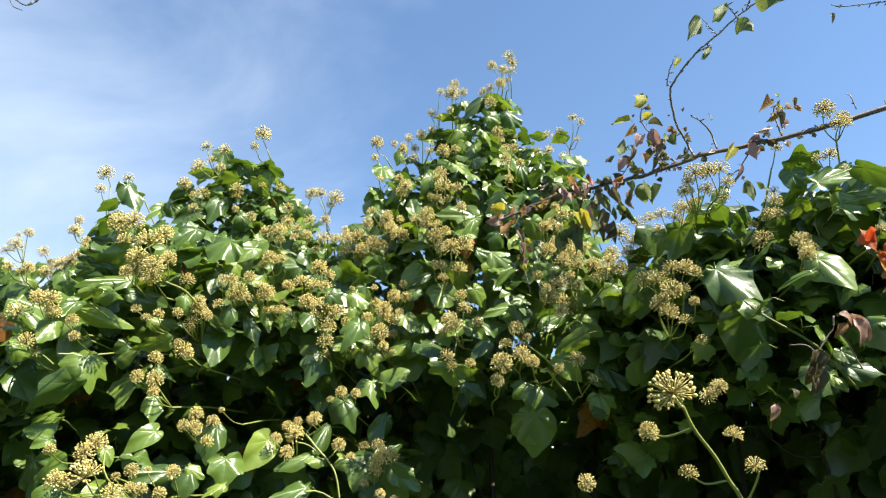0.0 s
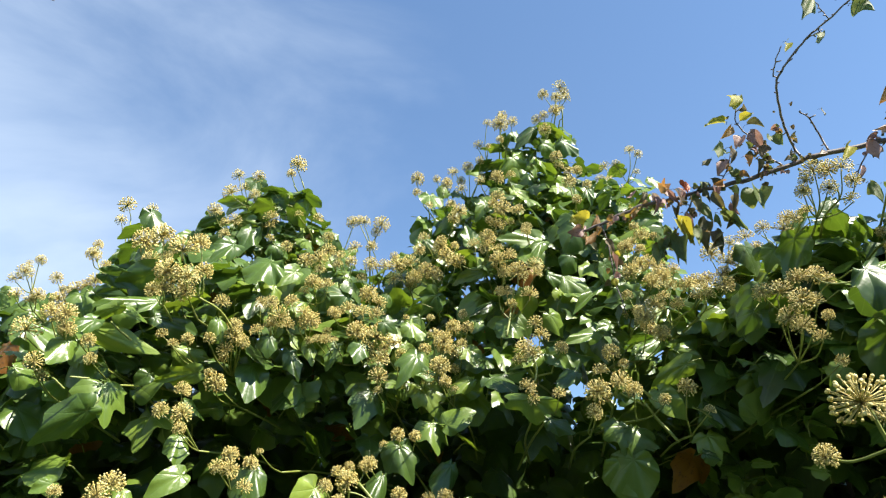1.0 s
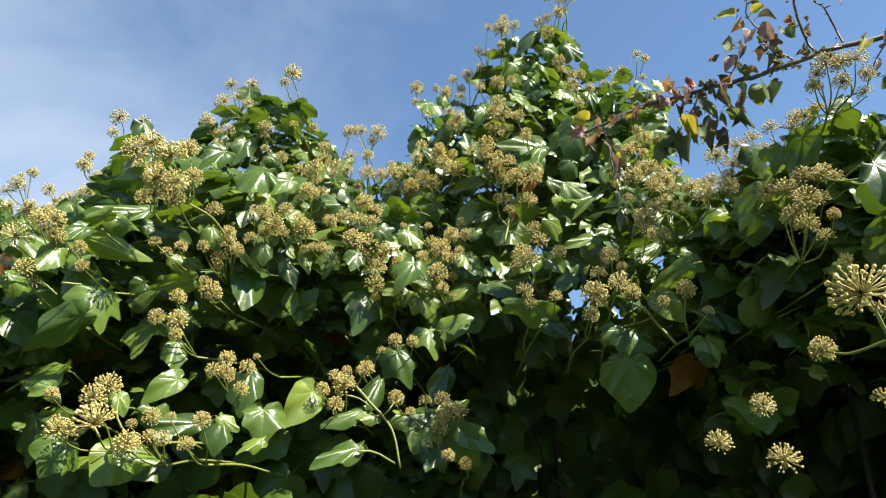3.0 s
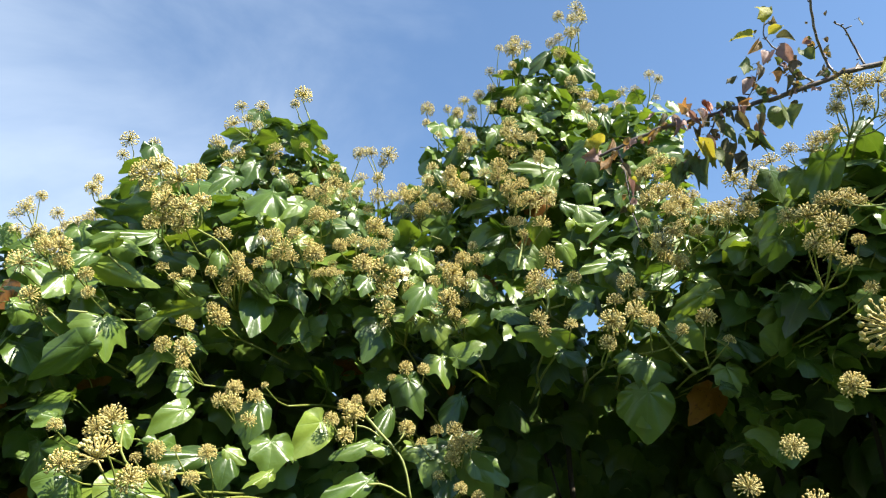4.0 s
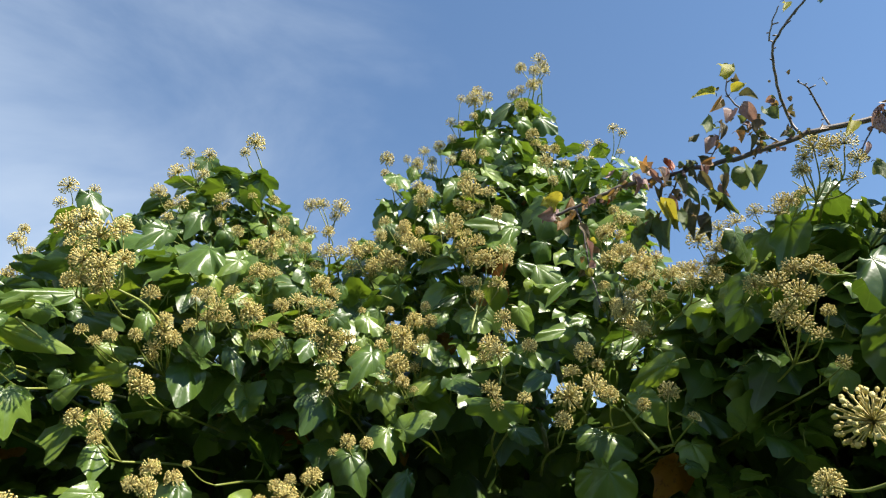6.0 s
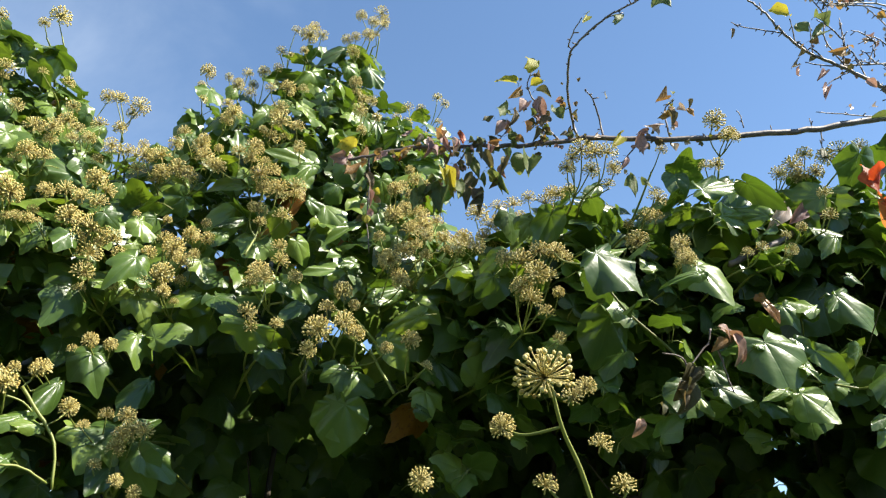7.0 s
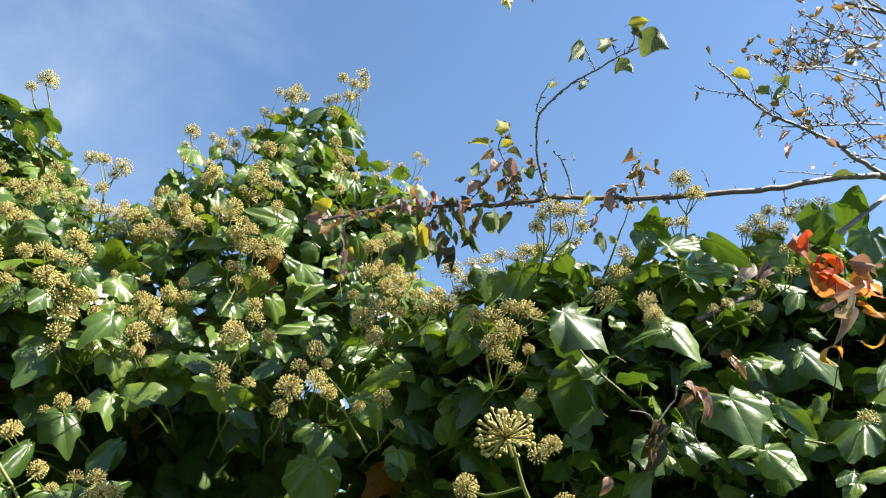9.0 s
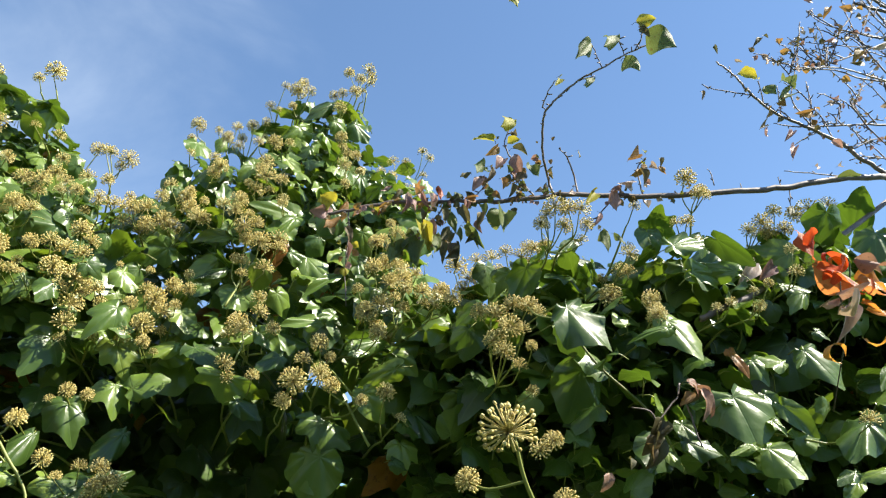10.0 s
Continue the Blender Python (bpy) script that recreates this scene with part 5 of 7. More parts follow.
# a close canopy of extra leaves, added to keep the sun off the bay
for _ in range(1800):
    x = fill_rng.uniform(0.2, 1.45)
    z = float(np.interp(x, TOP_X, TOP_Z)) - fill_rng.uniform(0.05, 0.2)
    p = Vector((x, front(x, z) + fill_rng.uniform(0.06, 0.62), z))
    size = fill_rng.uniform(0.05, 0.085)
    down = Vector((fill_rng.uniform(-0.8, 0.8), fill_rng.uniform(-0.8, 0.2), -0.4)).normalized()
    facing = Vector((0.4, -0.3, 0.8)) + Vector([fill_rng.uniform(-0.4, 0.4) for _ in range(3)])
    if abs(facing.normalized().dot(down)) < 0.9:
        fill[bush_of(x)].append((0.1, fill_rng.randrange(12), leaf_matrix(p - down * size * 0.5, p + down * size * 0.5, size, facing), False))
# the lip of that canopy overhangs the bay, added to cast shade into it
for _ in range(90):
    x = fill_rng.uniform(0.46, 1.15)
    z = float(np.interp(x, TOP_X, TOP_Z)) - fill_rng.uniform(0.06, 0.15)
    p = Vector((x, front(x, z) + fill_rng.uniform(0.03, 0.15), z))
    size = fill_rng.uniform(0.035, 0.055)
    down = Vector((fill_rng.uniform(-0.9, 0.9), fill_rng.uniform(-0.9, 0.1), -0.25)).normalized()
    facing = Vector((0.25, -0.3, 0.85)) + Vector([fill_rng.uniform(-0.5, 0.5) for _ in range(3)])
    fill[bush_of(x)].append((0.1, fill_rng.randrange(12), leaf_matrix(p - down * size * 0.5, p + down * size * 0.5, size, facing), False))
# below the eye, and the far side
for _ in range(3400):
    x, z = fill_rng.uniform(-1.7, 1.8), fill_rng.uniform(0.06, 1.62)
    y = front(x, 1.72) + abs(fill_rng.gauss(0, 0.07)) + 0.01
    size = fill_rng.uniform(0.06, 0.095)
    down = Vector((fill_rng.uniform(-0.6, 0.6), -0.4, -0.8)).normalized()
    p = Vector((x, y, z))
    fill[bush_of(x)].append((1.0, fill_rng.randrange(12), leaf_matrix(p, p + down * size, size, (fill_rng.uniform(-0.5, 0.5), -0.8, 0.5)), False))
for _ in range(2200):
    x = fill_rng.uniform(-1.7, 1.8)
    z = fill_rng.uniform(0.06, float(np.interp(x, TOP_X, TOP_Z)) - 0.06)
    p = Vector((x, front(x, z) + 0.46 + fill_rng.uniform(-0.05, 0.05), z))
    size = fill_rng.uniform(0.05, 0.085)
    down = Vector((fill_rng.uniform(-0.6, 0.6), 0.4, -0.8)).normalized()
    fill[bush_of(x)].append((1.0, fill_rng.randrange(12), leaf_matrix(p, p + down * size, size, (fill_rng.uniform(-0.5, 0.5), 0.8, 0.5)), False))

for bush, rows in fill.items():
    room = 295 - bush_leaves[bush.name]
    rest = []
    for deep, k, m, yellow in rows:
        if yellow:
            ob = keep_place(part("yellowed_leaf", YELLOW_MESHES[k % 4], bush, "yellowing ivy leaf"), bush)
            ob.matrix_basis = m
        elif deep < 0.05 and room > 0 and -0.75 < m.translation.x < 0.95:
            room -= 1
            ob = keep_place(part("leaf", IVY_MESHES[k], bush), bush)
            ob.matrix_basis = m
        else:
            rest.append((k, m))
    keep_place(joined_leaves("leaves", IVY_SHAPES, rest, bush, (IVY, SHOOT), "dense dark glossy ivy leaves"), bush)

# small late heads beside the leading ones
for bush, at, axis, size in heads[:]:
    if bush is not ivy_spray and 0.015 < size < 0.04 and leaf_rng.random() < 0.38:
        side = Vector((leaf_rng.uniform(-0.026, 0.026), leaf_rng.uniform(0.0, 0.02), leaf_rng.uniform(-0.024, 0.008)))
        umbel_at(bush, *(at + side), size * leaf_rng.uniform(0.6, 0.85))

# flower stalks: neighbouring heads share a stem that comes up out of the leaves
left_over = [h for h in heads if h[0] is not ivy_spray]
while left_over:
    first = left_over[0]
    crest = first[1].z > float(np.interp(first[1].x, TOP_X, TOP_Z)) - 0.03
    near = [h for h in left_over if h[0] is first[0] and (h[1] - first[1]).length < (0.055 if crest else 0.042)][:6]
    left_over = [h for h in left_over if h not in near]
    mid = sum((h[1] for h in near), Vector()) / len(near)
    low = min(h[1].z for h in near)
    inside = mid.x + (0.03 if mid.x < -0.4 else -0.02 if 0.25 < mid.x < 0.40 else 0.0)
    root = Vector((inside + leaf_rng.uniform(-0.03, 0.03), mid.y + 0.10, min(low - 0.02, float(np.interp(inside, TOP_X, TOP_Z)) - 0.05)))
    if crest:  # the shoots lean out from the middle of their bush
        lean = min((0.0, -0.03, 0.03, -0.06, 0.06, -0.09, 0.09, -0.12, 0.12), key=lambda o: math.hypot(o, 0.6 * max(0.02, low - float(np.interp(mid.x + o, TOP_X, TOP_Z)))))
        root.x = mid.x + lean + leaf_rng.uniform(-0.015, 0.015)
        root.z = min(low - 0.02, float(np.interp(root.x, TOP_X, TOP_Z)) - 0.03)
    if low < 2.04:  # over the bay the shoots come from far inside
        root = Vector((mid.x + leaf_rng.uniform(-0.06, 0.06), mid.y + 0.26, low + leaf_rng.uniform(-0.03, 0.06)))
    fork = mid.lerp(root, 0.22)
    fork.z = max(min(fork.z, low - 0.010), low - 0.022)
    stalk = part("flower_stalk", tube_mesh("flower_stalk", smooth_line((root, root.lerp(fork, 0.5) + Vector((leaf_rng.uniform(-0.008, 0.008), -0.004, 0.004)), fork), 4), 0.0017, 0.0012, SHOOT, 6), first[0])
    keep_place(stalk, first[0])
    for _, at, axis, size in near:
        start = at - axis * size * 0.25
        part("side_stalk", tube_mesh("side_stalk", smooth_line((fork, fork.lerp(start, 0.55) - axis * 0.006 + Vector((leaf_rng.uniform(-0.004, 0.004), 0, 0)), start), 3), 0.0010, 0.0007, SHOOT, 5), stalk)

# woody stems inside the hedge
stem_rng = random.Random(3)
for x in (-0.95, -0.7, -0.48, -0.3, -0.12, 0.06, 0.16, 0.27, 0.45, 0.62, 0.82, 1.05):
    top = float(np.interp(x, TOP_X, TOP_Z)) - 0.08
    line = []
    for i in range(8):
        z = top * i / 7
        line.append((x + stem_rng.uniform(-0.09, 0.09), front(x, z) + 0.42 + stem_rng.uniform(-0.04, 0.04), z))
    bush = bush_of(x)
    keep_place(part("woody_stem", tube_mesh("woody_stem", smooth_line(line, 4), 0.009, 0.003, WOOD, 7), bush, "brown woody climbing stem"), bush)
    for _ in range(2):
        i = stem_rng.randrange(3, 7)
        a = Vector(line[i])
        b = a + Vector((stem_rng.uniform(-0.12, 0.12), -0.06, stem_rng.uniform(0.0, 0.10)))
        keep_place(part("side_shoot", tube_mesh("side_shoot", smooth_line((a, (a + b) / 2 + Vector((0, 0, -0.02)), b), 3), 0.0022, 0.0014, WOOD, 5), bush), bush)

# green shoots that show between the leaves
def shoot_at(bush, r0, r1, *points):
    keep_place(part("green_shoot", tube_mesh("green_shoot", smooth_line(points, 4, 0.0004, stem_rng), r0, r1, SHOOT, 6), bush, "pale green shoot"), bush)


shoot_at(ivy_left, 0.002, 0.0014, (-0.044, 1.106, 1.847), (-0.027, 1.106, 1.829), (-0.011, 1.107, 1.813), (0.004, 1.107, 1.791), (0.013, 1.104, 1.755))
shoot_at(ivy_left, 0.0011, 0.0009, (-0.041, 1.118, 1.863), (-0.042, 1.113, 1.855), (-0.044, 1.106, 1.847))
shoot_at(ivy_left, 0.0011, 0.0009, (-0.054, 1.094, 1.835), (-0.038, 1.103, 1.832), (-0.027, 1.105, 1.824))
shoot_at(ivy_tower, 0.001, 0.0008, (-0.002, 1.129, 1.835), (-0.006, 1.118, 1.822), (-0.012, 1.109, 1.813))
shoot_at(ivy_tower, 0.0013, 0.0012, (-0.029, 1.075, 1.769), (-0.014, 1.090, 1.770), (0.007, 1.106, 1.760))
shoot_at(ivy_left, 0.0014, 0.0012, (-0.317, 0.969, 1.998), (-0.309, 0.981, 1.991), (-0.301, 0.995, 1.985))
shoot_at(ivy_left, 0.001, 0.0012, (-0.335, 0.927, 1.916), (-0.329, 0.930, 1.911), (-0.324, 0.936, 1.906))
shoot_at(ivy_left, 0.0012, 0.0012, (-0.322, 0.936, 1.919), (-0.316, 0.943, 1.921), (-0.310, 0.951, 1.923))
shoot_at(ivy_left, 0.0013, 0.001, (-0.240, 0.949, 1.804), (-0.231, 0.937, 1.784), (-0.217, 0.932, 1.767), (-0.200, 0.933, 1.762))
shoot_at(ivy_tower, 0.0014, 0.0016, (0.143, 1.155, 2.121), (0.140, 1.163, 2.102), (0.137, 1.165, 2.085), (0.132, 1.139, 2.042))
shoot_at(ivy_tower, 0.001, 0.001, (0.291, 1.097, 1.950), (0.298, 1.102, 1.944), (0.307, 1.105, 1.939))
shoot_at(ivy_tower, 0.0009, 0.0009, (0.262, 1.086, 1.944), (0.279, 1.100, 1.940), (0.294, 1.108, 1.935))
shoot_at(ivy_tower, 0.0011, 0.0012, (0.164, 1.103, 2.000), (0.168, 1.096, 1.982), (0.165, 1.088, 1.959))
shoot_at(ivy_tower, 0.0012, 0.0014, (0.256, 1.072, 1.969), (0.279, 1.088, 1.958), (0.300, 1.102, 1.944))
shoot_at(ivy_tower, 0.0014, 0.0018, (0.293, 1.110, 1.939), (0.310, 1.119, 1.919), (0.328, 1.118, 1.895))
shoot_at(ivy_tower, 0.001, 0.0012, (0.349, 1.115, 1.935), (0.361, 1.122, 1.932), (0.371, 1.127, 1.926))
shoot_at(ivy_right, 0.001, 0.0009, (0.465, 0.987, 2.038), (0.475, 0.978, 2.024), (0.508, 0.970, 2.022))

# the near shoot that carries the large flower heads
for pts, r0, r1 in (
    (((0.56, 1.02, 1.62), (0.496, 0.95, 1.716), (0.465, 0.875, 1.753), (0.452, 0.86, 1.769), (0.439, 0.85, 1.79), (0.419, 0.835, 1.814), (0.406, 0.825, 1.843)), 0.0024, 0.0014),
    (((0.419, 0.835, 1.814), (0.396, 0.85, 1.808), (0.382, 0.86, 1.813)), 0.0012, 0.0009),
    (((0.452, 0.86, 1.769), (0.43, 0.858, 1.765), (0.417, 0.853, 1.771)), 0.0012, 0.0009),
    (((0.47, 0.88, 1.748), (0.478, 0.87, 1.765), (0.484, 0.862, 1.782)), 0.0012, 0.0009),
):
    keep_place(part("stem", tube_mesh("stem", smooth_line(pts, 5), r0, r1, SHOOT, 7), ivy_spray), ivy_spray)
keep_place(part("stem", tube_mesh("stem", smooth_line(((0.503, 0.97, 2.02), (0.54, 0.97, 1.975), (0.605, 0.98, 1.933), (0.66, 1.02, 1.89)), 5), 0.0012, 0.0017, STEM, 7), ivy_right), ivy_right)

# ---- bare tree with an arching branch ----
tree = thing("fruit_tree", (1.75, 1.35, 0.0), "leaning fruit tree with grey twigs and a few autumn leaves", "tree")
keep_place(part("trunk", tube_mesh("trunk", smooth_line(((1.75, 1.35, 0.0), (1.74, 1.33, 0.7), (1.68, 1.28, 1.4), (1.60, 1.2, 2.0), (1.58, 1.15, 2.7)), 6), 0.06, 0.03, BARK, 12), tree), tree)
keep_place(part("branch", tube_mesh("branch", smooth_line(((1.66, 1.26, 1.6), (1.45, 1.12, 2.1), (1.2, 1.0, 2.33), (0.99, 0.98, 2.342)), 5), 0.012, 0.0052, BARK, 8), tree), tree)
keep_place(part("branch", tube_mesh("branch", smooth_line(((1.60, 1.2, 2.0), (1.4, 1.05, 2.5), (1.2, 1.0, 2.72), (1.03, 0.98, 2.72)), 5), 0.010, 0.002, BARK, 8), tree), tree)
TREE_SHAPES = [leaf_shape("narrow", 200 + k, 0.3, 12, True) for k in range(5)] + [leaf_shape("curled", 220 + k, 0.3, 12, True) for k in range(3)]
tree_meshes = {}
tree_rng = random.Random(21)


twig_points = []


def twig_at(name, r0, r1, *points):
    line = smooth_line(points, 5, 0.0012 if name == "branch" else 0.0005, tree_rng)
    ob = keep_place(part(name, tube_mesh(name, line, r0, r1, BARK, 7), tree), tree)
    twig_points.extend(line)
    for i in range(2, len(line) - 1, 2):
        if tree_rng.random() < 0.75:
            d = Vector([tree_rng.uniform(-1, 1) for _ in range(3)]).normalized() * tree_rng.uniform(0.003, 0.009)
            part("spur", tube_mesh("spur", (line[i], line[i] + d * 0.6, line[i] + d), max(0.0009, r1), 0.0007, BARK, 5), ob)


def tree_leaf_at(base, tip, width, colour):
    if colour not in (TREE_GREEN, TREE_YELLOW):
        width, tip = width * 0.8, Vector(base).lerp(Vector(tip), 0.88)
    k = tree_rng.choice((0, 1, 2, 3, 4, 5, 6, 7, 5, 6, 7)) if colour not in (TREE_GREEN, TREE_YELLOW) else tree_rng.randrange(5)
    if (colour.name, k) not in tree_meshes:
        tree_meshes[colour.name, k] = shape_mesh("tree_leaf", TREE_SHAPES[k], colour, BARK)
    wild = 0.4 if colour in (TREE_GREEN, TREE_YELLOW) else 0.8
    facing = Vector((tree_rng.uniform(-wild, wild), -0.9, tree_rng.uniform(-wild, wild) - 0.35))
    ob = keep_place(part("leaf", tree_meshes[colour.name, k], tree, colour.name.replace("_", " ")), tree)
    ob.matrix_basis = leaf_matrix(base, tip, width * 1.05, facing)


twig_at("branch", .0046, .0018, (0.995, 0.980, 2.342), (0.911, 0.982, 2.319), (0.840, 0.988, 2.292), (0.773, 0.994, 2.273), (0.700, 1.001, 2.255), (0.638, 1.007, 2.240), (0.584, 1.012, 2.231), (0.525, 1.018, 2.223), (0.473, 1.022, 2.206), (0.423, 1.026, 2.193), (0.380, 1.029, 2.184), (0.339, 1.032, 2.174), (0.305, 1.035, 2.169), (0.272, 1.038, 2.155), (0.231, 1.042, 2.138))
twig_at("twig", 0.0017, 0.0008, (0.508, 1.020, 2.219), (0.501, 1.021, 2.243), (0.480, 0.984, 2.252), (0.468, 0.951, 2.277), (0.472, 0.936, 2.289), (0.488, 0.920, 2.306), (0.505, 0.908, 2.320), (0.527, 0.898, 2.334), (0.548, 0.886, 2.349), (0.568, 0.878, 2.360), (0.580, 0.873, 2.368))
twig_at("twig", 0.0014, 0.0007, (0.540, 1.017, 2.227), (0.534, 1.018, 2.258), (0.513, 0.987, 2.257), (0.499, 0.978, 2.261))
twig_at("twig", 0.0013, 0.0007, (0.455, 1.024, 2.201), (0.469, 1.023, 2.228), (0.453, 1.024, 2.261), (0.441, 1.024, 2.287), (0.446, 1.024, 2.317))
twig_at("twig", 0.0013, 0.0007, (0.484, 1.022, 2.211), (0.465, 1.023, 2.231), (0.450, 1.024, 2.242))
twig_at("twig", 0.0012, 0.0007, (0.626, 1.008, 2.241), (0.622, 1.009, 2.282), (0.623, 0.987, 2.284))
twig_at("twig", 0.0009, 0.0006, (0.462, 0.939, 2.284), (0.464, 0.923, 2.297), (0.469, 0.912, 2.307))
twig_at("twig", 0.0010, 0.0007, (0.588, 1.012, 2.230), (0.568, 1.014, 2.200), (0.556, 1.015, 2.173))
twig_at("twig", 0.0010, 0.0007, (0.373, 1.029, 2.183), (0.361, 1.030, 2.157), (0.332, 1.033, 2.113), (0.320, 1.035, 2.096))
twig_at("twig", 0.0010, 0.0006, (0.256, 1.040, 2.148), (0.262, 1.040, 2.110), (0.265, 1.040, 2.066), (0.273, 1.040, 2.024))
twig_at("twig", 0.0008, 0.0006, (0.727, 0.998, 2.273), (0.725, 0.999, 2.294), (0.720, 0.999, 2.300))
twig_at("twig", 0.0008, 0.0006, (0.823, 0.989, 2.287), (0.822, 0.990, 2.306))
twig_at("twig", 0.0009, 0.0006, (0.765, 0.995, 2.272), (0.765, 0.995, 2.284))
twig_at("twig", 0.0007, 0.0006, (0.395, 1.028, 2.184), (0.415, 1.026, 2.209), (0.428, 1.025, 2.247))
twig_at("branch", .0036, .0012, (1.002, 0.980, 2.344), (0.974, 0.980, 2.357), (0.946, 0.980, 2.374), (0.935, 0.981, 2.386), (0.897, 0.985, 2.404), (0.864, 0.988, 2.415), (0.825, 0.992, 2.438), (0.803, 0.994, 2.462), (0.781, 0.996, 2.492), (0.759, 0.998, 2.514))
twig_at("twig", 0.0010, 0.0006, (0.806, 0.993, 2.455), (0.776, 0.996, 2.454), (0.741, 0.999, 2.455), (0.730, 1.000, 2.460))
twig_at("twig", 0.0017, 0.0007, (1.025, 0.980, 2.447), (0.975, 0.980, 2.434), (0.917, 0.983, 2.417), (0.863, 0.988, 2.406), (0.832, 0.990, 2.405))
twig_at("twig", 0.0012, 0.0007, (0.897, 0.985, 2.406), (0.881, 0.987, 2.432), (0.870, 0.988, 2.464), (0.884, 0.988, 2.514), (0.899, 0.987, 2.567), (0.902, 0.988, 2.593))
twig_at("twig", 0.0013, 0.0007, (1.088, 0.980, 2.671), (1.065, 0.980, 2.698), (1.043, 0.980, 2.740))
twig_at("twig", 0.0014, 0.0007, (1.052, 0.980, 2.543), (1.001, 0.980, 2.535), (0.955, 0.982, 2.541), (0.906, 0.986, 2.533), (0.861, 0.990, 2.536), (0.838, 0.992, 2.537))
twig_at("twig", 0.0012, 0.0007, (1.082, 0.980, 2.648), (1.030, 0.980, 2.645), (0.998, 0.981, 2.643), (0.960, 0.984, 2.650), (0.935, 0.986, 2.672))
twig_at("twig", 0.0012, 0.0007, (1.056, 0.980, 2.557), (1.022, 0.980, 2.616), (1.009, 0.981, 2.687), (1.009, 0.982, 2.731))
twig_at("twig", 0.0010, 0.0006, (1.055, 0.980, 2.620), (0.999, 0.980, 2.605), (0.959, 0.983, 2.600), (0.919, 0.986, 2.595))
twig_at("twig", 0.0010, 0.0006, (0.901, 0.984, 2.403), (0.875, 0.986, 2.385), (0.850, 0.988, 2.363))
twig_at("twig", 0.0010, 0.0006, (0.921, 0.981, 2.325), (0.870, 0.985, 2.321), (0.833, 0.989, 2.318))
twig_at("twig", 0.0009, 0.0006, (0.931, 0.982, 2.422), (0.944, 0.982, 2.456), (0.950, 0.981, 2.474))
twig_at("twig", 0.0009, 0.0006, (0.889, 0.985, 2.409), (0.900, 0.985, 2.458), (0.901, 0.986, 2.505))
twig_at("twig", 0.0009, 0.0006, (0.941, 0.983, 2.545), (0.976, 0.982, 2.610), (0.991, 0.982, 2.655))
twig_at("twig", 0.0009, 0.0006, (0.942, 0.980, 2.378), (0.965, 0.980, 2.397), (1.017, 0.980, 2.421))
twig_at("twig", 0.0009, 0.0006, (0.987, 0.980, 2.444), (0.973, 0.980, 2.462), (0.966, 0.980, 2.481))
twig_at("twig", 0.0012, 0.0007, (1.106, 0.980, 2.732), (1.084, 0.980, 2.747), (1.068, 0.980, 2.749))
twig_at("twig", 0.0009, 0.0006, (0.835, 0.988, 2.287), (0.831, 0.988, 2.260), (0.830, 0.988, 2.250))
twig_at("twig", 0.0009, 0.0006, (0.979, 0.980, 2.487), (0.996, 0.980, 2.515), (1.021, 0.980, 2.534))
twig_at("twig", 0.0008, 0.0006, (0.781, 0.996, 2.492), (0.779, 0.997, 2.509))
twig_at("twig", 0.0008, 0.0006, (0.930, 0.984, 2.536), (0.939, 0.984, 2.576), (0.936, 0.985, 2.628))
twig_at("twig", 0.0009, 0.0006, (0.439, 1.024, 2.612), (0.444, 1.024, 2.587), (0.476, 1.022, 2.589))
twig_at("twig", 0.0008, 0.0006, (0.560, 0.881, 2.356), (0.564, 0.870, 2.370), (0.565, 0.870, 2.393))
twig_at("twig", 0.0007, 0.0006, (0.524, 0.899, 2.332), (0.512, 0.887, 2.337), (0.502, 0.877, 2.341))
twig_at("twig", 0.0007, 0.0006, (0.548, 0.886, 2.349), (0.538, 0.876, 2.353), (0.531, 0.870, 2.359))
twig_at("twig", 0.0007, 0.0006, (0.499, 0.912, 2.315), (0.509, 0.909, 2.320), (0.516, 0.909, 2.322))

twig_at("twig", 0.0016, 0.0008, (1.088, 0.970, 2.646), (1.047, 0.970, 2.630), (1.007, 0.970, 2.628), (0.968, 0.970, 2.626), (0.935, 0.970, 2.642), (0.918, 0.970, 2.651))
twig_at("twig", 0.0017, 0.0009, (1.134, 1.000, 2.695), (1.067, 1.000, 2.645), (1.012, 1.000, 2.606), (0.971, 1.000, 2.578), (0.931, 1.000, 2.551))
twig_at("twig", 0.0015, 0.0008, (1.042, 0.960, 2.516), (0.998, 0.960, 2.519), (0.944, 0.960, 2.521), (0.901, 0.960, 2.508), (0.858, 0.960, 2.491))
twig_at("twig", 0.0022, 0.0016, (1.105, 1.020, 2.822), (1.122, 1.020, 2.774), (1.154, 1.020, 2.723))
twig_at("twig", 0.0024, 0.0018, (1.023, 0.950, 2.703), (1.051, 0.950, 2.688), (1.083, 0.950, 2.668))
twig_at("twig", 0.0012, 0.0007, (1.034, 0.980, 2.728), (1.014, 0.980, 2.679), (0.987, 0.980, 2.638), (0.962, 0.980, 2.583), (0.950, 0.980, 2.552))
twig_at("twig", 0.0014, 0.0009, (1.050, 1.010, 2.682), (1.064, 1.010, 2.642), (1.084, 1.010, 2.611), (1.103, 1.010, 2.575))
twig_at("twig", 0.0013, 0.0008, (0.944, 0.960, 2.454), (0.951, 0.960, 2.432), (0.969, 0.960, 2.403), (1.000, 0.960, 2.371))
twig_at("twig", 0.001, 0.0006, (1.037, 0.990, 2.572), (1.013, 0.990, 2.540), (0.995, 0.990, 2.500))
twig_at("twig", 0.0011, 0.0007, (0.940, 0.970, 2.371), (0.974, 0.970, 2.396), (1.022, 0.970, 2.418))
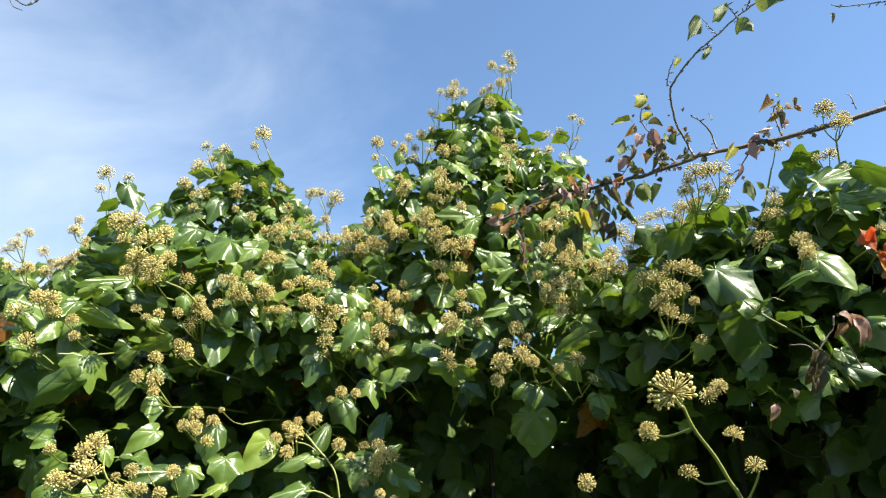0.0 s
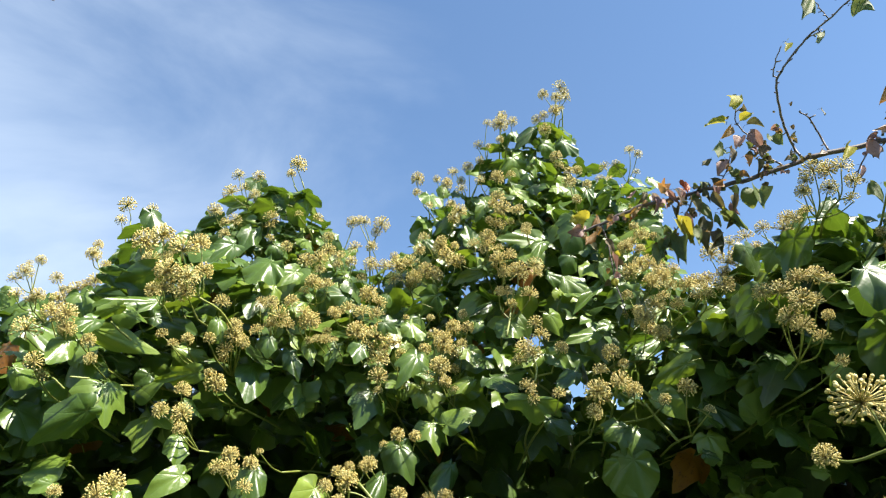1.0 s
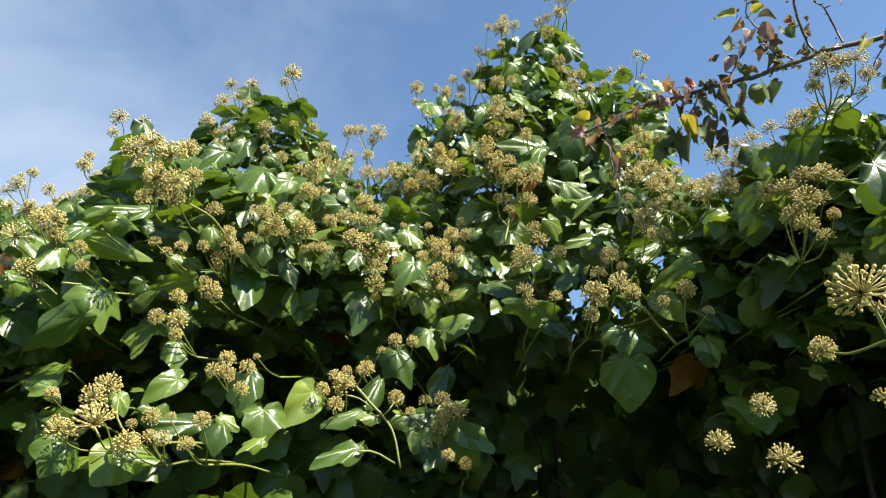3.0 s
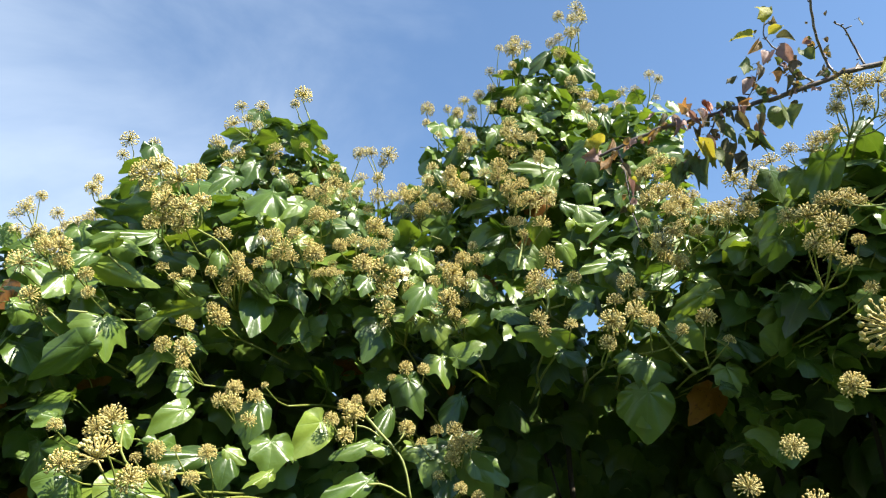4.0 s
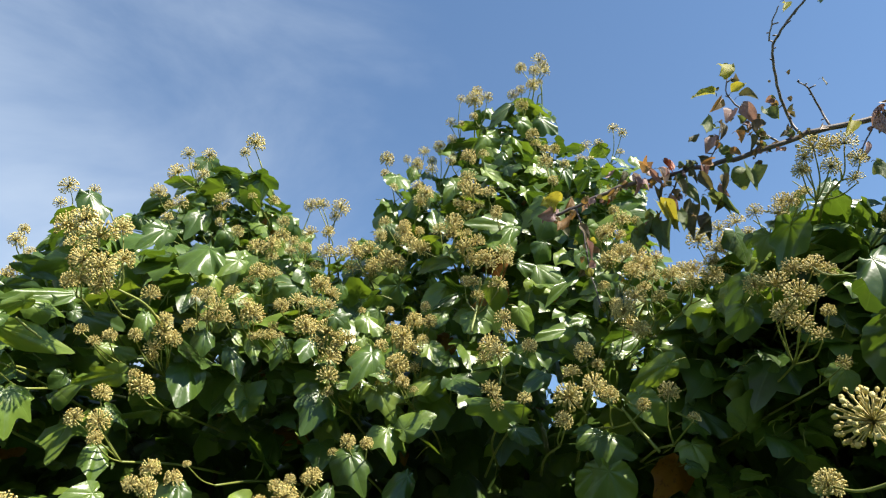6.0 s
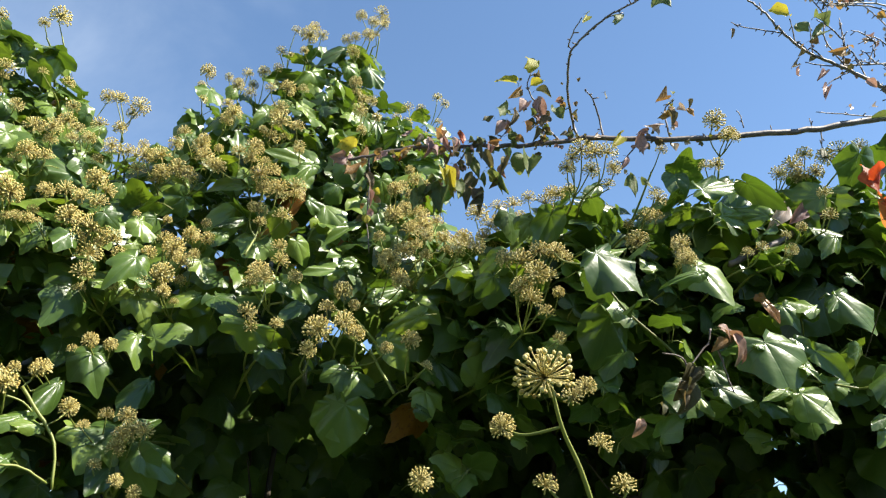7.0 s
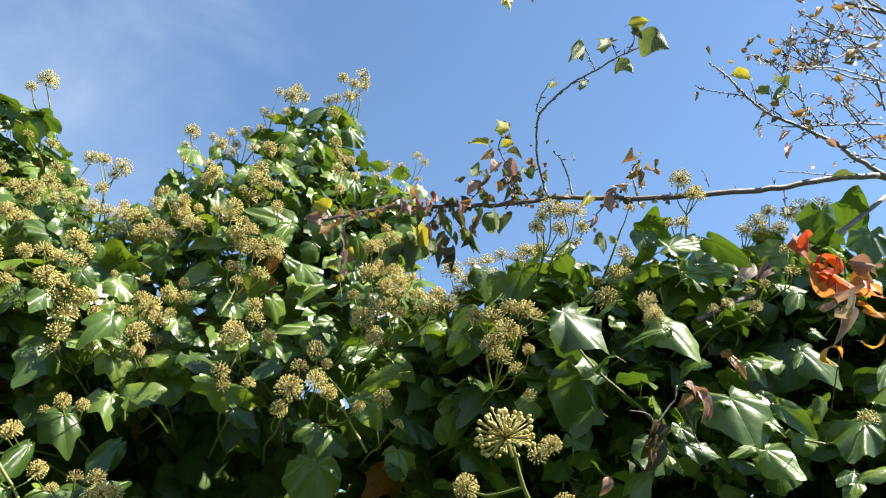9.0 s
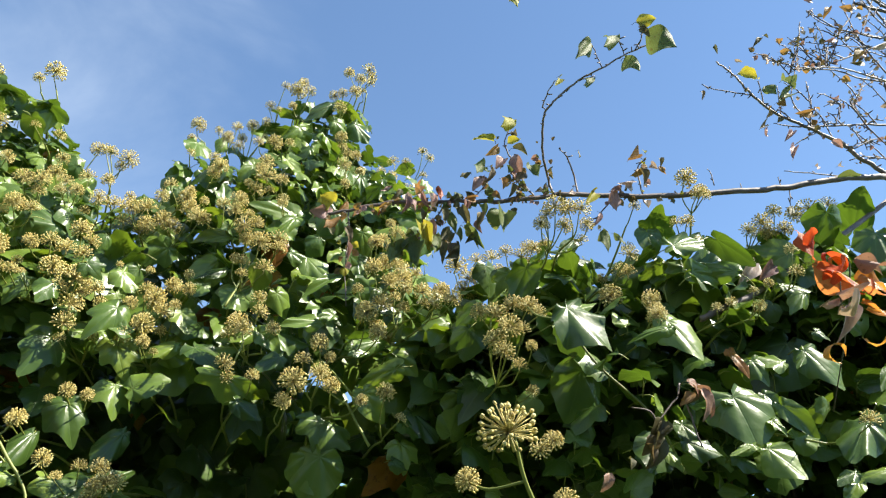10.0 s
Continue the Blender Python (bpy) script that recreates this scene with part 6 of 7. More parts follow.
twig_at("twig", 0.0014, 0.0009, (0.881, 0.990, 2.522), (0.896, 0.990, 2.561), (0.911, 0.990, 2.601), (0.911, 0.990, 2.611))
twig_at("twig", 0.0019, 0.0015, (1.043, 0.980, 2.539), (1.042, 0.980, 2.509), (1.039, 0.980, 2.478))
twig_at("twig", 0.001, 0.0006, (0.901, 0.990, 2.444), (0.904, 0.990, 2.473), (0.904, 0.990, 2.502))
twig_at("twig", 0.001, 0.0006, (0.918, 0.960, 2.412), (0.922, 0.960, 2.429), (0.929, 0.960, 2.445))
twig_at("twig", 0.0009, 0.0006, (0.946, 0.980, 2.556), (0.946, 0.980, 2.585), (0.947, 0.980, 2.617), (0.938, 0.980, 2.641))
twig_at("twig", 0.0012, 0.0007, (1.042, 1.000, 2.396), (1.013, 1.000, 2.396), (0.987, 1.000, 2.387))
twig_at("twig", 0.001, 0.0006, (1.065, 0.970, 2.739), (1.037, 0.970, 2.676), (1.012, 0.970, 2.627))
twig_at("twig", 0.0011, 0.0007, (1.113, 1.000, 2.623), (1.089, 1.000, 2.629), (1.050, 1.000, 2.631), (1.015, 1.000, 2.617))
tree_leaf_at((0.421, 1.013, 2.159), (0.442, 1.003, 2.162), 0.026, TREE_GREEN)
tree_leaf_at((0.444, 1.012, 2.171), (0.438, 1.002, 2.137), 0.022, TREE_GREEN)
tree_leaf_at((0.341, 1.020, 2.115), (0.341, 1.010, 2.072), 0.020, TREE_GREEN)
tree_leaf_at((0.317, 1.023, 2.104), (0.313, 1.013, 2.074), 0.016, TREE_GREEN)
tree_leaf_at((0.351, 1.019, 2.136), (0.355, 1.009, 2.100), 0.017, TREE_YELLOW)
tree_leaf_at((0.375, 1.017, 2.120), (0.381, 1.009, 2.093), 0.020, TREE_BROWN)
tree_leaf_at((0.397, 1.015, 2.147), (0.414, 1.005, 2.114), 0.011, TREE_YELLOW)
tree_leaf_at((0.383, 1.017, 2.110), (0.372, 1.009, 2.088), 0.016, TREE_BROWN)
tree_leaf_at((0.362, 1.018, 2.126), (0.362, 1.008, 2.094), 0.015, TREE_GREEN)
tree_leaf_at((0.409, 1.015, 2.134), (0.396, 1.007, 2.117), 0.010, TREE_BROWN)
tree_leaf_at((0.389, 1.016, 2.171), (0.397, 1.007, 2.141), 0.014, TREE_BROWN)
tree_leaf_at((0.414, 1.015, 2.167), (0.408, 1.006, 2.138), 0.011, TREE_BROWN)
tree_leaf_at((0.448, 1.012, 2.322), (0.430, 1.002, 2.295), 0.020, TREE_YELLOW)
tree_leaf_at((0.423, 1.014, 2.282), (0.394, 1.004, 2.270), 0.012, TREE_YELLOW)
tree_leaf_at((0.441, 1.012, 2.279), (0.456, 1.002, 2.284), 0.012, TREE_YELLOW)
tree_leaf_at((0.429, 1.013, 2.271), (0.416, 1.005, 2.248), 0.014, TREE_ORANGE)
tree_leaf_at((0.449, 1.011, 2.273), (0.471, 1.002, 2.265), 0.016, TREE_BROWN)
tree_leaf_at((0.450, 1.011, 2.260), (0.456, 1.003, 2.228), 0.020, TREE_PURPLE)
tree_leaf_at((0.439, 1.013, 2.254), (0.425, 1.005, 2.234), 0.018, TREE_PURPLE)
tree_leaf_at((0.410, 1.015, 2.248), (0.403, 1.005, 2.217), 0.013, TREE_GREEN)
tree_leaf_at((0.421, 1.013, 2.237), (0.423, 1.005, 2.210), 0.012, TREE_BROWN)
tree_leaf_at((0.472, 1.010, 2.251), (0.480, 1.000, 2.228), 0.017, TREE_GREEN)
tree_leaf_at((0.465, 1.011, 2.237), (0.451, 1.003, 2.210), 0.017, TREE_BROWN)
tree_leaf_at((0.396, 1.016, 2.224), (0.380, 1.008, 2.211), 0.010, TREE_BROWN)
tree_leaf_at((0.411, 1.015, 2.218), (0.398, 1.007, 2.198), 0.015, TREE_PURPLE)
tree_leaf_at((0.436, 1.012, 2.222), (0.440, 1.004, 2.203), 0.013, TREE_ORANGE)
tree_leaf_at((0.451, 1.012, 2.216), (0.447, 1.004, 2.189), 0.009, TREE_BROWN)
tree_leaf_at((0.491, 1.009, 2.215), (0.479, 1.001, 2.210), 0.008, TREE_BROWN)
tree_leaf_at((0.426, 1.013, 2.198), (0.433, 1.005, 2.189), 0.011, TREE_ORANGE)
tree_leaf_at((0.406, 1.016, 2.189), (0.388, 1.007, 2.176), 0.011, TREE_ORANGE)
tree_leaf_at((0.357, 1.019, 2.182), (0.351, 1.010, 2.162), 0.014, TREE_PURPLE)
tree_leaf_at((0.330, 1.020, 2.169), (0.337, 1.012, 2.150), 0.012, TREE_PURPLE)
tree_leaf_at((0.360, 1.018, 2.191), (0.361, 1.010, 2.172), 0.007, TREE_RED)
tree_leaf_at((0.332, 1.020, 2.190), (0.337, 1.012, 2.175), 0.012, TREE_ORANGE)
tree_leaf_at((0.323, 1.021, 2.172), (0.325, 1.013, 2.144), 0.010, TREE_PURPLE)
tree_leaf_at((0.230, 1.031, 2.137), (0.213, 1.023, 2.125), 0.020, TREE_PURPLE)
tree_leaf_at((0.237, 1.030, 2.150), (0.221, 1.020, 2.150), 0.023, TREE_YELLOW)
tree_leaf_at((0.262, 1.027, 2.145), (0.269, 1.018, 2.148), 0.009, TREE_ORANGE)
tree_leaf_at((0.304, 1.024, 2.161), (0.296, 1.015, 2.147), 0.008, TREE_ORANGE)
tree_leaf_at((0.257, 1.027, 2.117), (0.269, 1.019, 2.096), 0.012, TREE_BROWN)
tree_leaf_at((0.248, 1.030, 2.132), (0.230, 1.022, 2.105), 0.014, TREE_ORANGE)
tree_leaf_at((0.263, 1.028, 2.096), (0.265, 1.020, 2.067), 0.007, TREE_PURPLE)
tree_leaf_at((0.237, 1.029, 2.114), (0.245, 1.021, 2.099), 0.011, TREE_BROWN)
tree_leaf_at((0.579, 1.000, 2.229), (0.579, 0.992, 2.194), 0.019, TREE_PURPLE)
tree_leaf_at((0.591, 1.000, 2.236), (0.571, 0.992, 2.222), 0.011, TREE_PURPLE)
tree_leaf_at((0.563, 1.002, 2.192), (0.553, 0.994, 2.161), 0.008, TREE_PURPLE)
tree_leaf_at((0.565, 1.001, 2.167), (0.570, 0.991, 2.136), 0.015, TREE_GREEN)
tree_leaf_at((0.579, 0.999, 2.164), (0.590, 0.989, 2.145), 0.007, TREE_GREEN)
tree_leaf_at((0.610, 0.977, 2.274), (0.583, 0.969, 2.254), 0.013, TREE_ORANGE)
tree_leaf_at((0.627, 0.997, 2.274), (0.602, 0.989, 2.251), 0.012, TREE_ORANGE)
tree_leaf_at((0.619, 0.996, 2.271), (0.625, 0.987, 2.245), 0.016, TREE_BROWN)
tree_leaf_at((0.646, 0.993, 2.281), (0.650, 0.985, 2.263), 0.009, TREE_ORANGE)
tree_leaf_at((0.607, 0.999, 2.252), (0.580, 0.991, 2.235), 0.007, TREE_PALE)
tree_leaf_at((0.600, 0.998, 2.246), (0.603, 0.989, 2.228), 0.011, TREE_PALE)
tree_leaf_at((0.635, 0.995, 2.284), (0.636, 0.986, 2.270), 0.012, TREE_PALE)
tree_leaf_at((0.639, 0.979, 2.282), (0.636, 0.971, 2.264), 0.008, TREE_BROWN)
tree_leaf_at((0.557, 1.003, 2.226), (0.540, 0.993, 2.194), 0.012, TREE_YELLOW)
tree_leaf_at((0.523, 0.973, 2.259), (0.523, 0.965, 2.242), 0.007, TREE_BROWN)
tree_leaf_at((0.497, 0.870, 2.336), (0.478, 0.860, 2.297), 0.020, TREE_GREEN)
tree_leaf_at((0.526, 0.861, 2.349), (0.506, 0.851, 2.313), 0.017, TREE_GREEN)
tree_leaf_at((0.552, 0.858, 2.378), (0.573, 0.848, 2.382), 0.018, TREE_YELLOW)
tree_leaf_at((0.555, 0.858, 2.367), (0.565, 0.850, 2.355), 0.013, TREE_BROWN)
tree_leaf_at((0.558, 0.858, 2.380), (0.559, 0.850, 2.359), 0.011, TREE_BROWN)
tree_leaf_at((0.565, 0.858, 2.363), (0.598, 0.848, 2.344), 0.034, TREE_GREEN)
tree_leaf_at((0.546, 0.883, 2.339), (0.562, 0.873, 2.316), 0.022, TREE_GREEN)
tree_leaf_at((0.513, 0.901, 2.314), (0.497, 0.891, 2.287), 0.010, TREE_GREEN)
tree_leaf_at((0.470, 0.901, 2.302), (0.461, 0.891, 2.276), 0.007, TREE_YELLOW)
tree_leaf_at((0.780, 0.982, 2.478), (0.809, 0.972, 2.471), 0.020, TREE_YELLOW)
tree_leaf_at((0.780, 0.983, 2.508), (0.787, 0.975, 2.499), 0.006, TREE_PALE)
tree_leaf_at((0.832, 0.981, 2.571), (0.813, 0.973, 2.549), 0.009, TREE_BROWN)
tree_leaf_at((0.837, 0.980, 2.577), (0.837, 0.971, 2.567), 0.007, TREE_BROWN)
tree_leaf_at((0.751, 0.986, 2.533), (0.747, 0.978, 2.513), 0.007, TREE_BROWN)
tree_leaf_at((0.721, 0.988, 2.433), (0.719, 0.980, 2.414), 0.007, TREE_BROWN)
tree_leaf_at((0.833, 0.979, 2.526), (0.827, 0.971, 2.502), 0.013, TREE_ORANGE)
tree_leaf_at((0.858, 0.977, 2.544), (0.872, 0.968, 2.545), 0.014, TREE_ORANGE)
tree_leaf_at((0.862, 0.978, 2.533), (0.843, 0.969, 2.508), 0.011, TREE_BROWN)
tree_leaf_at((0.892, 0.976, 2.572), (0.877, 0.967, 2.565), 0.010, TREE_BROWN)
tree_leaf_at((0.833, 0.977, 2.433), (0.844, 0.969, 2.424), 0.018, TREE_ORANGE)
tree_leaf_at((0.818, 0.979, 2.419), (0.816, 0.971, 2.398), 0.013, TREE_ORANGE)
tree_leaf_at((0.885, 0.974, 2.428), (0.859, 0.966, 2.409), 0.016, TREE_ORANGE)
tree_leaf_at((0.809, 0.980, 2.386), (0.789, 0.972, 2.366), 0.012, TREE_BROWN)
tree_leaf_at((0.807, 0.979, 2.379), (0.804, 0.971, 2.355), 0.014, TREE_PURPLE)
tree_leaf_at((0.850, 0.976, 2.383), (0.828, 0.968, 2.358), 0.011, TREE_PURPLE)
tree_leaf_at((0.846, 0.976, 2.356), (0.830, 0.967, 2.319), 0.012, TREE_PURPLE)
tree_leaf_at((0.906, 0.969, 2.376), (0.914, 0.961, 2.360), 0.014, TREE_PURPLE)
tree_leaf_at((0.870, 0.972, 2.324), (0.869, 0.964, 2.314), 0.009, TREE_PALE)
tree_leaf_at((0.904, 0.969, 2.330), (0.903, 0.961, 2.324), 0.009, TREE_PALE)
tree_leaf_at((0.972, 0.969, 2.635), (0.973, 0.961, 2.616), 0.014, TREE_ORANGE)
tree_leaf_at((0.967, 0.971, 2.677), (0.947, 0.963, 2.649), 0.012, TREE_ORANGE)
tree_leaf_at((1.011, 0.968, 2.694), (1.008, 0.960, 2.672), 0.011, TREE_PALE)
tree_leaf_at((1.017, 0.968, 2.675), (1.010, 0.960, 2.647), 0.011, TREE_BROWN)
tree_leaf_at((1.005, 0.968, 2.586), (0.975, 0.960, 2.558), 0.016, TREE_ORANGE)
tree_leaf_at((0.951, 0.968, 2.509), (0.958, 0.960, 2.499), 0.014, TREE_ORANGE)
tree_leaf_at((0.929, 0.973, 2.593), (0.910, 0.965, 2.568), 0.010, TREE_BROWN)
tree_leaf_at((0.960, 0.971, 2.600), (0.936, 0.963, 2.579), 0.010, TREE_PURPLE)
tree_leaf_at((0.987, 0.969, 2.613), (0.966, 0.961, 2.587), 0.009, TREE_BROWN)
tree_leaf_at((0.822, 0.976, 2.246), (0.811, 0.968, 2.223), 0.011, TREE_BROWN)
tree_leaf_at((0.898, 0.968, 2.309), (0.925, 0.958, 2.310), 0.011, TREE_GREEN)
tree_leaf_at((1.059, 0.968, 2.615), (1.029, 0.960, 2.592), 0.011, TREE_PALE)
tree_leaf_at((0.821, 0.979, 2.464), (0.830, 0.969, 2.446), 0.020, TREE_GREEN)
tree_leaf_at((0.851, 0.976, 2.482), (0.858, 0.966, 2.458), 0.020, TREE_GREEN)
tree_leaf_at((0.857, 0.977, 2.461), (0.830, 0.967, 2.428), 0.017, TREE_GREEN)
tree_leaf_at((0.888, 0.974, 2.513), (0.902, 0.965, 2.514), 0.013, TREE_ORANGE)
tree_leaf_at((1.008, 0.969, 2.680), (0.985, 0.961, 2.680), 0.015, TREE_ORANGE)
tree_leaf_at((0.939, 0.974, 2.684), (0.924, 0.966, 2.680), 0.012, TREE_PURPLE)
tree_leaf_at((0.450, 1.012, 2.565), (0.430, 1.004, 2.545), 0.013, TREE_PALE)
tree_leaf_at((0.423, 0.858, 2.385), (0.428, 0.850, 2.369), 0.008, TREE_BROWN)
tree_leaf_at((0.432, 1.012, 2.569), (0.443, 1.002, 2.536), 0.012, TREE_YELLOW)
tree_leaf_at((0.998, 0.968, 2.559), (0.969, 0.960, 2.537), 0.010, TREE_BROWN)
tree_leaf_at((0.335, 1.024, 2.119), (0.338, 1.016, 2.073), 0.021, TREE_GREEN)
tree_leaf_at((0.330, 1.029, 2.114), (0.317, 1.021, 2.083), 0.014, TREE_GREEN)
tree_leaf_at((0.345, 1.024, 2.141), (0.356, 1.016, 2.098), 0.017, TREE_YELLOW)
tree_leaf_at((0.382, 1.034, 2.144), (0.371, 1.026, 2.089), 0.023, TREE_BROWN)
tree_leaf_at((0.388, 1.024, 2.123), (0.387, 1.016, 2.085), 0.013, TREE_BROWN)
tree_leaf_at((0.395, 1.019, 2.143), (0.419, 1.011, 2.113), 0.011, TREE_GREEN)
tree_leaf_at((0.390, 1.024, 2.145), (0.392, 1.016, 2.121), 0.007, TREE_GREEN)
tree_leaf_at((0.411, 1.024, 2.161), (0.414, 1.016, 2.137), 0.009, TREE_PURPLE)
tree_leaf_at((0.355, 1.024, 2.148), (0.364, 1.016, 2.108), 0.010, TREE_PURPLE)
tree_leaf_at((0.349, 1.034, 2.164), (0.345, 1.026, 2.137), 0.010, TREE_BROWN)
tree_leaf_at((0.364, 1.024, 2.171), (0.373, 1.016, 2.139), 0.012, TREE_BROWN)
tree_leaf_at((0.376, 1.034, 2.174), (0.388, 1.026, 2.139), 0.013, TREE_GREEN)
tree_leaf_at((0.359, 1.034, 2.204), (0.365, 1.026, 2.181), 0.007, TREE_RED)
tree_leaf_at((0.350, 1.029, 2.188), (0.358, 1.021, 2.158), 0.013, TREE_PALE)
tree_leaf_at((0.323, 1.034, 2.186), (0.332, 1.026, 2.157), 0.012, TREE_PALE)
tree_leaf_at((0.331, 1.034, 2.201), (0.344, 1.026, 2.176), 0.013, TREE_ORANGE)
tree_leaf_at((0.340, 1.024, 2.184), (0.348, 1.016, 2.156), 0.009, TREE_PURPLE)
tree_leaf_at((0.315, 1.039, 2.193), (0.309, 1.031, 2.172), 0.010, TREE_BROWN)
tree_leaf_at((0.303, 1.039, 2.195), (0.290, 1.031, 2.178), 0.007, TREE_PURPLE)
tree_leaf_at((0.237, 1.049, 2.167), (0.217, 1.041, 2.158), 0.018, TREE_YELLOW)
tree_leaf_at((0.236, 1.049, 2.152), (0.214, 1.041, 2.130), 0.019, TREE_PURPLE)
tree_leaf_at((0.252, 1.049, 2.166), (0.246, 1.041, 2.140), 0.012, TREE_ORANGE)
tree_leaf_at((0.269, 1.049, 2.166), (0.263, 1.041, 2.139), 0.010, TREE_ORANGE)
tree_leaf_at((0.298, 1.044, 2.171), (0.294, 1.036, 2.150), 0.007, TREE_RED)
tree_leaf_at((0.390, 1.029, 2.197), (0.374, 1.021, 2.180), 0.010, TREE_GREEN)
tree_leaf_at((0.406, 1.029, 2.196), (0.391, 1.021, 2.198), 0.010, TREE_BROWN)
tree_leaf_at((0.418, 1.024, 2.206), (0.431, 1.016, 2.193), 0.011, TREE_GREEN)
tree_leaf_at((0.383, 1.024, 2.184), (0.388, 1.016, 2.158), 0.010, TREE_BROWN)
tree_leaf_at((0.398, 1.024, 2.184), (0.392, 1.016, 2.156), 0.011, TREE_PURPLE)
tree_leaf_at((0.413, 1.024, 2.186), (0.420, 1.016, 2.165), 0.010, TREE_GREEN)

# fine twiglets of the crown
crown = [q for q in twig_points if q.x > 0.8 and q.z > 2.36]
for _ in range(85):
    p = tree_rng.choice(crown)
    q = p + Vector((tree_rng.uniform(-0.055, 0.03), tree_rng.uniform(-0.01, 0.01), tree_rng.uniform(-0.02, 0.055)))
    twig_at("twig", 0.0011, 0.0006, p, p.lerp(q, 0.5) + Vector((0, 0, 0.005)), q)
# loose small leaves crowding the twigs
for low, high, count, colours in (
    ((0.325, 1.005, 2.15), (0.50, 1.03, 2.225), 95, (TREE_BROWN, TREE_PURPLE, TREE_GREEN, TREE_ORANGE, TREE_BROWN)),
    ((0.22, 1.03, 2.10), (0.32, 1.05, 2.19), 50, (TREE_PURPLE, TREE_ORANGE, TREE_YELLOW, TREE_BROWN)),
    ((0.42, 0.98, 2.23), (0.46, 1.01, 2.30), 26, (TREE_BROWN, TREE_PURPLE, TREE_GREEN)),
    ((0.61, 0.98, 2.25), (0.66, 1.01, 2.30), 26, (TREE_ORANGE, TREE_PALE, TREE_BROWN, TREE_YELLOW)),
    ((0.57, 0.98, 2.16), (0.61, 1.01, 2.25), 9, (TREE_PURPLE, TREE_PALE)),
    ((0.82, 0.94, 2.38), (1.05, 1.03, 2.72), 190, (TREE_PURPLE, TREE_ORANGE, TREE_BROWN, TREE_PALE)),
):
    spots = [q for q in twig_points if all(a - 0.03 < v < b + 0.03 for v, a, b in zip(q, low, high))]
    for _ in range(count):
        p = tree_rng.choice(spots) + Vector([tree_rng.uniform(-0.006, 0.006) for _ in range(3)])
        d = Vector((tree_rng.uniform(-0.8, 0.8), tree_rng.uniform(-0.5, 0.3), tree_rng.uniform(-1.0, 0.5))).normalized()
        size = tree_rng.uniform(0.007, 0.017)
        tree_leaf_at(p + d * 0.004, p + d * size, size * tree_rng.uniform(0.5, 0.8), tree_rng.choice(colours))

# ---- red creeper leaves hanging close by ----
creeper = thing("creeper_shoot", (0.80, 0.92, 1.95), "curled red and orange autumn creeper leaves on a thin stem", "creeper")
keep_place(part("stem", tube_mesh("stem", smooth_line(((0.80, 0.95, 1.96), (0.66, 0.76, 1.95), (0.56, 0.64, 1.925), (0.52, 0.605, 1.90), (0.510, 0.60, 1.872)), 5), 0.0006, 0.0003, WOOD, 6), creeper), creeper)
CREEPER_SHAPES = {
    "flat": [leaf_shape("narrow", 300 + k, 0.2, 12, True) for k in range(4)],
    "rolled": [leaf_shape("rolled", 310 + k, 0.2, 12, True) for k in range(4)],
    "ring": [leaf_shape("ring", 320 + k, 0.0, 16, True) for k in range(2)],
    "dry": TREE_SHAPES[5:8],
}
creeper_rng = random.Random(8)


def creeper_leaf(owner, base, tip, width, colour, form):
    words = {"creeper_leaf": "curled red creeper leaf", "orange_creeper_leaf": "curled orange leaf", "bleached_leaf": "pale withered curled leaf", "brown_tree_leaf": "brown dried leaf", "withered_leaf": "pinkish brown withered leaf", "orange_tree_leaf": "orange dried leaf", "purple_tree_leaf": "purplish dried leaf"}[colour.name]
    mesh = shape_mesh("withered_leaf", creeper_rng.choice(CREEPER_SHAPES[form]), colour, SHOOT)
    ob = keep_place(part("leaf" if owner is creeper else "withered_leaf", mesh, owner, words), owner)
    facing = (0.0, -0.15, 1.0) if form == "ring" else (0.35, -0.65, 0.45) if form == "dry" else (creeper_rng.uniform(-0.4, 0.4), -0.8, creeper_rng.uniform(-0.2, 0.5))
    ob.matrix_basis = leaf_matrix(base, tip, width * 1.1, facing)


def dry_twig(r0, r1, *points):
    keep_place(part("dry_twig", tube_mesh("dry_twig", smooth_line(points, 4, 0.0008, creeper_rng), r0, r1, BARK, 6), ivy_right, "thin brown dry twig"), ivy_right)


creeper_leaf(creeper, (0.500, 0.602, 1.900), (0.495, 0.594, 1.911), 0.010, CREEPER, "flat")
creeper_leaf(creeper, (0.512, 0.602, 1.890), (0.539, 0.602, 1.896), 0.006, CREEPER, "ring")
creeper_leaf(creeper, (0.514, 0.602, 1.892), (0.531, 0.602, 1.896), 0.005, CREEPER_ORANGE, "ring")
creeper_leaf(creeper, (0.502, 0.602, 1.893), (0.519, 0.594, 1.877), 0.009, CREEPER, "flat")
creeper_leaf(creeper, (0.505, 0.602, 1.895), (0.511, 0.594, 1.882), 0.006, CREEPER, "rolled")
creeper_leaf(creeper, (0.526, 0.602, 1.889), (0.541, 0.594, 1.886), 0.012, CREEPER_ORANGE, "flat")
creeper_leaf(creeper, (0.527, 0.602, 1.902), (0.539, 0.594, 1.897), 0.006, WITHERED, "flat")
creeper_leaf(creeper, (0.514, 0.602, 1.878), (0.495, 0.594, 1.865), 0.004, WITHERED, "rolled")
creeper_leaf(creeper, (0.515, 0.602, 1.872), (0.505, 0.594, 1.848), 0.006, TREE_PALE, "flat")
creeper_leaf(creeper, (0.504, 0.602, 1.838), (0.481, 0.602, 1.834), 0.004, CREEPER_ORANGE, "ring")
creeper_leaf(creeper, (0.521, 0.602, 1.854), (0.517, 0.594, 1.841), 0.003, CREEPER_ORANGE, "rolled")
creeper_leaf(creeper, (0.525, 0.602, 1.876), (0.532, 0.594, 1.864), 0.006, CREEPER_ORANGE, "flat")
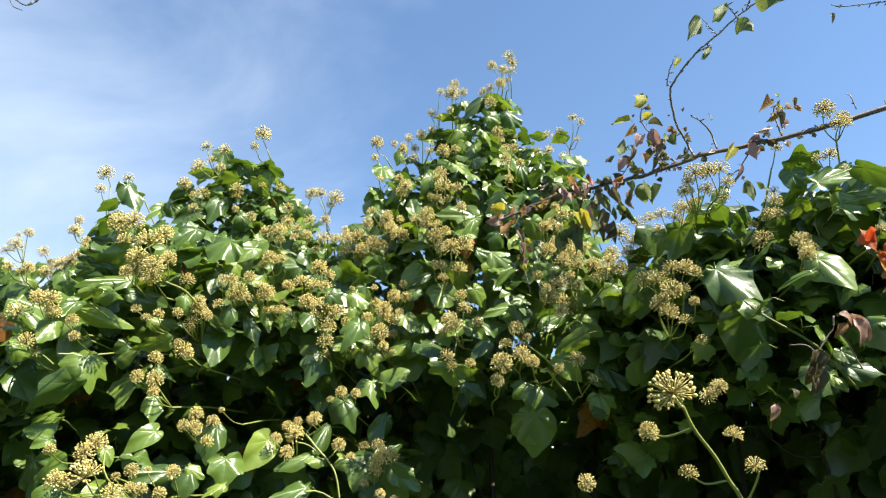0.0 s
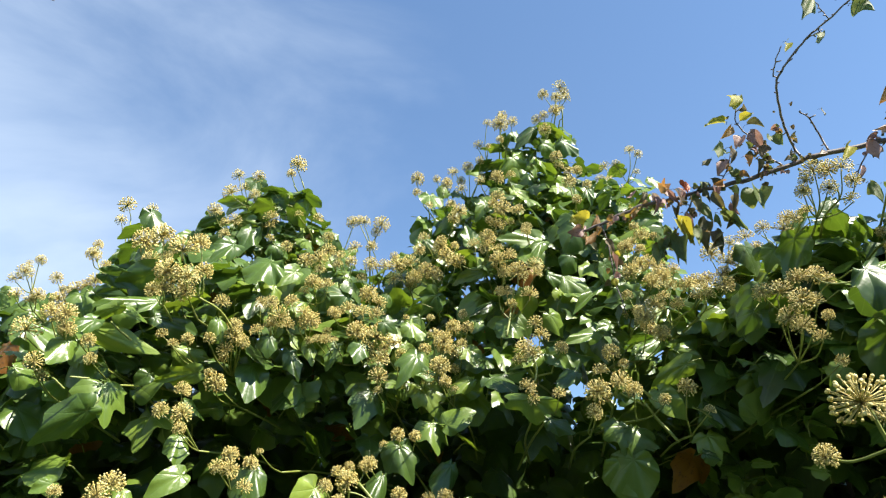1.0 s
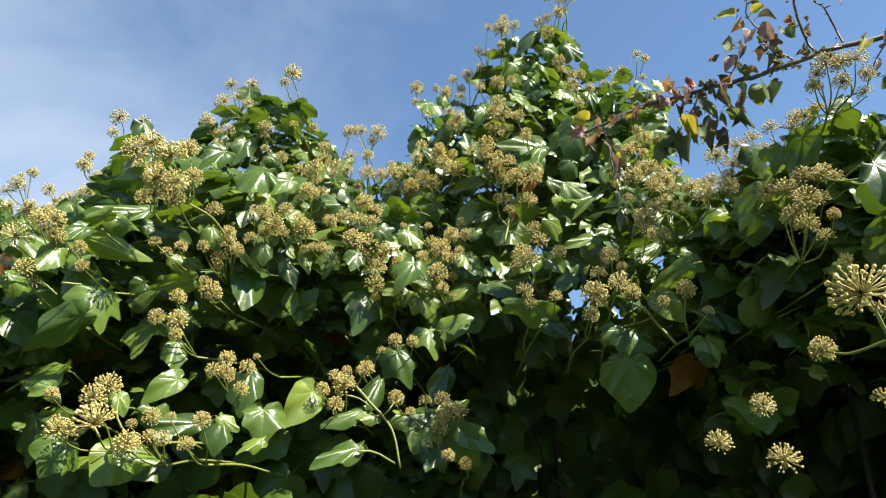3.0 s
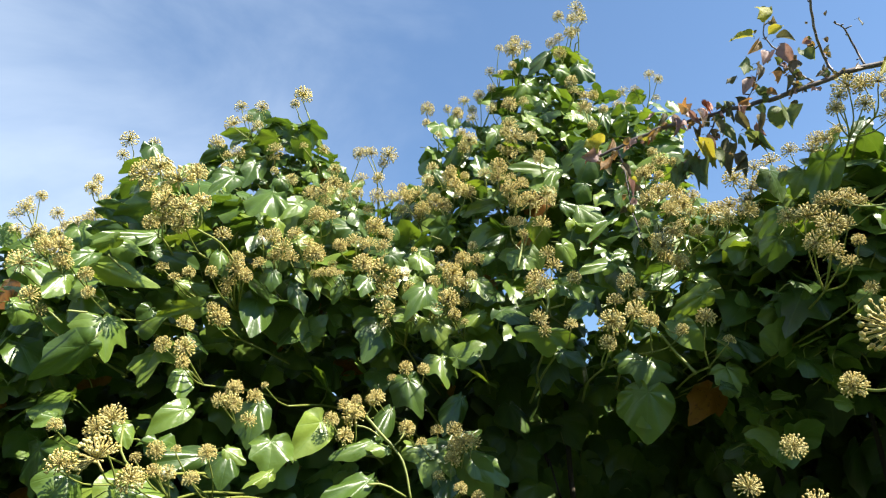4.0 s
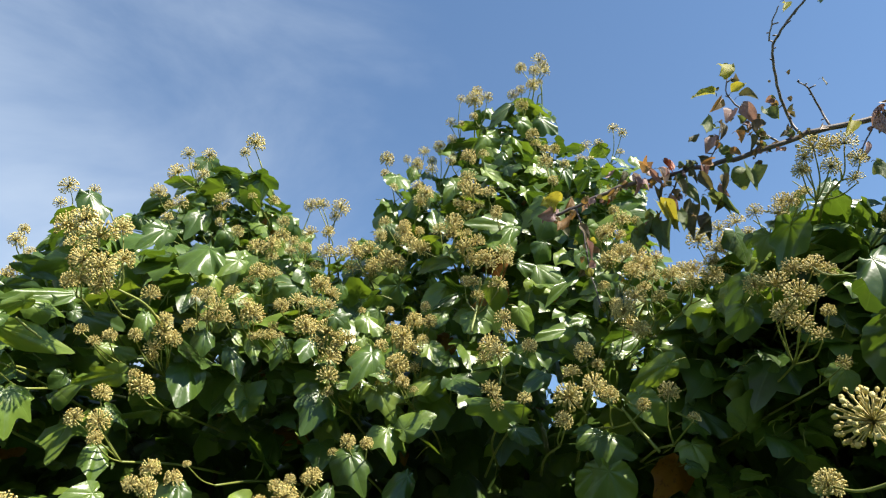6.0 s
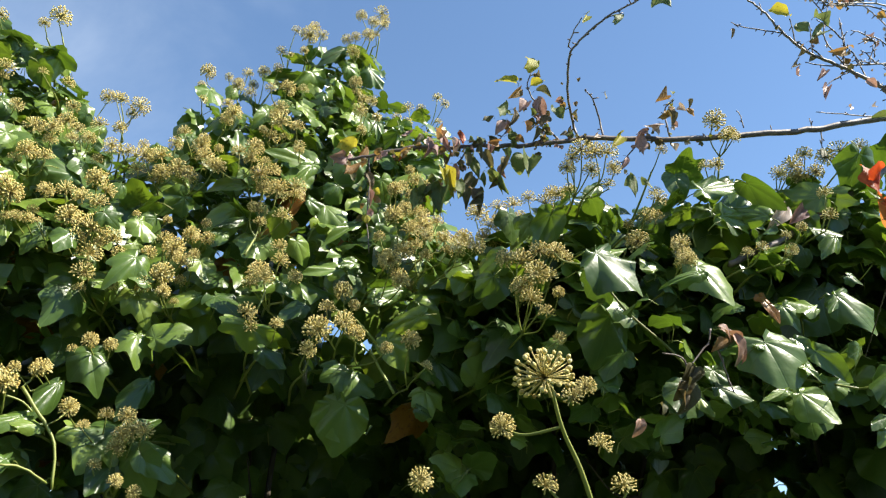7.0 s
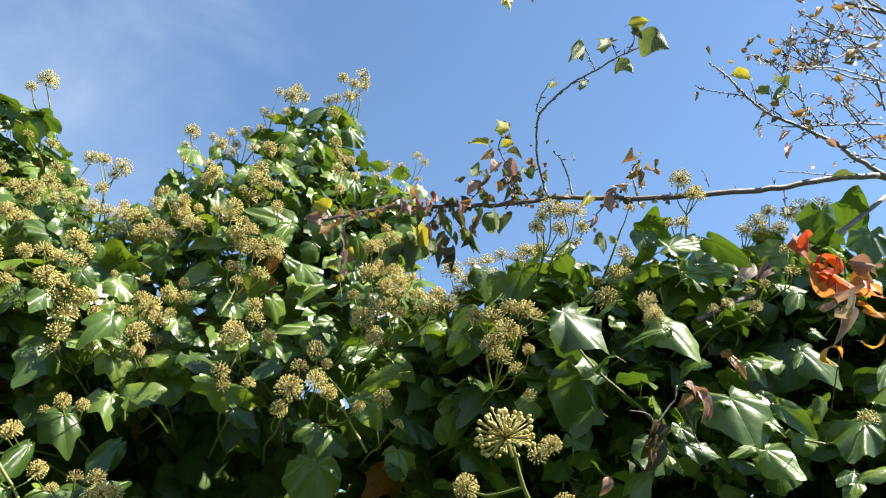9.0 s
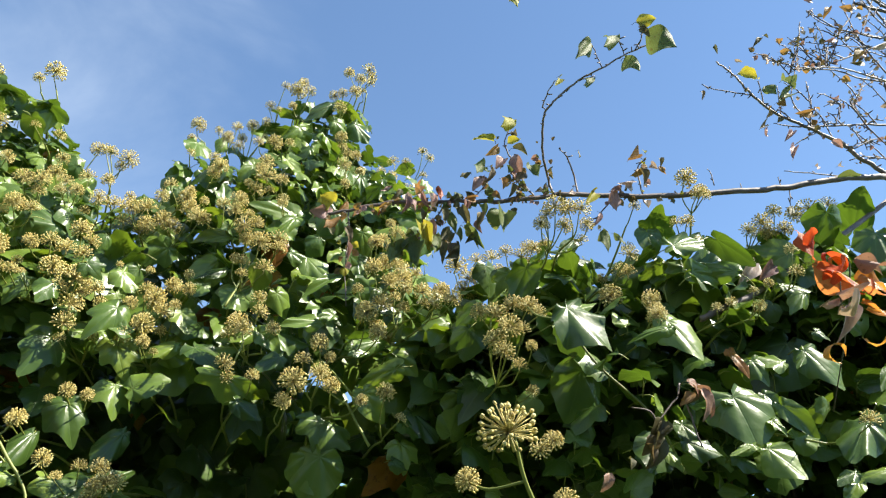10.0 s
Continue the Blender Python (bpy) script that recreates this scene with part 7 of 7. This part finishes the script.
creeper_leaf(creeper, (0.520, 0.602, 1.881), (0.525, 0.594, 1.871), 0.005, CREEPER, "rolled")
creeper_leaf(creeper, (0.531, 0.602, 1.883), (0.535, 0.594, 1.877), 0.006, CREEPER, "flat")
creeper_leaf(ivy_right, (0.626, 0.930, 1.954), (0.651, 0.925, 1.928), 0.015, WITHERED, "dry")
creeper_leaf(ivy_right, (0.620, 0.930, 1.955), (0.634, 0.925, 1.945), 0.010, WITHERED, "dry")
creeper_leaf(ivy_right, (0.630, 0.930, 1.951), (0.616, 0.925, 1.933), 0.009, TREE_BROWN, "dry")
creeper_leaf(ivy_right, (0.580, 0.930, 1.896), (0.567, 0.925, 1.877), 0.013, TREE_BROWN, "dry")
creeper_leaf(ivy_right, (0.570, 0.930, 1.887), (0.580, 0.925, 1.871), 0.011, TREE_BROWN, "dry")
creeper_leaf(ivy_right, (0.531, 0.930, 1.854), (0.525, 0.925, 1.837), 0.010, WITHERED, "dry")
creeper_leaf(ivy_right, (0.551, 0.930, 1.871), (0.554, 0.925, 1.862), 0.009, TREE_BROWN, "dry")
creeper_leaf(ivy_right, (0.590, 0.930, 1.911), (0.577, 0.925, 1.894), 0.009, TREE_BROWN, "dry")
creeper_leaf(creeper, (0.503, 0.604, 1.896), (0.528, 0.596, 1.878), 0.009, CREEPER, "flat")
creeper_leaf(creeper, (0.500, 0.602, 1.897), (0.496, 0.594, 1.913), 0.010, CREEPER, "flat")
creeper_leaf(creeper, (0.530, 0.608, 1.893), (0.551, 0.600, 1.893), 0.010, CREEPER_ORANGE, "flat")
creeper_leaf(creeper, (0.511, 0.602, 1.871), (0.506, 0.594, 1.848), 0.006, TREE_PALE, "rolled")
creeper_leaf(creeper, (0.531, 0.606, 1.875), (0.542, 0.598, 1.864), 0.005, CREEPER_ORANGE, "rolled")
creeper_leaf(creeper, (0.505, 0.604, 1.886), (0.511, 0.596, 1.895), 0.007, CREEPER, "rolled")
creeper_leaf(creeper, (0.516, 0.604, 1.878), (0.495, 0.596, 1.864), 0.005, WITHERED, "flat")
creeper_leaf(creeper, (0.529, 0.604, 1.903), (0.544, 0.596, 1.896), 0.007, WITHERED, "flat")
creeper_leaf(ivy_right, (0.626, 0.919, 1.946), (0.636, 0.911, 1.918), 0.018, WITHERED, "dry")
creeper_leaf(ivy_right, (0.613, 0.922, 1.954), (0.626, 0.914, 1.946), 0.014, WITHERED, "dry")
creeper_leaf(ivy_right, (0.616, 0.919, 1.941), (0.601, 0.911, 1.928), 0.009, TREE_ORANGE, "dry")
creeper_leaf(ivy_right, (0.583, 0.934, 1.901), (0.577, 0.926, 1.864), 0.018, TREE_BROWN, "dry")
creeper_leaf(ivy_right, (0.593, 0.934, 1.913), (0.573, 0.926, 1.892), 0.016, TREE_BROWN, "dry")
creeper_leaf(ivy_right, (0.794, 0.994, 2.161), (0.771, 0.986, 2.139), 0.016, TREE_PURPLE, "dry")
creeper_leaf(ivy_right, (0.768, 0.994, 2.159), (0.742, 0.986, 2.126), 0.018, TREE_PALE, "dry")
dry_twig(0.0011, 0.0007, (0.612, 0.935, 1.956), (0.607, 0.935, 1.940), (0.585, 0.935, 1.911), (0.579, 0.935, 1.889))
dry_twig(0.0011, 0.0007, (0.617, 0.935, 1.938), (0.622, 0.935, 1.923), (0.627, 0.935, 1.905), (0.636, 0.935, 1.876))
dry_twig(0.0011, 0.0007, (0.585, 0.935, 1.911), (0.575, 0.935, 1.922), (0.558, 0.935, 1.922))
dry_twig(0.0045, 0.0035, (0.685, 1.000, 2.069), (0.725, 1.000, 2.093), (0.763, 1.000, 2.117), (0.809, 1.000, 2.154), (0.863, 1.000, 2.198), (0.925, 1.000, 2.247), (1.013, 1.000, 2.323))

# ---- bare twig reaching in from a neighbouring tree ----
bare = thing("bare_tree", (-2.3, 0.9, 0.0), "slim bare tree whose dark twig reaches over the hedge", "tree")
keep_place(part("trunk", tube_mesh("trunk", smooth_line(((-2.3, 0.9, 0.0), (-2.28, 0.9, 1.0), (-2.2, 0.88, 2.0), (-2.15, 0.87, 2.9)), 5), 0.05, 0.02, BARK, 10), bare), bare)
for name, r0, r1, points in (
    ("branch", 0.012, 0.0016, ((-2.18, 0.88, 2.3), (-1.6, 0.85, 2.62), (-0.95, 0.83, 2.62), (-0.55, 0.832, 2.50), (-0.478, 0.832, 2.435))),
    ("twig", 0.0014, 0.0006, ((-0.478, 0.832, 2.435), (-0.461, 0.832, 2.42), (-0.445, 0.832, 2.409), (-0.426, 0.832, 2.395), (-0.413, 0.832, 2.395), (-0.406, 0.832, 2.403))),
    ("twig", 0.0008, 0.0005, ((-0.455, 0.832, 2.415), (-0.443, 0.832, 2.395), (-0.434, 0.832, 2.389), (-0.425, 0.832, 2.385))),
    ("twig", 0.0012, 0.0006, ((-0.60, 0.832, 2.515), (-0.54, 0.832, 2.44), (-0.509, 0.832, 2.422), (-0.498, 0.832, 2.418), (-0.486, 0.832, 2.414), (-0.478, 0.832, 2.414))),
    ("bud", 0.0022, 0.0012, ((-0.449, 0.832, 2.413), (-0.445, 0.832, 2.409), (-0.441, 0.832, 2.405))),
    ("bud", 0.0016, 0.0009, ((-0.418, 0.832, 2.394), (-0.415, 0.832, 2.398), (-0.416, 0.832, 2.402))),
    ("bud", 0.0018, 0.0008, ((-0.409, 0.832, 2.399), (-0.406, 0.832, 2.403), (-0.404, 0.832, 2.406))),
):
    keep_place(part(name, tube_mesh(name, smooth_line(points, 4), r0, r1, BARK, 6), bare), bare)
